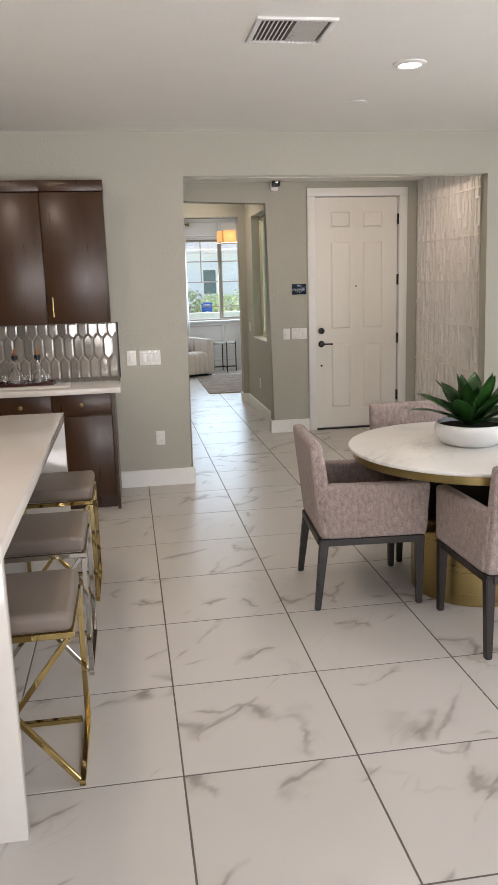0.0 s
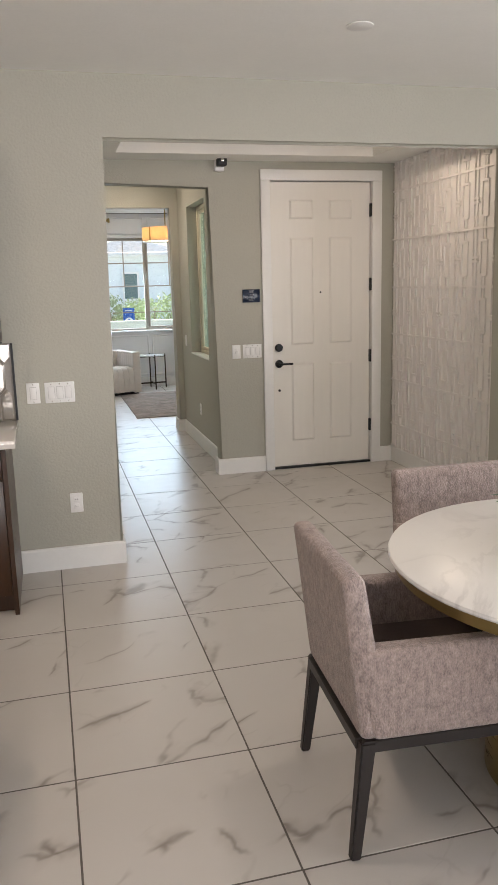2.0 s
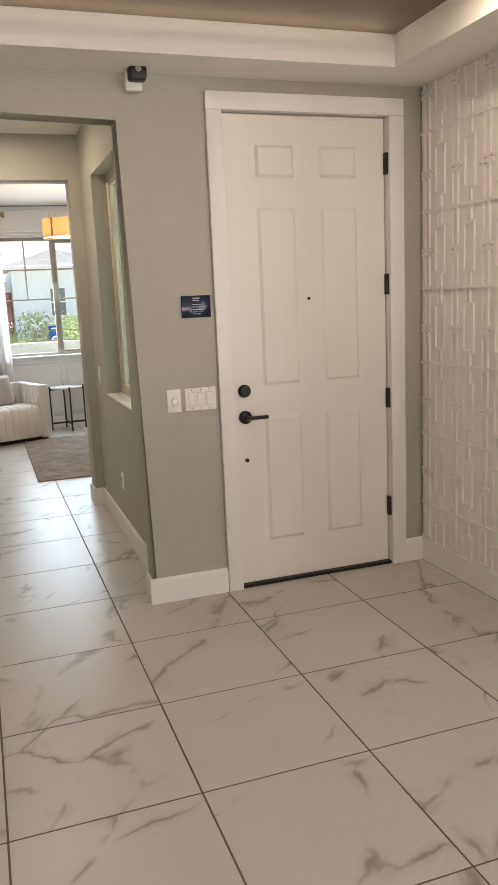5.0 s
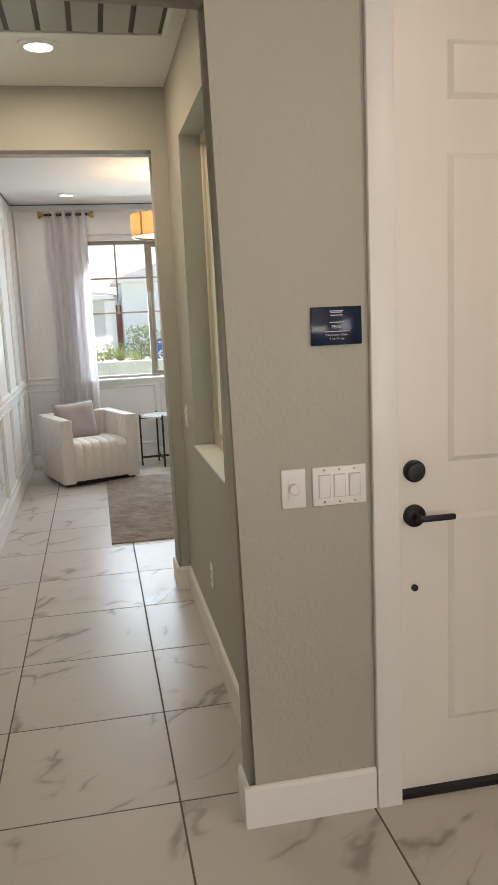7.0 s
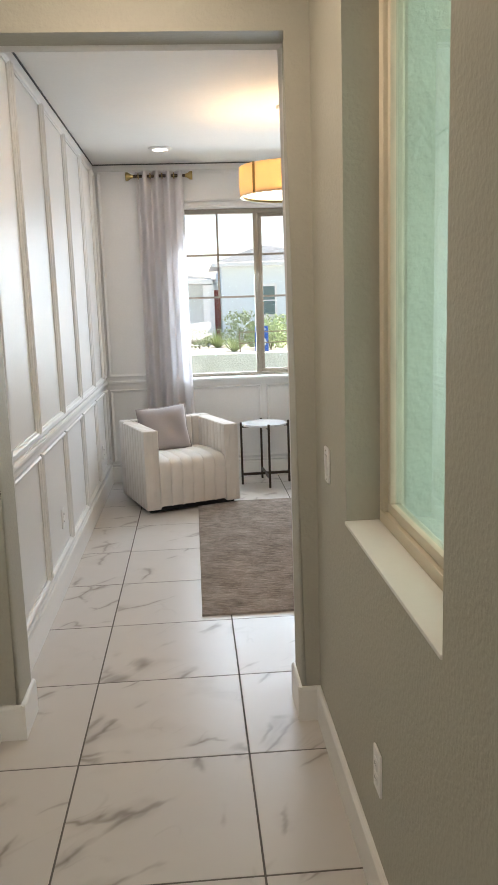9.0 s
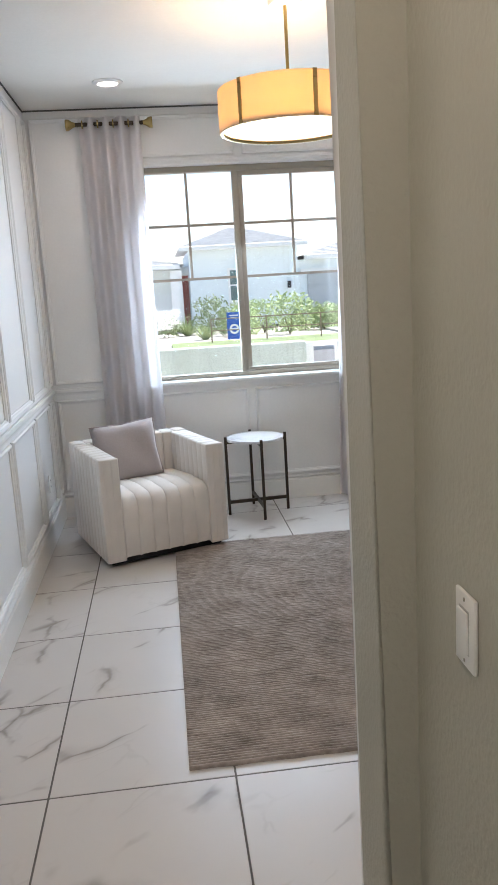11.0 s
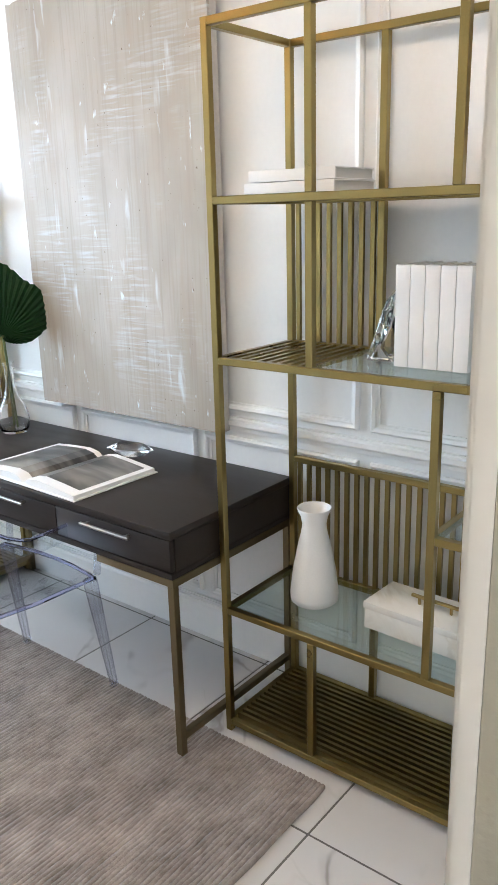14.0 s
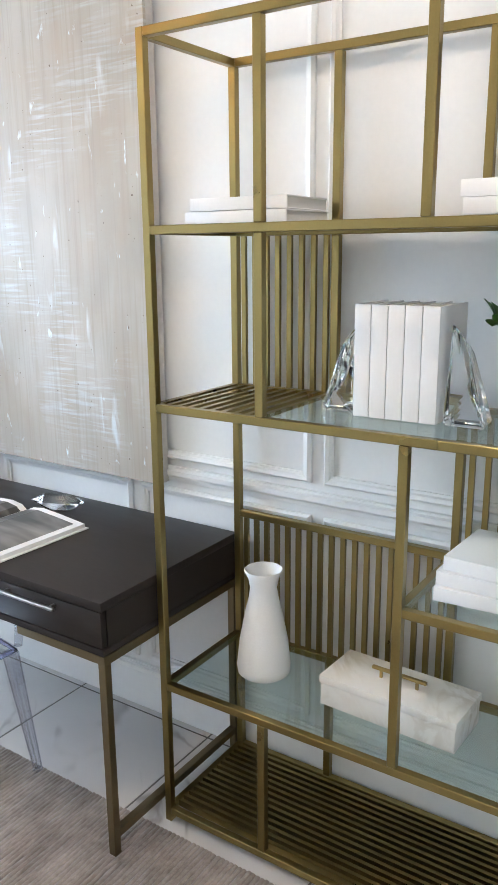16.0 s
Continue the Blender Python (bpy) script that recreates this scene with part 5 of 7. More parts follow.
PITCH, RIBS = 0.0142, 162
bm = bmesh.new()
rows = []
rs = random.Random(31)
# hand-woven ribs: each one wanders a little and its pile stands unevenly along it
STEPS = 30
for k in range(RIBS):
    lift = [rs.uniform(-0.0016, 0.0012) for i in range(STEPS + 1)]
    sway = [rs.uniform(-0.0024, 0.0024) for i in range(STEPS + 1)]
    for f, z in ((0.0, 0.0092), (0.2, 0.0128), (0.5, 0.0142), (0.8, 0.0128)):
        y = (k + f - RIBS / 2) * PITCH
        rows.append([bm.verts.new((-0.762 + 1.524 * i / STEPS, y + sway[i], z + lift[i])) for i in range(STEPS + 1)])
for p, q in zip(rows, rows[1:]):
    for i in range(STEPS):
        bm.faces.new((p[i], p[i + 1], q[i + 1], q[i]))
rim = [e for e in bm.edges if e.is_boundary]
skirt = bmesh.ops.extrude_edge_only(bm, edges=rim)
for v in [g for g in skirt["geom"] if isinstance(g, bmesh.types.BMVert)]:
    v.co.z = 0.0
bmesh.ops.recalc_face_normals(bm, faces=bm.faces)
rug = smooth(part("rug", bm, M_RUG), 50)
rug.location = (1.938, 12.805, 0.0005)
tagged(rug, "warm grey-brown ribbed distressed wool rug on the tiles", "rug")

# ---- armchair ----
M_CREAM = material("cream_velvet", (0.66, 0.61, 0.555), 0.75, vary=0.07, scale=12, bump=0.25, fine=250, sheen=0.5)
arm = empty("armchair", pose(1.03, 14.115, 0.0, 0, 0, 20), "cream channel-tufted barrel armchair on the floor", "armchair")
# local -y is forward; half width 0.385, half depth 0.35
boxed("plinth", (-0.35, 0.35, -0.31, 0.31, 0.014, 0.045), M_BLACK, arm, "recessed dark plinth")


def channels(name, parent, x0, x1, y0, y1, z0, z1, n, along, mat, bevel=0.014):
    for i in range(n):
        f0, f1 = i / n, (i + 1) / n
        if along == "x":
            boxed(name, (x0 + (x1 - x0) * f0, x0 + (x1 - x0) * f1, y0, y1, z0, z1), mat, parent, bevel=bevel, seg=3)
        else:
            boxed(name, (x0, x1, y0 + (y1 - y0) * f0, y0 + (y1 - y0) * f1, z0, z1), mat, parent, bevel=bevel, seg=3)


channels("arm_channel", arm, -0.385, -0.27, -0.345, 0.235, 0.035, 0.65, 8, "y", M_CREAM)
channels("arm_channel", arm, 0.27, 0.385, -0.345, 0.235, 0.035, 0.65, 8, "y", M_CREAM)
boxed("arm_front", (-0.386, -0.269, -0.352, -0.333, 0.036, 0.651), M_CREAM, arm, bevel=0.009, seg=3)
boxed("arm_front", (0.269, 0.386, -0.352, -0.333, 0.036, 0.651), M_CREAM, arm, bevel=0.009, seg=3)
for xs2 in (-0.335, 0.335):
    for dx in (-0.022, 0.022):
        boxed("piping", (xs2 + dx - 0.003, xs2 + dx + 0.003, -0.355, -0.35, 0.05, 0.64), M_CREAM, arm)
channels("back_channel", arm, -0.385, 0.385, 0.235, 0.35, 0.035, 0.655, 9, "x", M_CREAM)
prof = [(0.235, 0.05), (-0.34, 0.05), (-0.352, 0.12), (-0.352, 0.33), (-0.335, 0.385), (-0.29, 0.415), (-0.10, 0.42), (0.235, 0.395)]
nseat = 6
for i in range(nseat):
    bm = bmesh.new()
    xa, xb = -0.268 + 0.536 * i / nseat, -0.268 + 0.536 * (i + 1) / nseat
    a = [bm.verts.new((xa, y, z)) for y, z in prof]
    m0 = [bm.verts.new((xa + 0.012, y - 0.008 if y < 0 else y, z + 0.008)) for y, z in prof]
    m1 = [bm.verts.new((xb - 0.012, y - 0.008 if y < 0 else y, z + 0.008)) for y, z in prof]
    b = [bm.verts.new((xb, y, z)) for y, z in prof]
    k = len(prof)
    for p, q in ((a, m0), (m0, m1), (m1, b)):
        for j in range(k):
            bm.faces.new((p[j], q[j], q[(j + 1) % k], p[(j + 1) % k]))
    bm.faces.new(a[::-1])
    bm.faces.new(b)
    bmesh.ops.recalc_face_normals(bm, faces=bm.faces)
    smooth(part("seat_channel", bm, M_CREAM, arm), 45)


def cushion(w, h, t, n=14):
    bm = bmesh.new()
    rows = {}
    for side in (1, -1):
        g = []
        for i in range(n + 1):
            row = []
            for k in range(n + 1):
                u, v = 2 * i / n - 1, 2 * k / n - 1
                puff = ((1 - u ** 4) * (1 - v ** 4)) ** 0.55
                pinch = 1 - 0.07 * (1 - abs(u)) * abs(v) ** 2 - 0.07 * (1 - abs(v)) * abs(u) ** 2
                edge_v = abs(u) > 0.999 or abs(v) > 0.999
                key = (i, k)
                if edge_v and key in rows:
                    row.append(rows[key])
                else:
                    vert = bm.verts.new((u * w / 2 * pinch, side * t / 2 * puff + 0.006 * math.sin(5 * u + 3 * v) * puff, v * h / 2 * pinch))
                    if edge_v:
                        rows[key] = vert
                    row.append(vert)
            g.append(row)
        for i in range(n):
            for k in range(n):
                bm.faces.new((g[i][k], g[i + 1][k], g[i + 1][k + 1], g[i][k + 1]))
    bmesh.ops.recalc_face_normals(bm, faces=bm.faces)
    return bm


M_PILLOW = material("mauve_grey_satin", (0.36, 0.315, 0.305), 0.6, vary=0.08, bump=0.3, fine=120, sheen=0.4)
pil = empty("throw_pillow", arm.matrix_world @ pose(-0.06, 0.15, 0.575, -14, -3, 0), "mauve-grey satin throw pillow with piped edge on armchair", "pillow")
smooth(part("cover", cushion(0.42, 0.38, 0.13), M_PILLOW, pil), 180)
bm = bmesh.new()
loop = []
for i in range(57):
    q = (i % 56) / 14
    sd, f = int(q), 2 * (q - int(q)) - 1
    pin = 1 - 0.07 * (1 - abs(f))
    loop.append({0: (f * 0.21, 0, -0.19 * pin), 1: (0.21 * pin, 0, f * 0.19), 2: (-f * 0.21, 0, 0.19 * pin), 3: (-0.21 * pin, 0, -f * 0.19)}[sd])
tube(bm, loop, 0.004, 8)
smooth(part("piping", bm, M_PILLOW, pil))

# ---- side table ----
M_BRONZE = material("dark_bronze", (0.06, 0.045, 0.032), 0.4, metal=0.7, vary=0.1)
M_AGATE = marble("white_stone_top", (0.78, 0.79, 0.80), (0.30, 0.32, 0.36), 5.0, 0.75, 0.12, fine=0.8)
side = empty("side_table", pose(1.785, 14.585, 0, 0, 0, 4), "small round marble side table with dark bronze legs", "side table")
bm = bmesh.new()
N = 11
rs = random.Random(3)
out = [(0.205 * rs.uniform(0.95, 1.03) * math.cos(2 * math.pi * i / N), 0.205 * rs.uniform(0.95, 1.03) * math.sin(2 * math.pi * i / N)) for i in range(N)]
lo = [bm.verts.new((x, y, 0.525)) for x, y in out]
hi = [bm.verts.new((x, y, 0.543)) for x, y in out]
bm.faces.new(lo[::-1])
bm.faces.new(hi)
for i in range(N):
    bm.faces.new((lo[i], lo[(i + 1) % N], hi[(i + 1) % N], hi[i]))
bmesh.ops.bevel(bm, geom=list(bm.edges), offset=0.003, segments=2, affect="EDGES")
part("tabletop", bm, M_AGATE, side, "facetted white marble top")
for i in range(4):
    a = radians(90 * i)
    c, s = math.cos(a) * 0.21, math.sin(a) * 0.21
    barred("leg", (c, s, 0), (c, s, 0.555), 0.018, M_BRONZE, side, bevel=0.002)
barred("cross_bar", (-0.2, 0, 0.09), (0.2, 0, 0.09), 0.016, M_BRONZE, side, 0.022)
barred("cross_bar", (0, -0.2, 0.09), (0, 0.2, 0.09), 0.016, M_BRONZE, side, 0.0215)
barred("top_bar", (-0.2, 0, 0.515), (0.2, 0, 0.515), 0.016, M_BRONZE, side, 0.018)
barred("top_bar", (0, -0.2, 0.515), (0, 0.2, 0.515), 0.016, M_BRONZE, side, 0.0175)

# ---- etagere shelves ----
SX0, SX1, SL, SH = 2.744, 3.135, 1.08, 2.108
M_SHELFGLASS = thin_glass("clear_shelf_glass", (0.86, 0.93, 0.92), 0.12)
B = 0.0215
DEP = SX1 - SX0


def etagere(y_left, label):
    """Open shelf; local x is depth from the front, local y runs from its left end (0) to the right (-SL)."""
    top = empty("etagere_shelf", pose(SX0, y_left, 0), label, "shelf", "shelves flanking the desk")
    h = B / 2
    U1, U2, U3 = 0.330, 0.688, 0.714
    Z = (1.662, 1.226, 0.838, 0.437)

    def post(x, u, z0, z1):
        barred("post", (x, -u, z0), (x, -u, z1), B, M_GOLD, top, bevel=0.0015)

    def long(x, u0, u1, z):
        barred("rail", (x, -u0, z), (x, -u1, z), B * 0.97, M_GOLD, top, bevel=0.0015)

    def cross(u, z, x0=None, x1=None):
        barred("rail", (h + h if x0 is None else x0, -u, z), (DEP - h - h if x1 is None else x1, -u, z), B * 0.94, M_GOLD, top, bevel=0.0015)
    for x in (h, DEP - h):
        for u in (h, SL - h):
            post(x, u, 0, SH)
        for z in (0.035, Z[3], Z[1], Z[0], SH - h):
            long(x, B, SL - B, z)
        for z0, z1 in ((Z[0] + h, SH - B), (Z[1] + h, Z[0] - h), (0.035 + h, Z[3] - h)):
            post(x, U1, z0, z1)
        post(x, U3, Z[0] + h, SH - B)
        post(x, U2, Z[3] + h, Z[1] - h)
        long(x, U2 + h, SL - B, Z[2])
    long(DEP - h, B, U2 - h, Z[2])
    for z in (0.035, Z[3], Z[1], Z[0], SH - h):
        for u in (h, SL - h):
            cross(u, z)
    cross(U2, Z[2])
    cross(SL - h, Z[2])
    # slats: floor of the bottom, part of the upper shelves, and the back screens
    n = 14
    for i in range(n):
        x = 0.03 + (DEP - 0.06) * (i + 0.5) / n
        barred("slat", (x, -B, 0.040), (x, -SL + B, 0.036), 0.011, M_GOLD, top, 0.021)
        barred("slat", (x, -U1, Z[0] + 0.004), (x, -SL + B, Z[0] + 0.004), 0.012, M_GOLD, top, 0.010)
    for i in range(9):
        u = B + (U1 - B) * (i + 0.5) / 9
        barred("slat", (B, -u, Z[1] + 0.003), (DEP - B, -u, Z[1] + 0.003), 0.014, M_GOLD, top, 0.010)

    def screen(u0, u1, z0, z1, n):
        for i in range(n):
            u = u0 + (u1 - u0) * (i + 0.5) / n
            barred("slat", (DEP - h, -u, z0), (DEP - h, -u, z1), 0.011, M_GOLD, top, 0.014)
    screen(B, U1 - h, Z[1] + h, Z[0] - h, 8)
    screen(U3 + h, SL - B, Z[0] + h, SH - B, 9)
    screen(U2 + h, SL - B, Z[2] + h, Z[1] - h, 9)
    screen(B, U2 - h, Z[3] + h, Z[2] - h, 18)
    for u0, u1, z in ((B, U1 - 0.002, Z[0]), (U1 + 0.002, SL - B, Z[1]), (B, SL - B, Z[3]), (U2 + h, SL - B, Z[2])):
        boxed("glass_shelf", (B, DEP - B, -u1, -u0, z + 0.004, z + 0.012), M_SHELFGLASS, top, "clear glass shelf")
    return top


etagere(12.070, "tall satin gold open shelf with glass and slats")
etagere(14.714, "tall satin gold open shelf beside the window")

M_PAPER = material("white_book_cover", (0.80, 0.79, 0.78), 0.55, vary=0.02)
M_PAGES = material("book_pages", (0.62, 0.60, 0.57), 0.9, vary=0.15, fine=400, stretch=(1, 1, 8))


def book(m, w, d, t, label, group=""):
    """Closed book lying flat: spine towards -x."""
    top = empty("book", m, label, "book", group)
    boxed("cover", (0, d, -w / 2, w / 2, 0, 0.003), M_PAPER, top, bevel=0.001)
    boxed("cover", (0, d, -w / 2, w / 2, t - 0.003, t), M_PAPER, top, bevel=0.001)
    boxed("spine", (-0.004, 0.0035, -w / 2, w / 2, 0.0002, t - 0.0002), M_PAPER, top, bevel=0.0015)
    boxed("page_block", (0.004, d - 0.005, -w / 2 + 0.004, w / 2 - 0.004, 0.0031, t - 0.0031), M_PAGES, top, "pale page block")
    return top


M_CRYSTAL = glass("crystal", (1, 1, 1), 0.0, 1.5)
M_CERAMIC = material("matt_white_ceramic", (0.78, 0.765, 0.74), 0.65, vary=0.03, bump=0.1, fine=200)
M_BOX = marble("box_marble", (0.76, 0.74, 0.70), (0.48, 0.42, 0.33), 6.0, 0.62, 0.35, fine=0.8)


def crystal_bookend(m):
    ob = empty("bookend", m, "clear faceted crystal bookend", "bookend", "crystal bookends")
    bm = bmesh.new()
    vs = [bm.verts.new(p) for p in ((0, 0, 0), (0.10, 0, 0), (0.10, 0.075, 0), (0, 0.065, 0), (0.035, 0, 0.18), (0.075, 0.004, 0.20), (0.07, 0.028, 0.165), (0.02, 0.03, 0.14), (0.11, 0.05, 0.07), (-0.008, 0.04, 0.06))]
    bmesh.ops.convex_hull(bm, input=vs)
    bmesh.ops.bevel(bm, geom=list(bm.edges), offset=0.003, segments=1, affect="EDGES")
    bmesh.ops.scale(bm, vec=(1.0, 1.25, 1.1), verts=bm.verts)
    part("crystal", bm, M_CRYSTAL, ob)


M_SPRIG = material("sprig_leaf", (0.06, 0.16, 0.03), 0.4, vary=0.3, each=0.3)


def dress(y_left):
    """What stands on one shelf."""
    def P(x, u, z, rz=0.0):
        return pose(SX0 + x, y_left - u, z, 0, 0, rz)
    z1, z2, z3, zm = 1.6745, 1.2385, 0.4495, 0.8505
    for k in range(2):
        book(P(0.10, 0.20 + 0.01 * k, z1 + 0.031 * k, 2 * k), 0.29 - 0.02 * k, 0.21, 0.030, "white cloth-bound book lying in a stack", "white books")
    for k in range(2):
        book(P(0.11, 0.90 - 0.008 * k, z1 + 0.003 + 0.035 * k, -2 * k), 0.30, 0.21, 0.034, "white cloth-bound book lying in a stack", "white books")
    for k in range(5):
        u = 0.531 + 0.0400 * k
        book(pose(SX0 + 0.125, y_left - u - 0.0195, z2 + 0.1285, 90, 0, 0) @ pose(0, 0, -0.039), 0.255, 0.175, 0.039, "white upright book between crystal bookends", "white books")
    crystal_bookend(pose(SX0 + 0.16, y_left - 0.488, z2 + 0.0005, 0, 0, 0))
    crystal_bookend(pose(SX0 + 0.23, y_left - 0.722, z2 + 0.0005, 0, 0, 180))
    for k in range(3):
        book(P(0.09 + 0.004 * k, 0.89 - 0.006 * (k % 2), zm + 0.034 * k, 3 - 3 * k), 0.30 - 0.012 * k, 0.21, 0.033, "white book in a stack of three", "white books")
    v = empty("vase", P(0.20, 0.215, z3), "matt white ceramic carafe vase on glass shelf", "vase", "white vases")
    bm = bmesh.new()
    lathe(bm, [(0.001, 0.0), (0.064, 0.0), (0.072, 0.008), (0.074, 0.03), (0.066, 0.11), (0.052, 0.19), (0.040, 0.245), (0.036, 0.275), (0.041, 0.305), (0.052, 0.330), (0.050, 0.333), (0.044, 0.326), (0.033, 0.30), (0.030, 0.27), (0.001, 0.20)], 40, caps=False)
    bmesh.ops.scale(bm, vec=(1.03, 1.03, 0.94), verts=bm.verts)
    smooth(part("body", bm, M_CERAMIC, v), 70)
    bx = empty("marble_box", P(0.215, 0.615, z3, -3), "white marble lidded box with brass bar handle", "box", "marble boxes")
    boxed("base", (-0.08, 0.08, -0.185, 0.185, 0, 0.062), M_BOX, bx, bevel=0.002)
    lid = boxed("lid", (-0.083, 0.083, -0.188, 0.188, 0.0625, 0.084), M_BOX, bx, "marble lid", bevel=0.002)
    bm = bmesh.new()
    bar(bm, (0, -0.075, 0.108), (0, 0.075, 0.108), 0.008)
    for y in (-0.05, 0.05):
        bar(bm, (0, y, 0.0842), (0, y, 0.104), 0.007)
    part("handle", bm, M_BRASS, lid, "brass bar handle")
    fl = empty("bud_vase", P(0.20, 0.885, z2), "round clear glass bud vase with leafy sprig", "vase", "bud vases")
    bm = bmesh.new()
    lathe(bm, [(0.001, 0.002), (0.03, 0.003), (0.05, 0.025), (0.054, 0.05), (0.045, 0.078), (0.022, 0.098), (0.016, 0.125), (0.020, 0.135), (0.017, 0.135), (0.013, 0.122), (0.019, 0.097), (0.042, 0.076), (0.050, 0.05), (0.046, 0.027), (0.028, 0.008), (0.001, 0.007)], 28, caps=False)
    smooth(part("flask", bm, M_CLEAR, fl))
    rs = random.Random(11)
    bm = bmesh.new()
    tips = []
    for k in range(4):
        a = radians(90 * k + 30)
        pts = [(0, 0, 0.02), (0.006 * math.cos(a), 0.006 * math.sin(a), 0.13), (0.035 * math.cos(a), 0.045 * math.sin(a), 0.20), (0.07 * math.cos(a), 0.085 * math.sin(a), 0.235)]
        tube(bm, pts, [0.003, 0.003, 0.0025, 0.0015], 6)
        tips.append(pts)
    part("stem", bm, M_SPRIG, fl)
    for pts in tips:
        for q in range(14):
            f = 1.2 + 1.8 * q / 13
            i = min(2, int(f))
            p = Vector(pts[i]).lerp(Vector(pts[i + 1]), f - i) if i < 3 else Vector(pts[3])
            bm = blade(rs.uniform(0.034, 0.048), 0.028, 0.3, 0.15, n=5)
            lf = part("leaf", bm, M_SPRIG, fl)
            lf.matrix_local = Matrix.Translation(p) @ pose(0, 0, 0, rs.uniform(-40, 40), rs.uniform(-60, 20), rs.uniform(0, 360))


dress(12.070)
dress(14.714)

# ---- desk and what lies on it ----
M_ESP = material("black_brown_oak", (0.020, 0.0145, 0.012), 0.45, spec=0.35, vary=0.25, stretch=(3, 0.5, 3), fine=60)
M_PEWTER = material("pewter_handle", (0.26, 0.235, 0.20), 0.36, metal=1.0)
desk = empty("desk", pose(2.543, 12.079, 0), "black-brown wooden writing desk on slim bronze legs", "desk")
DL, DD = 1.548, 0.60
boxed("top", (-0.003, DD, 0, DL, 0.737, 0.763), M_ESP, desk, bevel=0.003)
boxed("body", (0.02, DD - 0.002, 0.003, DL - 0.003, 0.632, 0.736), M_ESP, desk)
boxed("base_panel", (-0.001, DD - 0.001, 0.001, DL - 0.001, 0.613, 0.6315), M_ESP, desk, bevel=0.002)
for i in range(3):
    y0, y1 = 0.006 + i * 0.5125, 0.006 + (i + 1) * 0.5125 - 0.004
    dr = boxed("drawer", (0.0, 0.0195, y0, y1, 0.635, 0.734), M_ESP, desk, bevel=0.002)
    bm = bmesh.new()
    ym = (y0 + y1) / 2
    bar(bm, (-0.022, ym - 0.11, 0.715), (-0.022, ym + 0.11, 0.715), 0.012, 0.009, 0.002)
    for dy in (-0.09, 0.09):
        bar(bm, (0.0, ym + dy, 0.715), (-0.018, ym + dy, 0.715), 0.008)
    part("handle", bm, M_PEWTER, dr, "slim pewter bar handle")
t = 0.024
M_LEGS = material("bronze_leg", (0.20, 0.155, 0.085), 0.38, metal=0.9)
for x in (t / 2, DD - t / 2):
    for y in (t / 2, DL - t / 2):
        barred("leg", (x, y, 0.0135 if x < 0.2 else 0.0), (x, y, 0.588), t, M_LEGS, desk, bevel=0.0015)
for y in (t / 2, DL - t / 2):
    barred("stretcher", (t, y, 0.075), (DD - t, y, 0.075), t * 0.9, M_LEGS, desk)
    barred("apron_rail", (0, y, 0.6), (DD, y, 0.6), t, M_LEGS, desk)
barred("apron_rail", (t / 2, t, 0.6), (t / 2, 0.33, 0.6), t * 0.95, M_LEGS, desk)
barred("apron_rail", (t / 2, DL - 0.33, 0.6), (t / 2, DL - t, 0.6), t * 0.95, M_LEGS, desk)
barred("apron_rail", (DD - t / 2, t, 0.6), (DD - t / 2, DL - t, 0.6), t * 0.95, M_LEGS, desk)

# open picture book
M_PHOTO = bpy.data.materials.new("monochrome_photo_print")
M_PHOTO.use_nodes = True
pn = M_PHOTO.node_tree
pb = pn.nodes["Principled BSDF"]
pt = pn.nodes.new("ShaderNodeTexCoord")
pz = pn.nodes.new("ShaderNodeTexNoise")
pm = pn.nodes.new("ShaderNodeMapping")
pm.inputs["Scale"].default_value = (7, 2.2, 1)
pn.links.new(pt.outputs["Object"], pm.inputs["Vector"])
pz.inputs["Scale"].default_value, pz.inputs["Detail"].default_value, pz.inputs["Distortion"].default_value = 0.9, 3, 0.8
pn.links.new(pm.outputs[0], pz.inputs["Vector"])
pr = pn.nodes.new("ShaderNodeValToRGB")
pr.color_ramp.elements[0].position, pr.color_ramp.elements[0].color = 0.40, (0.035, 0.033, 0.032, 1)
pr.color_ramp.elements[1].position, pr.color_ramp.elements[1].color = 0.78, (0.40, 0.37, 0.34, 1)
pn.links.new(pz.outputs["Fac"], pr.inputs[0])
pn.links.new(pr.outputs[0], pb.inputs["Base Color"])
pb.inputs["Roughness"].default_value = 0.28
ob_book = empty("open_book", pose(2.738, 12.775, 0.764, 0, 0, -1.7) @ Matrix.Diagonal((0.92, 0.95, 1.0, 1.0)), "large open photo book lying on the desk", "book")
boxed("cover", (-0.20, 0.20, -0.295, 0.295, 0, 0.004), M_PAPER, ob_book, bevel=0.001)
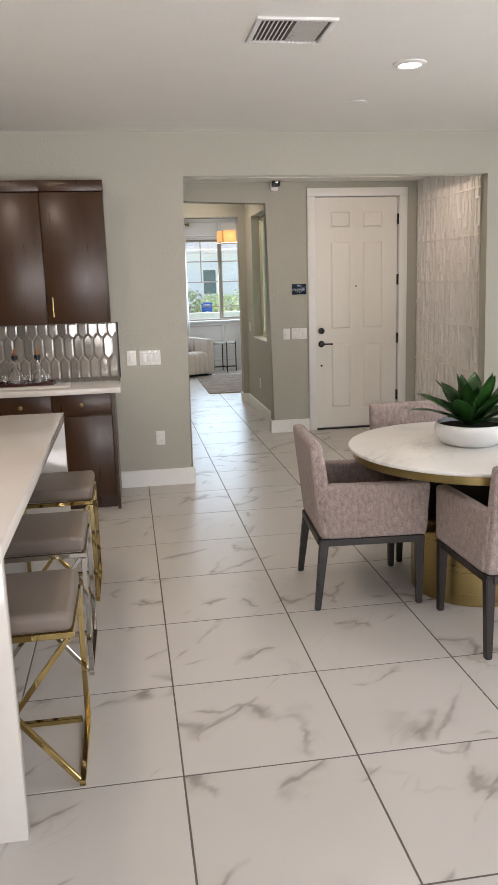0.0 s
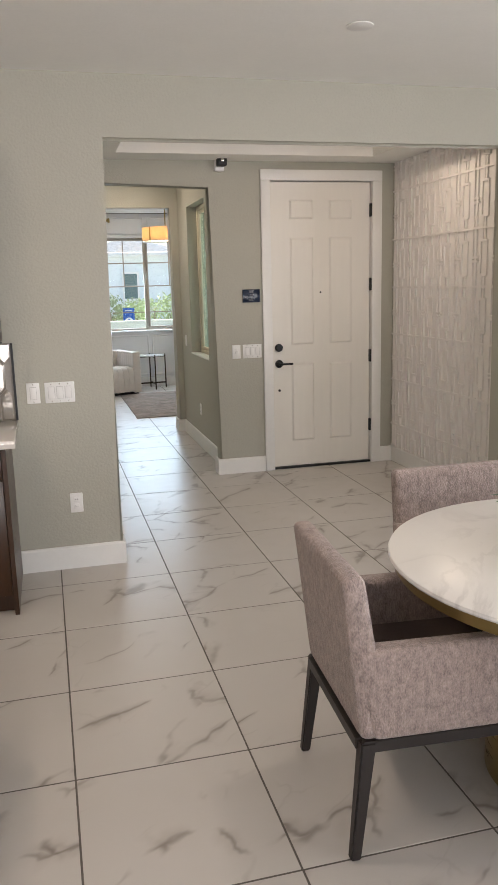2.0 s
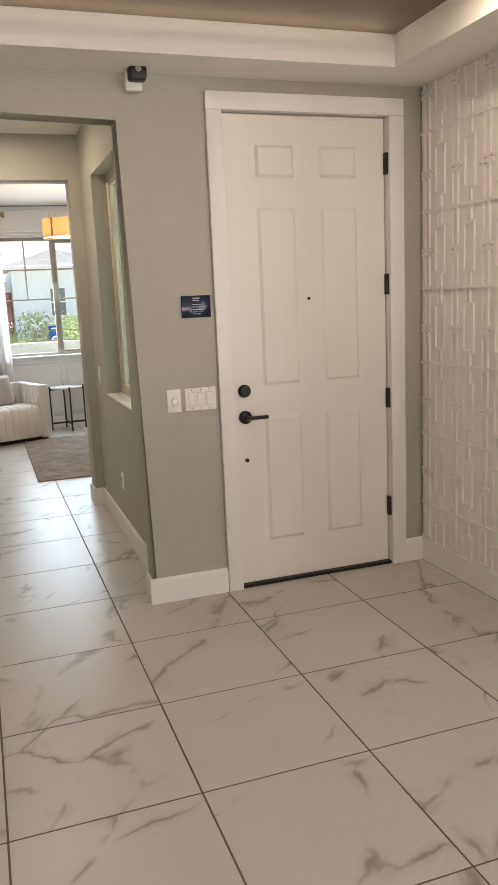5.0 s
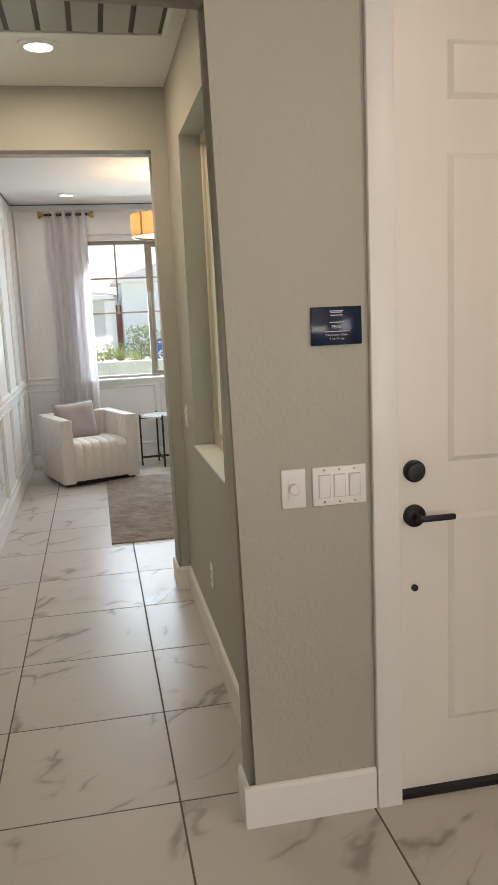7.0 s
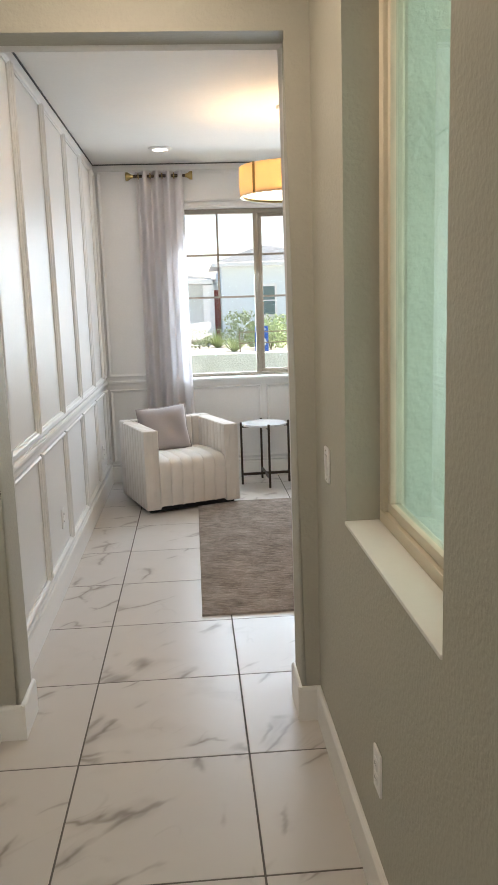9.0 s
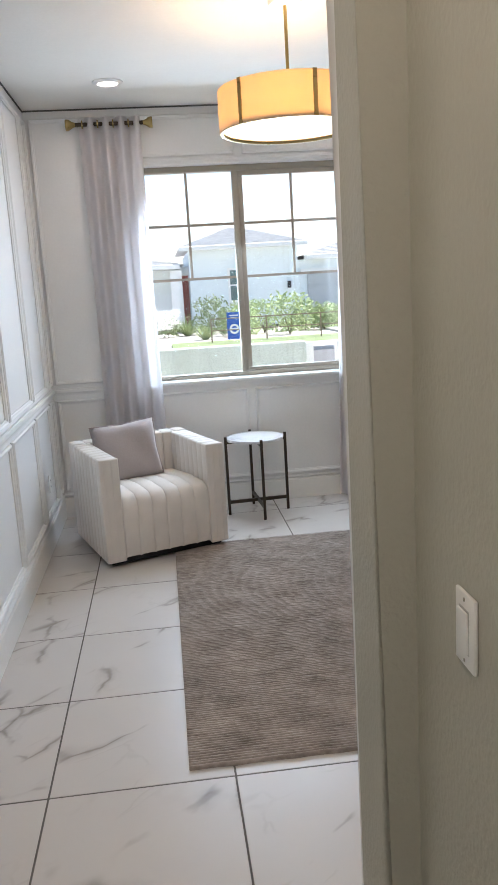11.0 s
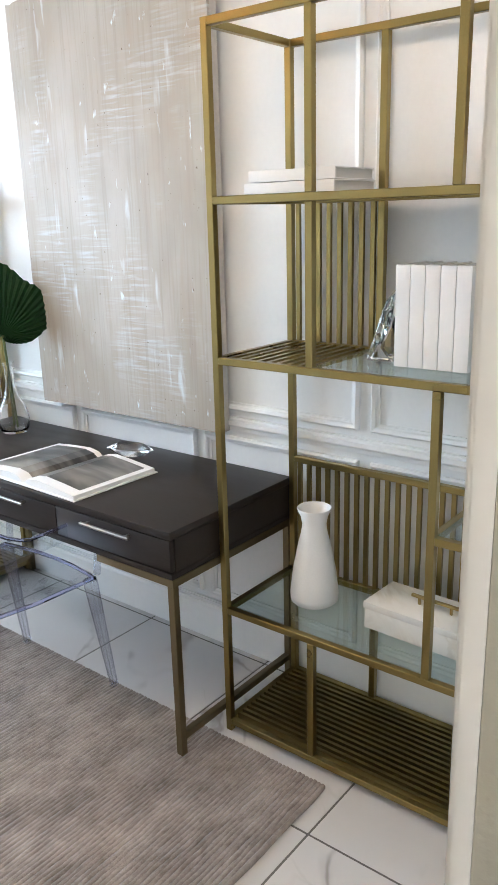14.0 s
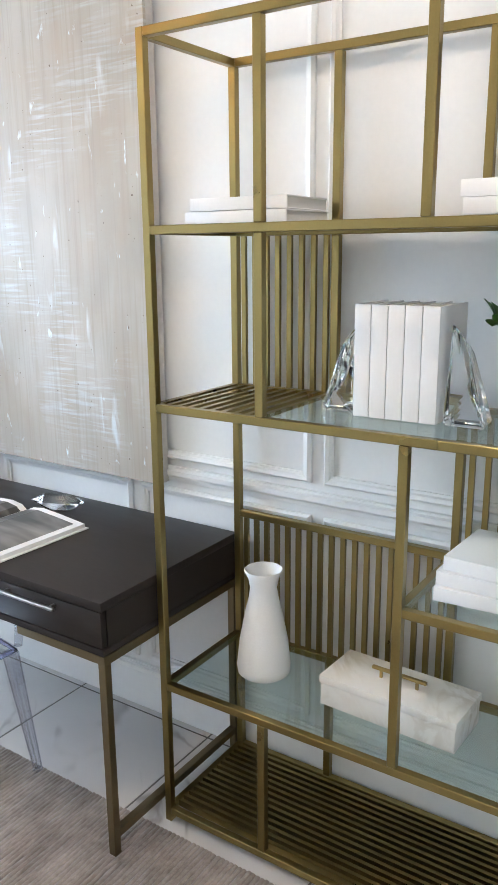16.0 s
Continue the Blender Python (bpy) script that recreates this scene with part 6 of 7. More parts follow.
for s in (-1, 1):
    bm = bmesh.new()
    pr2 = [(0.0, 0.006), (0.03, 0.026), (0.08, 0.033), (0.16, 0.028), (0.285, 0.017)]
    for lo2, hi2 in ((-0.19, 0.19),):
        rows2 = []
        for y, z in pr2:
            rows2.append([bm.verts.new((x, s * y, zz)) for x, zz in ((-0.192, 0.0045), (-0.192, z), (0.192, z), (0.192, 0.0045))])
        for p, q in zip(rows2, rows2[1:]):
            for j in range(4):
                bm.faces.new((p[j], p[(j + 1) % 4], q[(j + 1) % 4], q[j]))
        bm.faces.new(rows2[-1])
        bm.faces.new(rows2[0][::-1])
    bmesh.ops.recalc_face_normals(bm, faces=bm.faces)
    smooth(part("page_block", bm, M_PAPER, ob_book), 30)
    bm = bmesh.new()
    rows2 = []
    for y, z in ((0.008, 0.0126), (0.03, 0.0266), (0.08, 0.0336), (0.16, 0.0286), (0.262, 0.0196)):
        rows2.append([bm.verts.new((x, s * y, z)) for x in (-0.145, 0.165)])
    for p, q in zip(rows2, rows2[1:]):
        bm.faces.new((p[0], p[1], q[1], q[0]))
    bmesh.ops.recalc_face_normals(bm, faces=bm.faces)
    part("photo", bm, M_PHOTO, ob_book, "monochrome landscape photo print")

gem = empty("crystal_ornament", pose(3.005, 12.722, 0.7635, 0, 0, 20), "faceted clear crystal ornament on the desk", "ornament")
bm = bmesh.new()
rs = random.Random(8)
vs = []
for i in range(7):
    a = 2 * math.pi * i / 7
    vs.append(bm.verts.new((0.035 * math.cos(a), 0.10 * math.sin(a), 0.028)))
    vs.append(bm.verts.new((0.02 * math.cos(a + 0.4), 0.055 * math.sin(a + 0.4), 0.05)))
    vs.append(bm.verts.new((0.02 * math.cos(a + 0.3), 0.05 * math.sin(a + 0.3), 0.0005)))
bmesh.ops.convex_hull(bm, input=vs)
part("crystal", bm, M_CRYSTAL, gem)

pv = empty("palm_leaf_vase", pose(2.975, 13.40, 0.7632), "clear glass bottle vase holding two fan palm leaves", "vase")
bm = bmesh.new()
lathe(bm, [(0.001, 0.001), (0.05, 0.001), (0.062, 0.02), (0.066, 0.06), (0.055, 0.11), (0.030, 0.16), (0.019, 0.21), (0.018, 0.27), (0.024, 0.30), (0.022, 0.30), (0.0155, 0.27), (0.0165, 0.21), (0.027, 0.16), (0.052, 0.11), (0.062, 0.06), (0.058, 0.024), (0.046, 0.012), (0.001, 0.012)], 32, caps=False)
smooth(part("bottle", bm, M_CLEAR, pv))
M_PALM = material("fan_palm_leaf", (0.012, 0.058, 0.014), 0.5, vary=0.25, scale=10, spec=0.3)
M_STEM = material("leaf_stalk", (0.09, 0.12, 0.04), 0.5)


def fan(r):
    """Finely pleated round palm leaf in the local xz plane, its stalk joining near the lower edge."""
    bm = bmesh.new()
    n = 84
    d = 0.86 * r
    c = bm.verts.new((0, 0, 0))
    prev_in = prev = None
    for i in range(n + 1):
        a = radians(-58 + 296 * i / n)
        fold = 0.0032 * (1 if i % 2 else -1)
        rr = (d * math.sin(a) + math.sqrt(r * r - (d * math.cos(a)) ** 2)) * (1 - 0.010 * (i % 2)) * (1 + 0.014 * math.sin(2.3 * i) + 0.012 * math.sin(0.7 * i))
        vm = bm.verts.new((0.55 * rr * math.cos(a), fold * 0.8 - 0.006, 0.55 * rr * math.sin(a)))
        v = bm.verts.new((rr * math.cos(a), fold + 0.10 * rr * rr / r, rr * math.sin(a)))
        if prev:
            bm.faces.new((c, prev_in, vm))
            bm.faces.new((prev_in, prev, v, vm))
        prev_in, prev = vm, v
    bmesh.ops.solidify(bm, geom=list(bm.faces), thickness=0.0015)
    return bm


for (x, y, z, r, rx, ry, rz) in ((-0.003, 0.012, 0.455, 0.138, -4, -9, -33), (-0.022, -0.022, 0.415, 0.130, 5, 36, -36)):
    lf = part("leaf", fan(r), M_PALM, pv)
    lf.matrix_local = pose(x, y, z, rx, ry, rz)
    bm = bmesh.new()
    tube(bm, [(-0.6 * x, 0.02 if y < 0 else -0.02, 0.02), (0, 0, 0.27), (x, y, z)], 0.005, 8)
    smooth(part("stem", bm, M_STEM, pv, "pale green leaf stalk"))

# ---- painting ----
M_ART = bpy.data.materials.new("plaster_abstract_paint")
M_ART.use_nodes = True
an = M_ART.node_tree
ab2 = an.nodes["Principled BSDF"]
at2 = an.nodes.new("ShaderNodeTexCoord")


def art_noise(scale3, scale, detail, dist=0.0):
    mp2 = an.nodes.new("ShaderNodeMapping")
    mp2.inputs["Scale"].default_value = scale3
    an.links.new(at2.outputs["Object"], mp2.inputs["Vector"])
    nz = an.nodes.new("ShaderNodeTexNoise")
    nz.inputs["Scale"].default_value, nz.inputs["Detail"].default_value, nz.inputs["Distortion"].default_value = scale, detail, dist
    an.links.new(mp2.outputs[0], nz.inputs["Vector"])
    return nz


def art_range(node, lo, hi, to=(0.0, 1.0)):
    r_ = an.nodes.new("ShaderNodeMapRange")
    r_.inputs["From Min"].default_value, r_.inputs["From Max"].default_value = lo, hi
    r_.inputs["To Min"].default_value, r_.inputs["To Max"].default_value = to
    an.links.new(node, r_.inputs["Value"])
    return r_.outputs[0]


def art_math(op, a, b):
    n_ = an.nodes.new("ShaderNodeMath")
    n_.operation = op
    an.links.new(a, n_.inputs[0])
    if isinstance(b, float):
        n_.inputs[1].default_value = b
    else:
        an.links.new(b, n_.inputs[1])
    return n_.outputs[0]


def art_mix(fac, a, color):
    x_ = an.nodes.new("ShaderNodeMix")
    x_.data_type = "RGBA"
    x_.inputs["B"].default_value = (*color, 1)
    an.links.new(fac, x_.inputs["Factor"])
    if isinstance(a, tuple):
        x_.inputs["A"].default_value = (*a, 1)
    else:
        an.links.new(a, x_.inputs["A"])
    return x_.outputs["Result"]


# beige plaster ground, broad clouds, upright stains, scraped patches, pale drips, flecks and dark pits
cloud2 = art_noise((1, 1.6, 1.0), 2.0, 6, 0.3).outputs["Fac"]
stain = art_noise((1, 6.0, 0.8), 2.0, 6, 0.8).outputs["Fac"]
tone = art_mix(art_range(cloud2, 0.35, 0.65), (0.37, 0.32, 0.26), (0.46, 0.425, 0.375))
tone = art_mix(art_math("MULTIPLY", art_range(stain, 0.50, 0.70), 0.55), tone, (0.38, 0.305, 0.23))
swipe = art_noise((1, 3.0, 46.0), 1.7, 4, 0.5).outputs["Fac"]
area = art_noise((1, 2.2, 1.6), 1.7, 3, 0.3).outputs["Fac"]
scraped = art_math("MULTIPLY", art_range(area, 0.49, 0.64), art_range(swipe, 0.48, 0.66))
tone = art_mix(art_math("MULTIPLY", scraped, 0.7), tone, (0.55, 0.60, 0.63))
streak = art_noise((1, 60.0, 1.2), 1.5, 4, 0.2).outputs["Fac"]
tone = art_mix(art_math("MULTIPLY", art_range(streak, 0.50, 0.68), 0.35), tone, (0.30, 0.25, 0.20))
drip = art_noise((1, 17.0, 2.2), 1.6, 5, 0.5).outputs["Fac"]
place_d = art_noise((1, 2.5, 1.3), 2.2, 3).outputs["Fac"]
drips = art_math("MULTIPLY", art_range(drip, 0.57, 0.70), art_range(place_d, 0.54, 0.62))
tone = art_mix(art_math("MULTIPLY", drips, 0.75), tone, (0.66, 0.74, 0.78))
fleck = art_noise((1, 7.0, 3.0), 4.0, 5, 0.4).outputs["Fac"]
tone = art_mix(art_range(fleck, 0.68, 0.74), tone, (0.68, 0.78, 0.82))
pit = art_noise((1, 1, 1), 80.0, 1).outputs["Fac"]
tone = art_mix(art_range(pit, 0.765, 0.79), tone, (0.16, 0.12, 0.09))
an.links.new(tone, ab2.inputs["Base Color"])
ab2.inputs["Roughness"].default_value = 0.5
grain = art_noise((1, 1, 1), 90.0, 3).outputs["Fac"]
height = art_math("ADD", art_math("MULTIPLY", scraped, 0.5), art_math("ADD", drips, art_math("MULTIPLY", grain, 0.5)))
abp = an.nodes.new("ShaderNodeBump")
abp.inputs["Strength"].default_value, abp.inputs["Distance"].default_value = 0.4, 0.002
an.links.new(height, abp.inputs["Height"])
an.links.new(abp.outputs[0], ab2.inputs["Normal"])
art = empty("abstract_painting", pose(XE - 0.016, 12.35, 0.882), "large beige and white textured abstract canvas on the wall", "painting")
rs = random.Random(2)
AW, AH = 0.998, 1.53
# face with a few chipped, slightly ragged edges
top_line = [(AW - AW * i / 40, AH - 0.006 * rs.random() - (0.012 * rs.random() if rs.random() < 0.2 else 0)) for i in range(41)]
low_line = [(AW * i / 40, 0.004 * rs.random()) for i in range(41)]
low_line[0], low_line[-1] = (0.0, 0.0), (AW, 0.0)
top_line[0], top_line[-1] = (AW, AH - 0.006), (0.0, AH)
bm = bmesh.new()
prism(bm, low_line + top_line, "x", -0.046, -0.0335)
part("canvas", bm, M_ART, art)
boxed("stretcher", (-0.033, 0.0, 0.002, AW - 0.002, 0.002, AH - 0.022), material("grey_canvas_edge", (0.50, 0.47, 0.44), 0.8, vary=0.12, scale=5, bump=0.4, fine=60), art, "pale grey painted stretcher sides")

# ---- ghost chair ----
M_ACRYL = thin_glass("clear_acrylic", (0.90, 0.91, 0.955), 0.30, 2.0, 0.8)
M_EDGE = glass("acrylic_edge", (0.66, 0.68, 0.98), 0.02, 1.35)
gc = empty("ghost_chair", pose(2.414, 12.795, 0.0138, 0, 0, 0), "transparent acrylic armchair standing on the rug", "chair")
# local x is forward (towards the desk)
bm = bmesh.new()
NS = 10
top_r = []
for i in range(NS + 1):
    v = 2 * i / NS - 1
    for k in range(NS + 1):
        u = k / NS
        x = -0.235 + 0.47 * u
        wid = 0.205 + 0.055 * u - 0.02 * (u > 0.95)
        z = 0.445 - 0.018 * (1 - v * v) * math.sin(math.pi * u)
        top_r.append(bm.verts.new((x + 0.02 * (1 - v * v) * (u - 0.3), v * wid, z)))
for i in range(NS):
    for k in range(NS):
        a = i * (NS + 1) + k
        bm.faces.new((top_r[a], top_r[a + 1], top_r[a + NS + 2], top_r[a + NS + 1]))
bmesh.ops.solidify(bm, geom=list(bm.faces), thickness=0.012)
bmesh.ops.recalc_face_normals(bm, faces=bm.faces)
smooth(part("seat", bm, M_ACRYL, gc), 50)
# shell: back and arms in one sweep round the seat
path = []
for i in range(41):
    q = abs(2 * i / 40 - 1) * 0.72
    sgn = -1 if i < 20 else 1
    if q < 0.20:
        px, py = -0.250 - 0.018 * (1 - (q / 0.20) ** 2), q
    elif q < 0.28:
        a = (q - 0.20) / 0.08 * math.pi / 2
        px, py = -0.250 + 0.045 * (1 - math.cos(a)), 0.20 + 0.045 * math.sin(a)
    else:
        px, py = -0.205 + (q - 0.28), 0.245 + 0.012 * math.sin((q - 0.28) / 0.44 * math.pi)
    path.append((px, sgn * py, q))
bm = bmesh.new()
rows3 = []
for px, py, q in path:
    f = min(1.0, max(0.0, (q - 0.22) / 0.26))
    rise = 0.962 - 0.295 * (f * (2 - f))
    low2 = 0.445 + (rise - 0.055 - 0.445) * min(1.0, max(0.0, (q - 0.24) / 0.10)) ** 1.5
    col = []
    for k in range(7):
        z = low2 + (rise - low2) * k / 6
        lean = -0.085 * ((z - 0.445) / 0.5) * max(0.0, 1 - max(0.0, q - 0.2) / 0.22)
        col.append(bm.verts.new((px + lean, py, z)))
    rows3.append(col)
edge_line = [[v.co.copy() for v in c] for c in rows3]
for p, q in zip(rows3, rows3[1:]):
    for k in range(6):
        bm.faces.new((p[k], q[k], q[k + 1], p[k + 1]))
bmesh.ops.solidify(bm, geom=list(bm.faces), thickness=0.008)
bmesh.ops.recalc_face_normals(bm, faces=bm.faces)
smooth(part("backrest", bm, M_ACRYL, gc), 60)
bm = bmesh.new()
tube(bm, [c[-1] for c in edge_line], 0.006, 8)
smooth(part("top_edge", bm, M_EDGE, gc, "polished lilac-tinted rim"))
bm = bmesh.new()
tube(bm, [(-0.235, -0.2, 0.441), (0.0, -0.236, 0.437), (0.222, -0.252, 0.441), (0.25, -0.1, 0.437), (0.255, 0, 0.436), (0.25, 0.1, 0.437), (0.222, 0.252, 0.441), (0.0, 0.236, 0.437), (-0.235, 0.2, 0.441), (-0.25, 0, 0.44), (-0.235, -0.2, 0.441)], 0.0075, 8)
smooth(part("seat_rim", bm, M_EDGE, gc, "polished lilac-tinted rim"))
for s in (-1, 1):
    bm = bmesh.new()
    tube(bm, [(0.20, s * 0.248, 0.650), (0.235, s * 0.248, 0.625), (0.25, s * 0.248, 0.55), (0.24, s * 0.246, 0.447)], [0.014, 0.014, 0.013, 0.013], 10)
    smooth(part("arm_support", bm, M_ACRYL, gc))
    for x0, x1, y0, y1 in ((0.215, 0.268, 0.235, 0.252), (-0.205, -0.262, 0.185, 0.20)):
        bm = bmesh.new()
        up = [bm.verts.new((x0 + dx * 0.021, s * y0 + dy * 0.021, 0.436)) for dx, dy in ((-1, -1), (1, -1), (1, 1), (-1, 1))]
        dn = [bm.verts.new((x1 + dx * 0.013, s * y1 + dy * 0.013, 0.006)) for dx, dy in ((-1, -1), (1, -1), (1, 1), (-1, 1))]
        bm.faces.new(up)
        bm.faces.new(dn[::-1])
        for i in range(4):
            bm.faces.new((dn[i], dn[(i + 1) % 4], up[(i + 1) % 4], up[i]))
        bmesh.ops.recalc_face_normals(bm, faces=bm.faces)
        bmesh.ops.bevel(bm, geom=list(bm.edges), offset=0.006, segments=2, affect="EDGES")
        lg = smooth(part("leg", bm, M_ACRYL, gc))
        bm = bmesh.new()
        lathe(bm, [(0.016, 0), (0.017, 0.004), (0.013, 0.0058)], 16, (x1, s * y1, 0))
        part("foot_glide", bm, M_ACRYL, lg)

# ---- outside ----
M_GRAVEL = material("pale_desert_gravel", (0.58, 0.53, 0.46), 0.95, vary=0.25, scale=3, bump=1.5, fine=30)
M_CONC = material("pale_concrete", (0.52, 0.50, 0.46), 0.9, vary=0.08, scale=1.5, bump=0.3, fine=20)
M_ASPH = material("asphalt", (0.13, 0.127, 0.122), 0.9, vary=0.2, scale=2, bump=0.8, fine=40)
M_GRASS = material("lawn", (0.20, 0.25, 0.11), 0.95, vary=0.4, scale=4, bump=1.0, fine=50)
M_FACADE = material("blue_grey_stucco", (0.72, 0.77, 0.78), 0.9, vary=0.06, bump=0.8, fine=25)
M_ROOF = material("grey_roof_tile", (0.62, 0.60, 0.57), 0.85, vary=0.25, scale=5, stretch=(1, 1, 1))
bm = bmesh.new()
bmesh.ops.create_grid(bm, x_segments=1, y_segments=1, size=600)
ground = part("ground", bm, M_GRAVEL)
ground.location = (0, 0, -0.20)
structure(ground, "pale desert gravel ground", "ground")
structure(boxed("road", (-200, 200, 22.5, 30.0, -0.199, -0.19), M_ASPH), "asphalt street in front of the houses", "road")
structure(boxed("pavement", (-200, 200, 20.6, 22.2, -0.198, -0.10), M_CONC), "pale concrete sidewalk", "pavement")
structure(boxed("pavement_far", (-200, 200, 30.3, 32.0, -0.198, -0.10), M_CONC), "pale concrete sidewalk across the street", "pavement")
structure(boxed("kerb", (-200, 200, 22.2, 22.5, -0.198, -0.09), M_CONC), "concrete kerb", "kerb")
structure(boxed("kerb_far", (-200, 200, 30.0, 30.3, -0.198, -0.09), M_CONC), "concrete kerb", "kerb")
structure(boxed("driveway", (7.5, 14.5, 32.0, 44.0, -0.198, -0.12), M_CONC), "pale concrete driveway", "driveway")
structure(boxed("lawn", (1.5, 7.2, 32.3, 35.5, -0.198, -0.13), M_GRASS), "strip of green lawn", "lawn")
# overhang is out of view, added to keep sun off the office floor
structure(boxed("eave", (-0.4, 4.2, YNB, YNB + 0.75, 2.78, 2.98), M_STUCCO), "unseen overhang added to block sun above the office window", "eave")
structure(boxed("roof", (-4.5, 5.5, -3.3, YNB, TOP, TOP + 0.2), M_STUCCO), "flat roof slab over the rooms", "roof")
# outer skin so that the side rooms read as solid from the porch
structure(boxed("porch_wall", (XH + 0.18, 3.38, YJ - 0.016, YJ - 0.001, 0, TOP), M_STUCCO), "pale green stucco porch wall", "wall")
structure(boxed("porch_floor", (XH + 0.18, 7.0, YDB, YJ - 0.016, -0.19, -0.03), M_CONC), "concrete porch floor", "floor")
structure(boxed("porch_ceiling", (XH + 0.18, 4.95, YDB, YJ - 0.016, 2.70, TOP - 0.01), M_CEIL), "porch ceiling", "ceiling")

yard = empty("garden_wall", pose(0, 17.0, -0.2), "low pale green stucco yard wall", "garden wall")
boxed("wall_run", (-6, 2.62, 0, 0.2, 0, 1.20), M_STUCCO, yard, bevel=0.01)
boxed("wall_run", (3.02, 9, 0, 0.2, 0, 1.20), M_STUCCO, yard, bevel=0.01)
for x in (2.62, 2.94):
    boxed("gate_post", (x, x + 0.08, 0.04, 0.16, 0, 1.18), M_WHITE, yard, "white gate post")

YH = 44.0
house = empty("house", pose(0, YH, -0.1), "single-storey blue-grey stucco house across the street", "house")
M_EAVE = material("white_fascia", (0.72, 0.72, 0.70), 0.7)


def hip(name, x0, x1, y0, y1, z0, z1, parent):
    bm = bmesh.new()
    inset = (y1 - y0) / 2
    xa, xb = (x0 + inset, x1 - inset) if x1 - x0 > y1 - y0 else ((x0 + x1) / 2 - 0.2, (x0 + x1) / 2 + 0.2)
    v = [bm.verts.new(p) for p in ((x0, y0, z0), (x1, y0, z0), (x1, y1, z0), (x0, y1, z0), (xa, (y0 + y1) / 2, z1), (xb, (y0 + y1) / 2, z1))]
    for f in ((0, 1, 5, 4), (1, 2, 5), (2, 3, 4, 5), (3, 0, 4), (3, 2, 1, 0)):
        bm.faces.new([v[i] for i in f])
    bmesh.ops.recalc_face_normals(bm, faces=bm.faces)
    roof = part(name, bm, M_ROOF, parent)
    n = 16
    for i in range(1, n):
        f = i / n
        ya, za = y0 + (y1 - y0) / 2 * f, z0 + (z1 - z0) * f
        boxed("tile_course", (x0 + (xa - x0) * f, x1 - (x1 - xb) * f, ya - 0.05, ya + 0.12, za - 0.02, za + 0.035), M_ROOF, roof)


# main block, entry recess on its left, garage wing on its right
boxed("wall", (2.6, 7.4, 0, 8, 0, 3.35), M_FACADE, house)
boxed("wall", (7.4, 17, 0.6, 8, 0, 2.75), M_FACADE, house)
boxed("wall", (-6, 2.6, 1.2, 8, 0, 2.75), M_FACADE, house)
boxed("entry_column", (1.75, 2.25, -0.3, 0.2, 0, 2.55), M_EAVE, house, "pale entry column")
boxed("fascia", (2.2, 7.8, -0.5, 0.0, 3.35, 3.5), M_EAVE, house)
boxed("fascia", (7.8, 17.4, 0.1, 0.6, 2.75, 2.92), M_EAVE, house)
boxed("fascia", (-6.4, 2.2, -0.45, 1.2, 2.62, 2.80), M_EAVE, house)
hip("roof", 2.2, 7.8, -0.5, 8.5, 3.5, 4.55, house)
hip("roof", 7.6, 17.4, 0.1, 9.0, 2.92, 4.1, house)
hip("roof", -6.4, 2.4, -0.45, 9.0, 2.80, 3.6, house)
boxed("front_door", (2.30, 2.58, 1.15, 1.2, 0.05, 2.35), material("red_brown_door", (0.26, 0.06, 0.045), 0.5), house, "red-brown front door")
hw = boxed("window", (4.25, 5.15, -0.05, -0.001, 1.05, 2.55), M_WHITE, house, "white framed window")
boxed("pane", (4.36, 5.04, -0.07, -0.051, 1.16, 1.77), material("dark_window_glass", (0.10, 0.16, 0.16), 0.1, vary=0.1), hw)
boxed("pane", (4.36, 5.04, -0.07, -0.051, 1.83, 2.44), material("dark_window_glass_top", (0.10, 0.16, 0.16), 0.1, vary=0.1), hw)
boxed("sill", (4.15, 5.25, -0.12, -0.051, 0.93, 1.05), M_EAVE, hw)
boxed("wall_lamp", (6.9, 7.05, -0.15, -0.001, 1.55, 1.85), M_BLACK, house)
gd = boxed("garage_door", (7.9, 13.4, 0.54, 0.599, 0.0, 2.15), material("garage_door_paint", (0.42, 0.44, 0.45), 0.6), house, "panelled grey garage door")
for r_ in range(4):
    boxed("garage_panel", (7.95, 13.35, 0.50, 0.539, 0.04 + 0.53 * r_, 0.52 + 0.53 * r_), material("garage_panel_paint", (0.44, 0.46, 0.47), 0.6), gd)
boxed("garage_head", (7.6, 13.7, 0.45, 0.599, 2.16, 2.34), M_EAVE, house)

# shrubs in front of the house: clumps of small leaves round short stems
M_SHRUB = material("desert_shrub_leaf", (0.34, 0.41, 0.19), 0.7, vary=0.4, scale=3, each=0.3)
M_TWIG = material("shrub_twig", (0.16, 0.12, 0.08), 0.9)


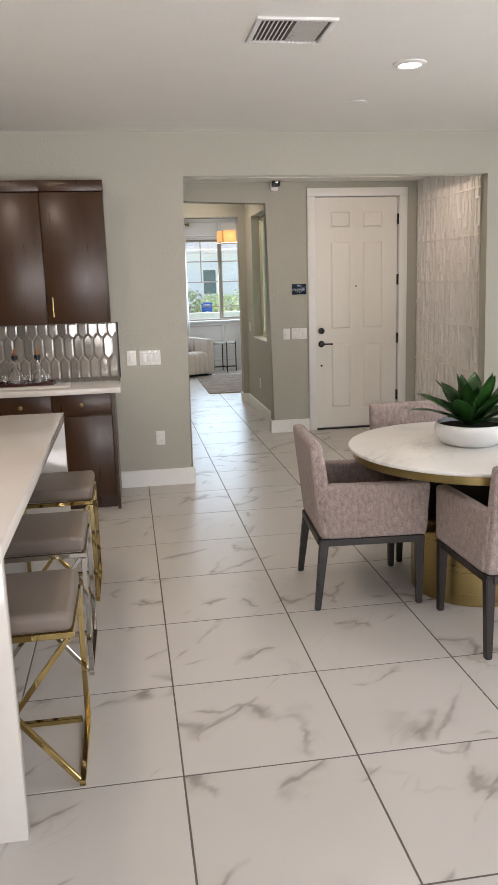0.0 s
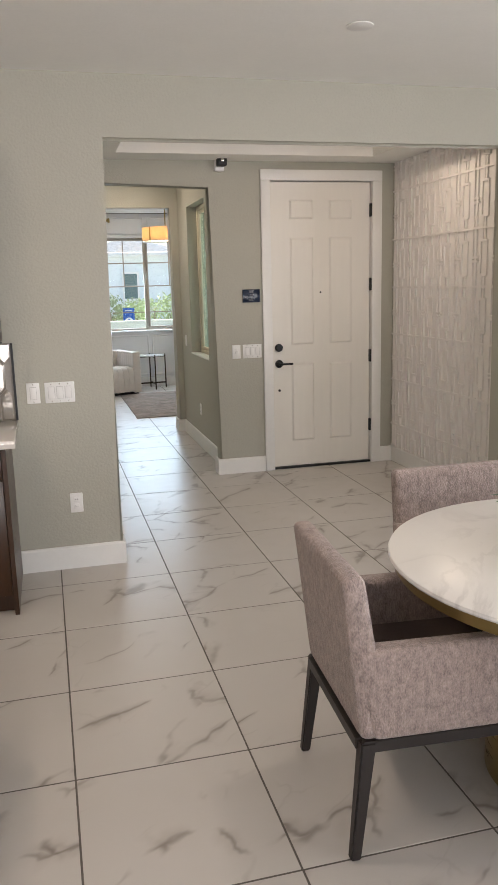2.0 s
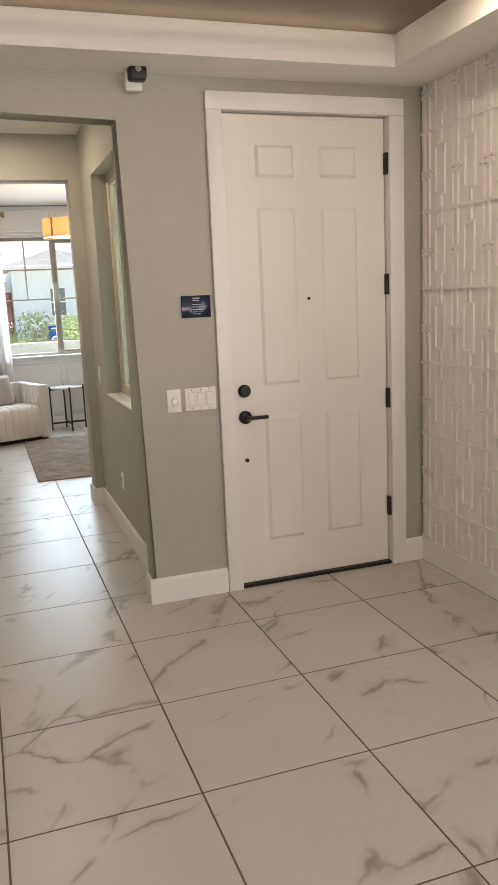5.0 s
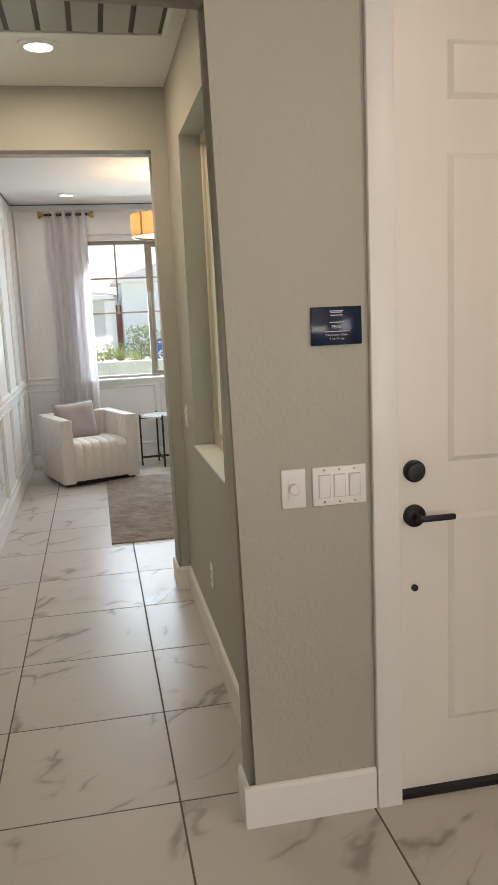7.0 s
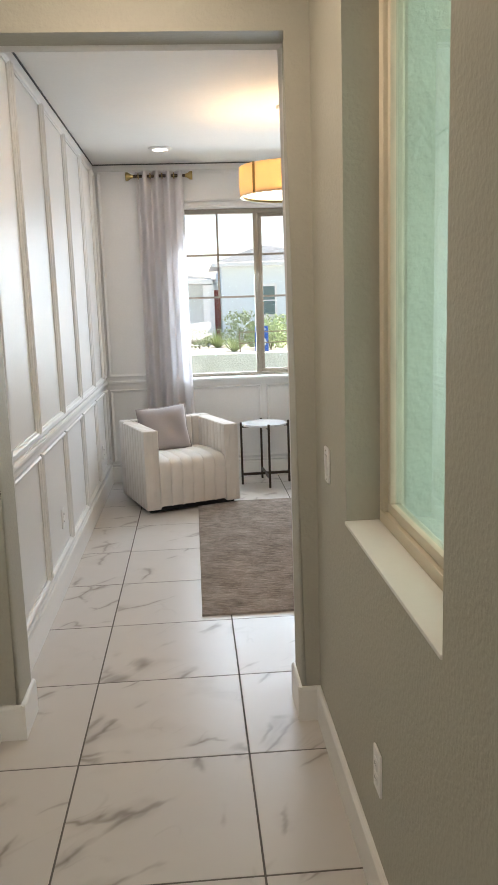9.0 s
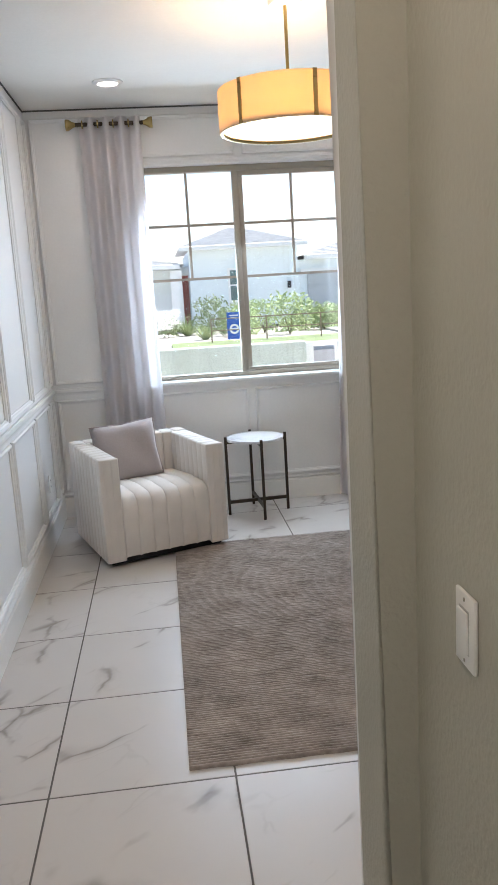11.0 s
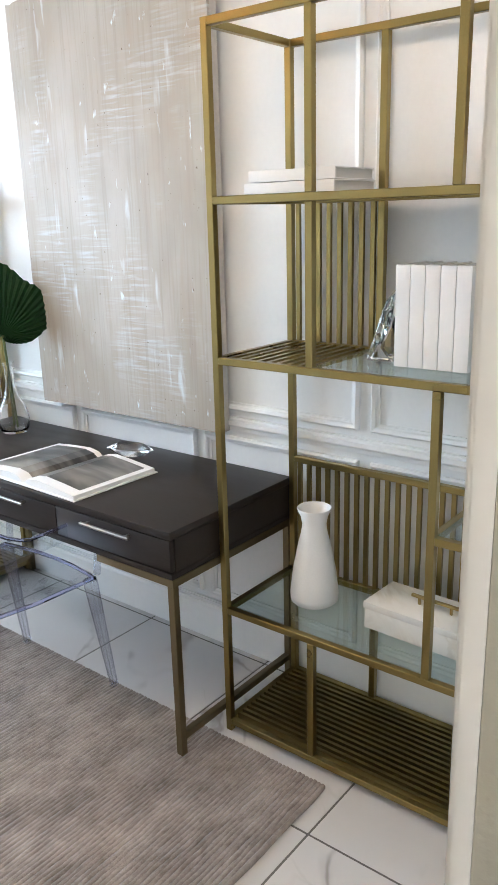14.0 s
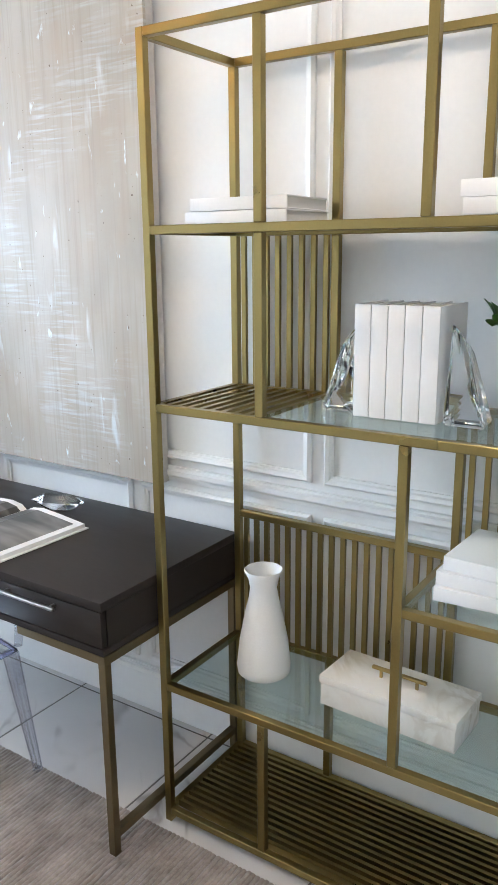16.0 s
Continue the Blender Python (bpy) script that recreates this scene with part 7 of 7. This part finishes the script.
def shrub_mesh(seed, r, h, grassy):
    rs = random.Random(seed)
    bm = bmesh.new()
    for i in range(520 if not grassy else 160):
        a, e = rs.uniform(0, 2 * math.pi), rs.uniform(0, 1) ** 0.6
        if grassy:
            ln = h * rs.uniform(0.7, 1.15)
            p0 = Vector((0.1 * r * math.cos(a), 0.1 * r * math.sin(a), 0))
            p1 = p0 + Vector((math.cos(a) * r * e, math.sin(a) * r * e, ln * (1 - 0.45 * e)))
            sd = Vector((-math.sin(a), math.cos(a), 0)) * 0.02
            q = [bm.verts.new(v) for v in (p0 - sd, p0 + sd, p1)]
            bm.faces.new(q)
        else:
            zz = h * rs.uniform(0.08, 1.0)
            rad = r * (0.55 + 0.55 * math.sin(math.pi * min(1, zz / h * 0.85 + 0.1))) * rs.uniform(0.35, 1.0) * (1 + 0.25 * math.sin(3 * a + seed))
            c = Vector((rad * math.cos(a), rad * math.sin(a), zz * rs.uniform(0.85, 1.12)))
            t1 = Vector((rs.uniform(-1, 1), rs.uniform(-1, 1), rs.uniform(-0.3, 1))).normalized()
            t2 = t1.cross(Vector((rs.uniform(-1, 1), rs.uniform(-1, 1), rs.uniform(-1, 1)))).normalized()
            s1, s2 = rs.uniform(0.05, 0.11), rs.uniform(0.02, 0.04)
            q = [bm.verts.new(v) for v in (c - t1 * s1, c + t2 * s2, c + t1 * s1, c - t2 * s2)]
            bm.faces.new(q)
    me = bpy.data.meshes.new("foliage")
    bm.to_mesh(me)
    bm.free()
    me.materials.append(M_SHRUB)
    return me


kinds = [shrub_mesh(1, 0.62, 1.15, False), shrub_mesh(2, 0.5, 0.9, False), shrub_mesh(3, 0.7, 0.8, True)]
bm = bmesh.new()
for i in range(5):
    a = 2 * math.pi * i / 5
    tube(bm, [(0, 0, 0), (0.1 * math.cos(a), 0.1 * math.sin(a), 0.3), (0.25 * math.cos(a), 0.25 * math.sin(a), 0.75)], [0.02, 0.014, 0.006], 5)
twig = bpy.data.meshes.new("stems")
bm.to_mesh(twig)
bm.free()
twig.materials.append(M_TWIG)
rs = random.Random(21)
for i in range(22):
    x = 1.6 + 0.52 * i + rs.uniform(-0.2, 0.2)
    y = rs.uniform(37.5, 41.5)
    k = rs.choice((0, 0, 1, 1, 2))
    b = empty("shrub", Matrix.Translation((x, y, -0.2)) @ Matrix.Rotation(rs.uniform(0, 6), 4, "Z"), "green desert shrub in the front yard", "shrub", "shrubs in the front yard")
    f = new("foliage", kinds[k])
    f.parent = b
    f.scale = (rs.uniform(0.9, 1.25),) * 3
    if k < 2:
        s = new("stems", twig)
        s.parent = b
M_BLUE = material("blue_sign_face", (0.01, 0.09, 0.42), 0.45, vary=0.03)
ysign = empty("yard_sign", pose(3.68, 36.0, -0.2), "blue yard sign with white round emblem", "sign")
boxed("board", (-0.24, 0.24, 0, 0.06, 0.05, 0.97), M_BLUE, ysign, bevel=0.005)
bm = bmesh.new()
lathe(bm, [(0.10, 0), (0.17, 0), (0.17, 0.006), (0.10, 0.006), (0.10, 0)], 24, caps=False)
bmesh.ops.transform(bm, matrix=pose(0, -0.003, 0.40, 90), verts=bm.verts)
part("emblem", bm, M_WHITE, ysign)
boxed("emblem_bar", (-0.10, 0.10, -0.008, -0.0005, 0.37, 0.43), M_WHITE, ysign)
for z, w in ((0.86, 0.30), (0.78, 0.22)):
    boxed("print_line", (-w / 2, w / 2, -0.008, -0.0005, z - 0.02, z + 0.02), M_WHITE, ysign)
fence = empty("rail_fence", pose(0, 34.6, -0.2), "low pipe rail fence along the yard", "fence")
M_RUST = material("rusty_pipe", (0.30, 0.22, 0.15), 0.7, metal=0.3)
for x in (2.8, 4.6, 6.4, 8.2):
    barred("post", (x, 0, 0), (x, 0, 0.85), 0.04, M_RUST, fence)
for z in (0.45, 0.82):
    barred("rail", (2.8, 0, z), (8.2, 0, z), 0.035, M_RUST, fence)

# ---- floor ----
floor = structure(boxed("floor", (-4.35, 5.35, -3.2, 15.06, -0.12, -0.0012), M_GROUT), "polished grey-veined porcelain tile floor", "floor")
bm = bmesh.new()
box(bm, -0.297, 0.297, -0.297, 0.297, -0.009, 0, 0.0014, 1)
tile_mesh = bpy.data.meshes.new("tile")
bm.to_mesh(tile_mesh)
bm.free()
tile_mesh.materials.append(M_TILE)
for j in range(-3, 21):
    for i in range(-3, 7):
        cx, cy = 0.125 + 0.6 * i - 0.3, 2.6 + 0.6 * j + 0.3
        if (cy > 7.0 and cx < 0.1) or (6.7 < cy < 10.5 and cx > 3.3):
            continue
        tile = new("tile", tile_mesh)
        tile.parent = floor
        tile.location = (cx, cy, random.uniform(-0.0003, 0.0003))
        tile.rotation_euler = (0, 0, random.choice((0, math.pi)))
bm = bmesh.new()
for j in range(-10, 7):
    for i in range(-8, 10):
        if j >= -3 and -3 <= i <= 6:
            continue
        cx, cy = 0.125 + 0.6 * i - 0.3, 2.6 + 0.6 * j + 0.3
        if cx - 0.3 < -4.3 or cx + 0.3 > 5.4 or cy - 0.3 < -3.3 or cy > 6.6:
            continue
        box(bm, cx - 0.2975, cx + 0.2975, cy - 0.2975, cy + 0.2975, -0.009, 0)
rest = part("tile_field", bm, M_TILE, floor)
rest["kind"] = "stuff"
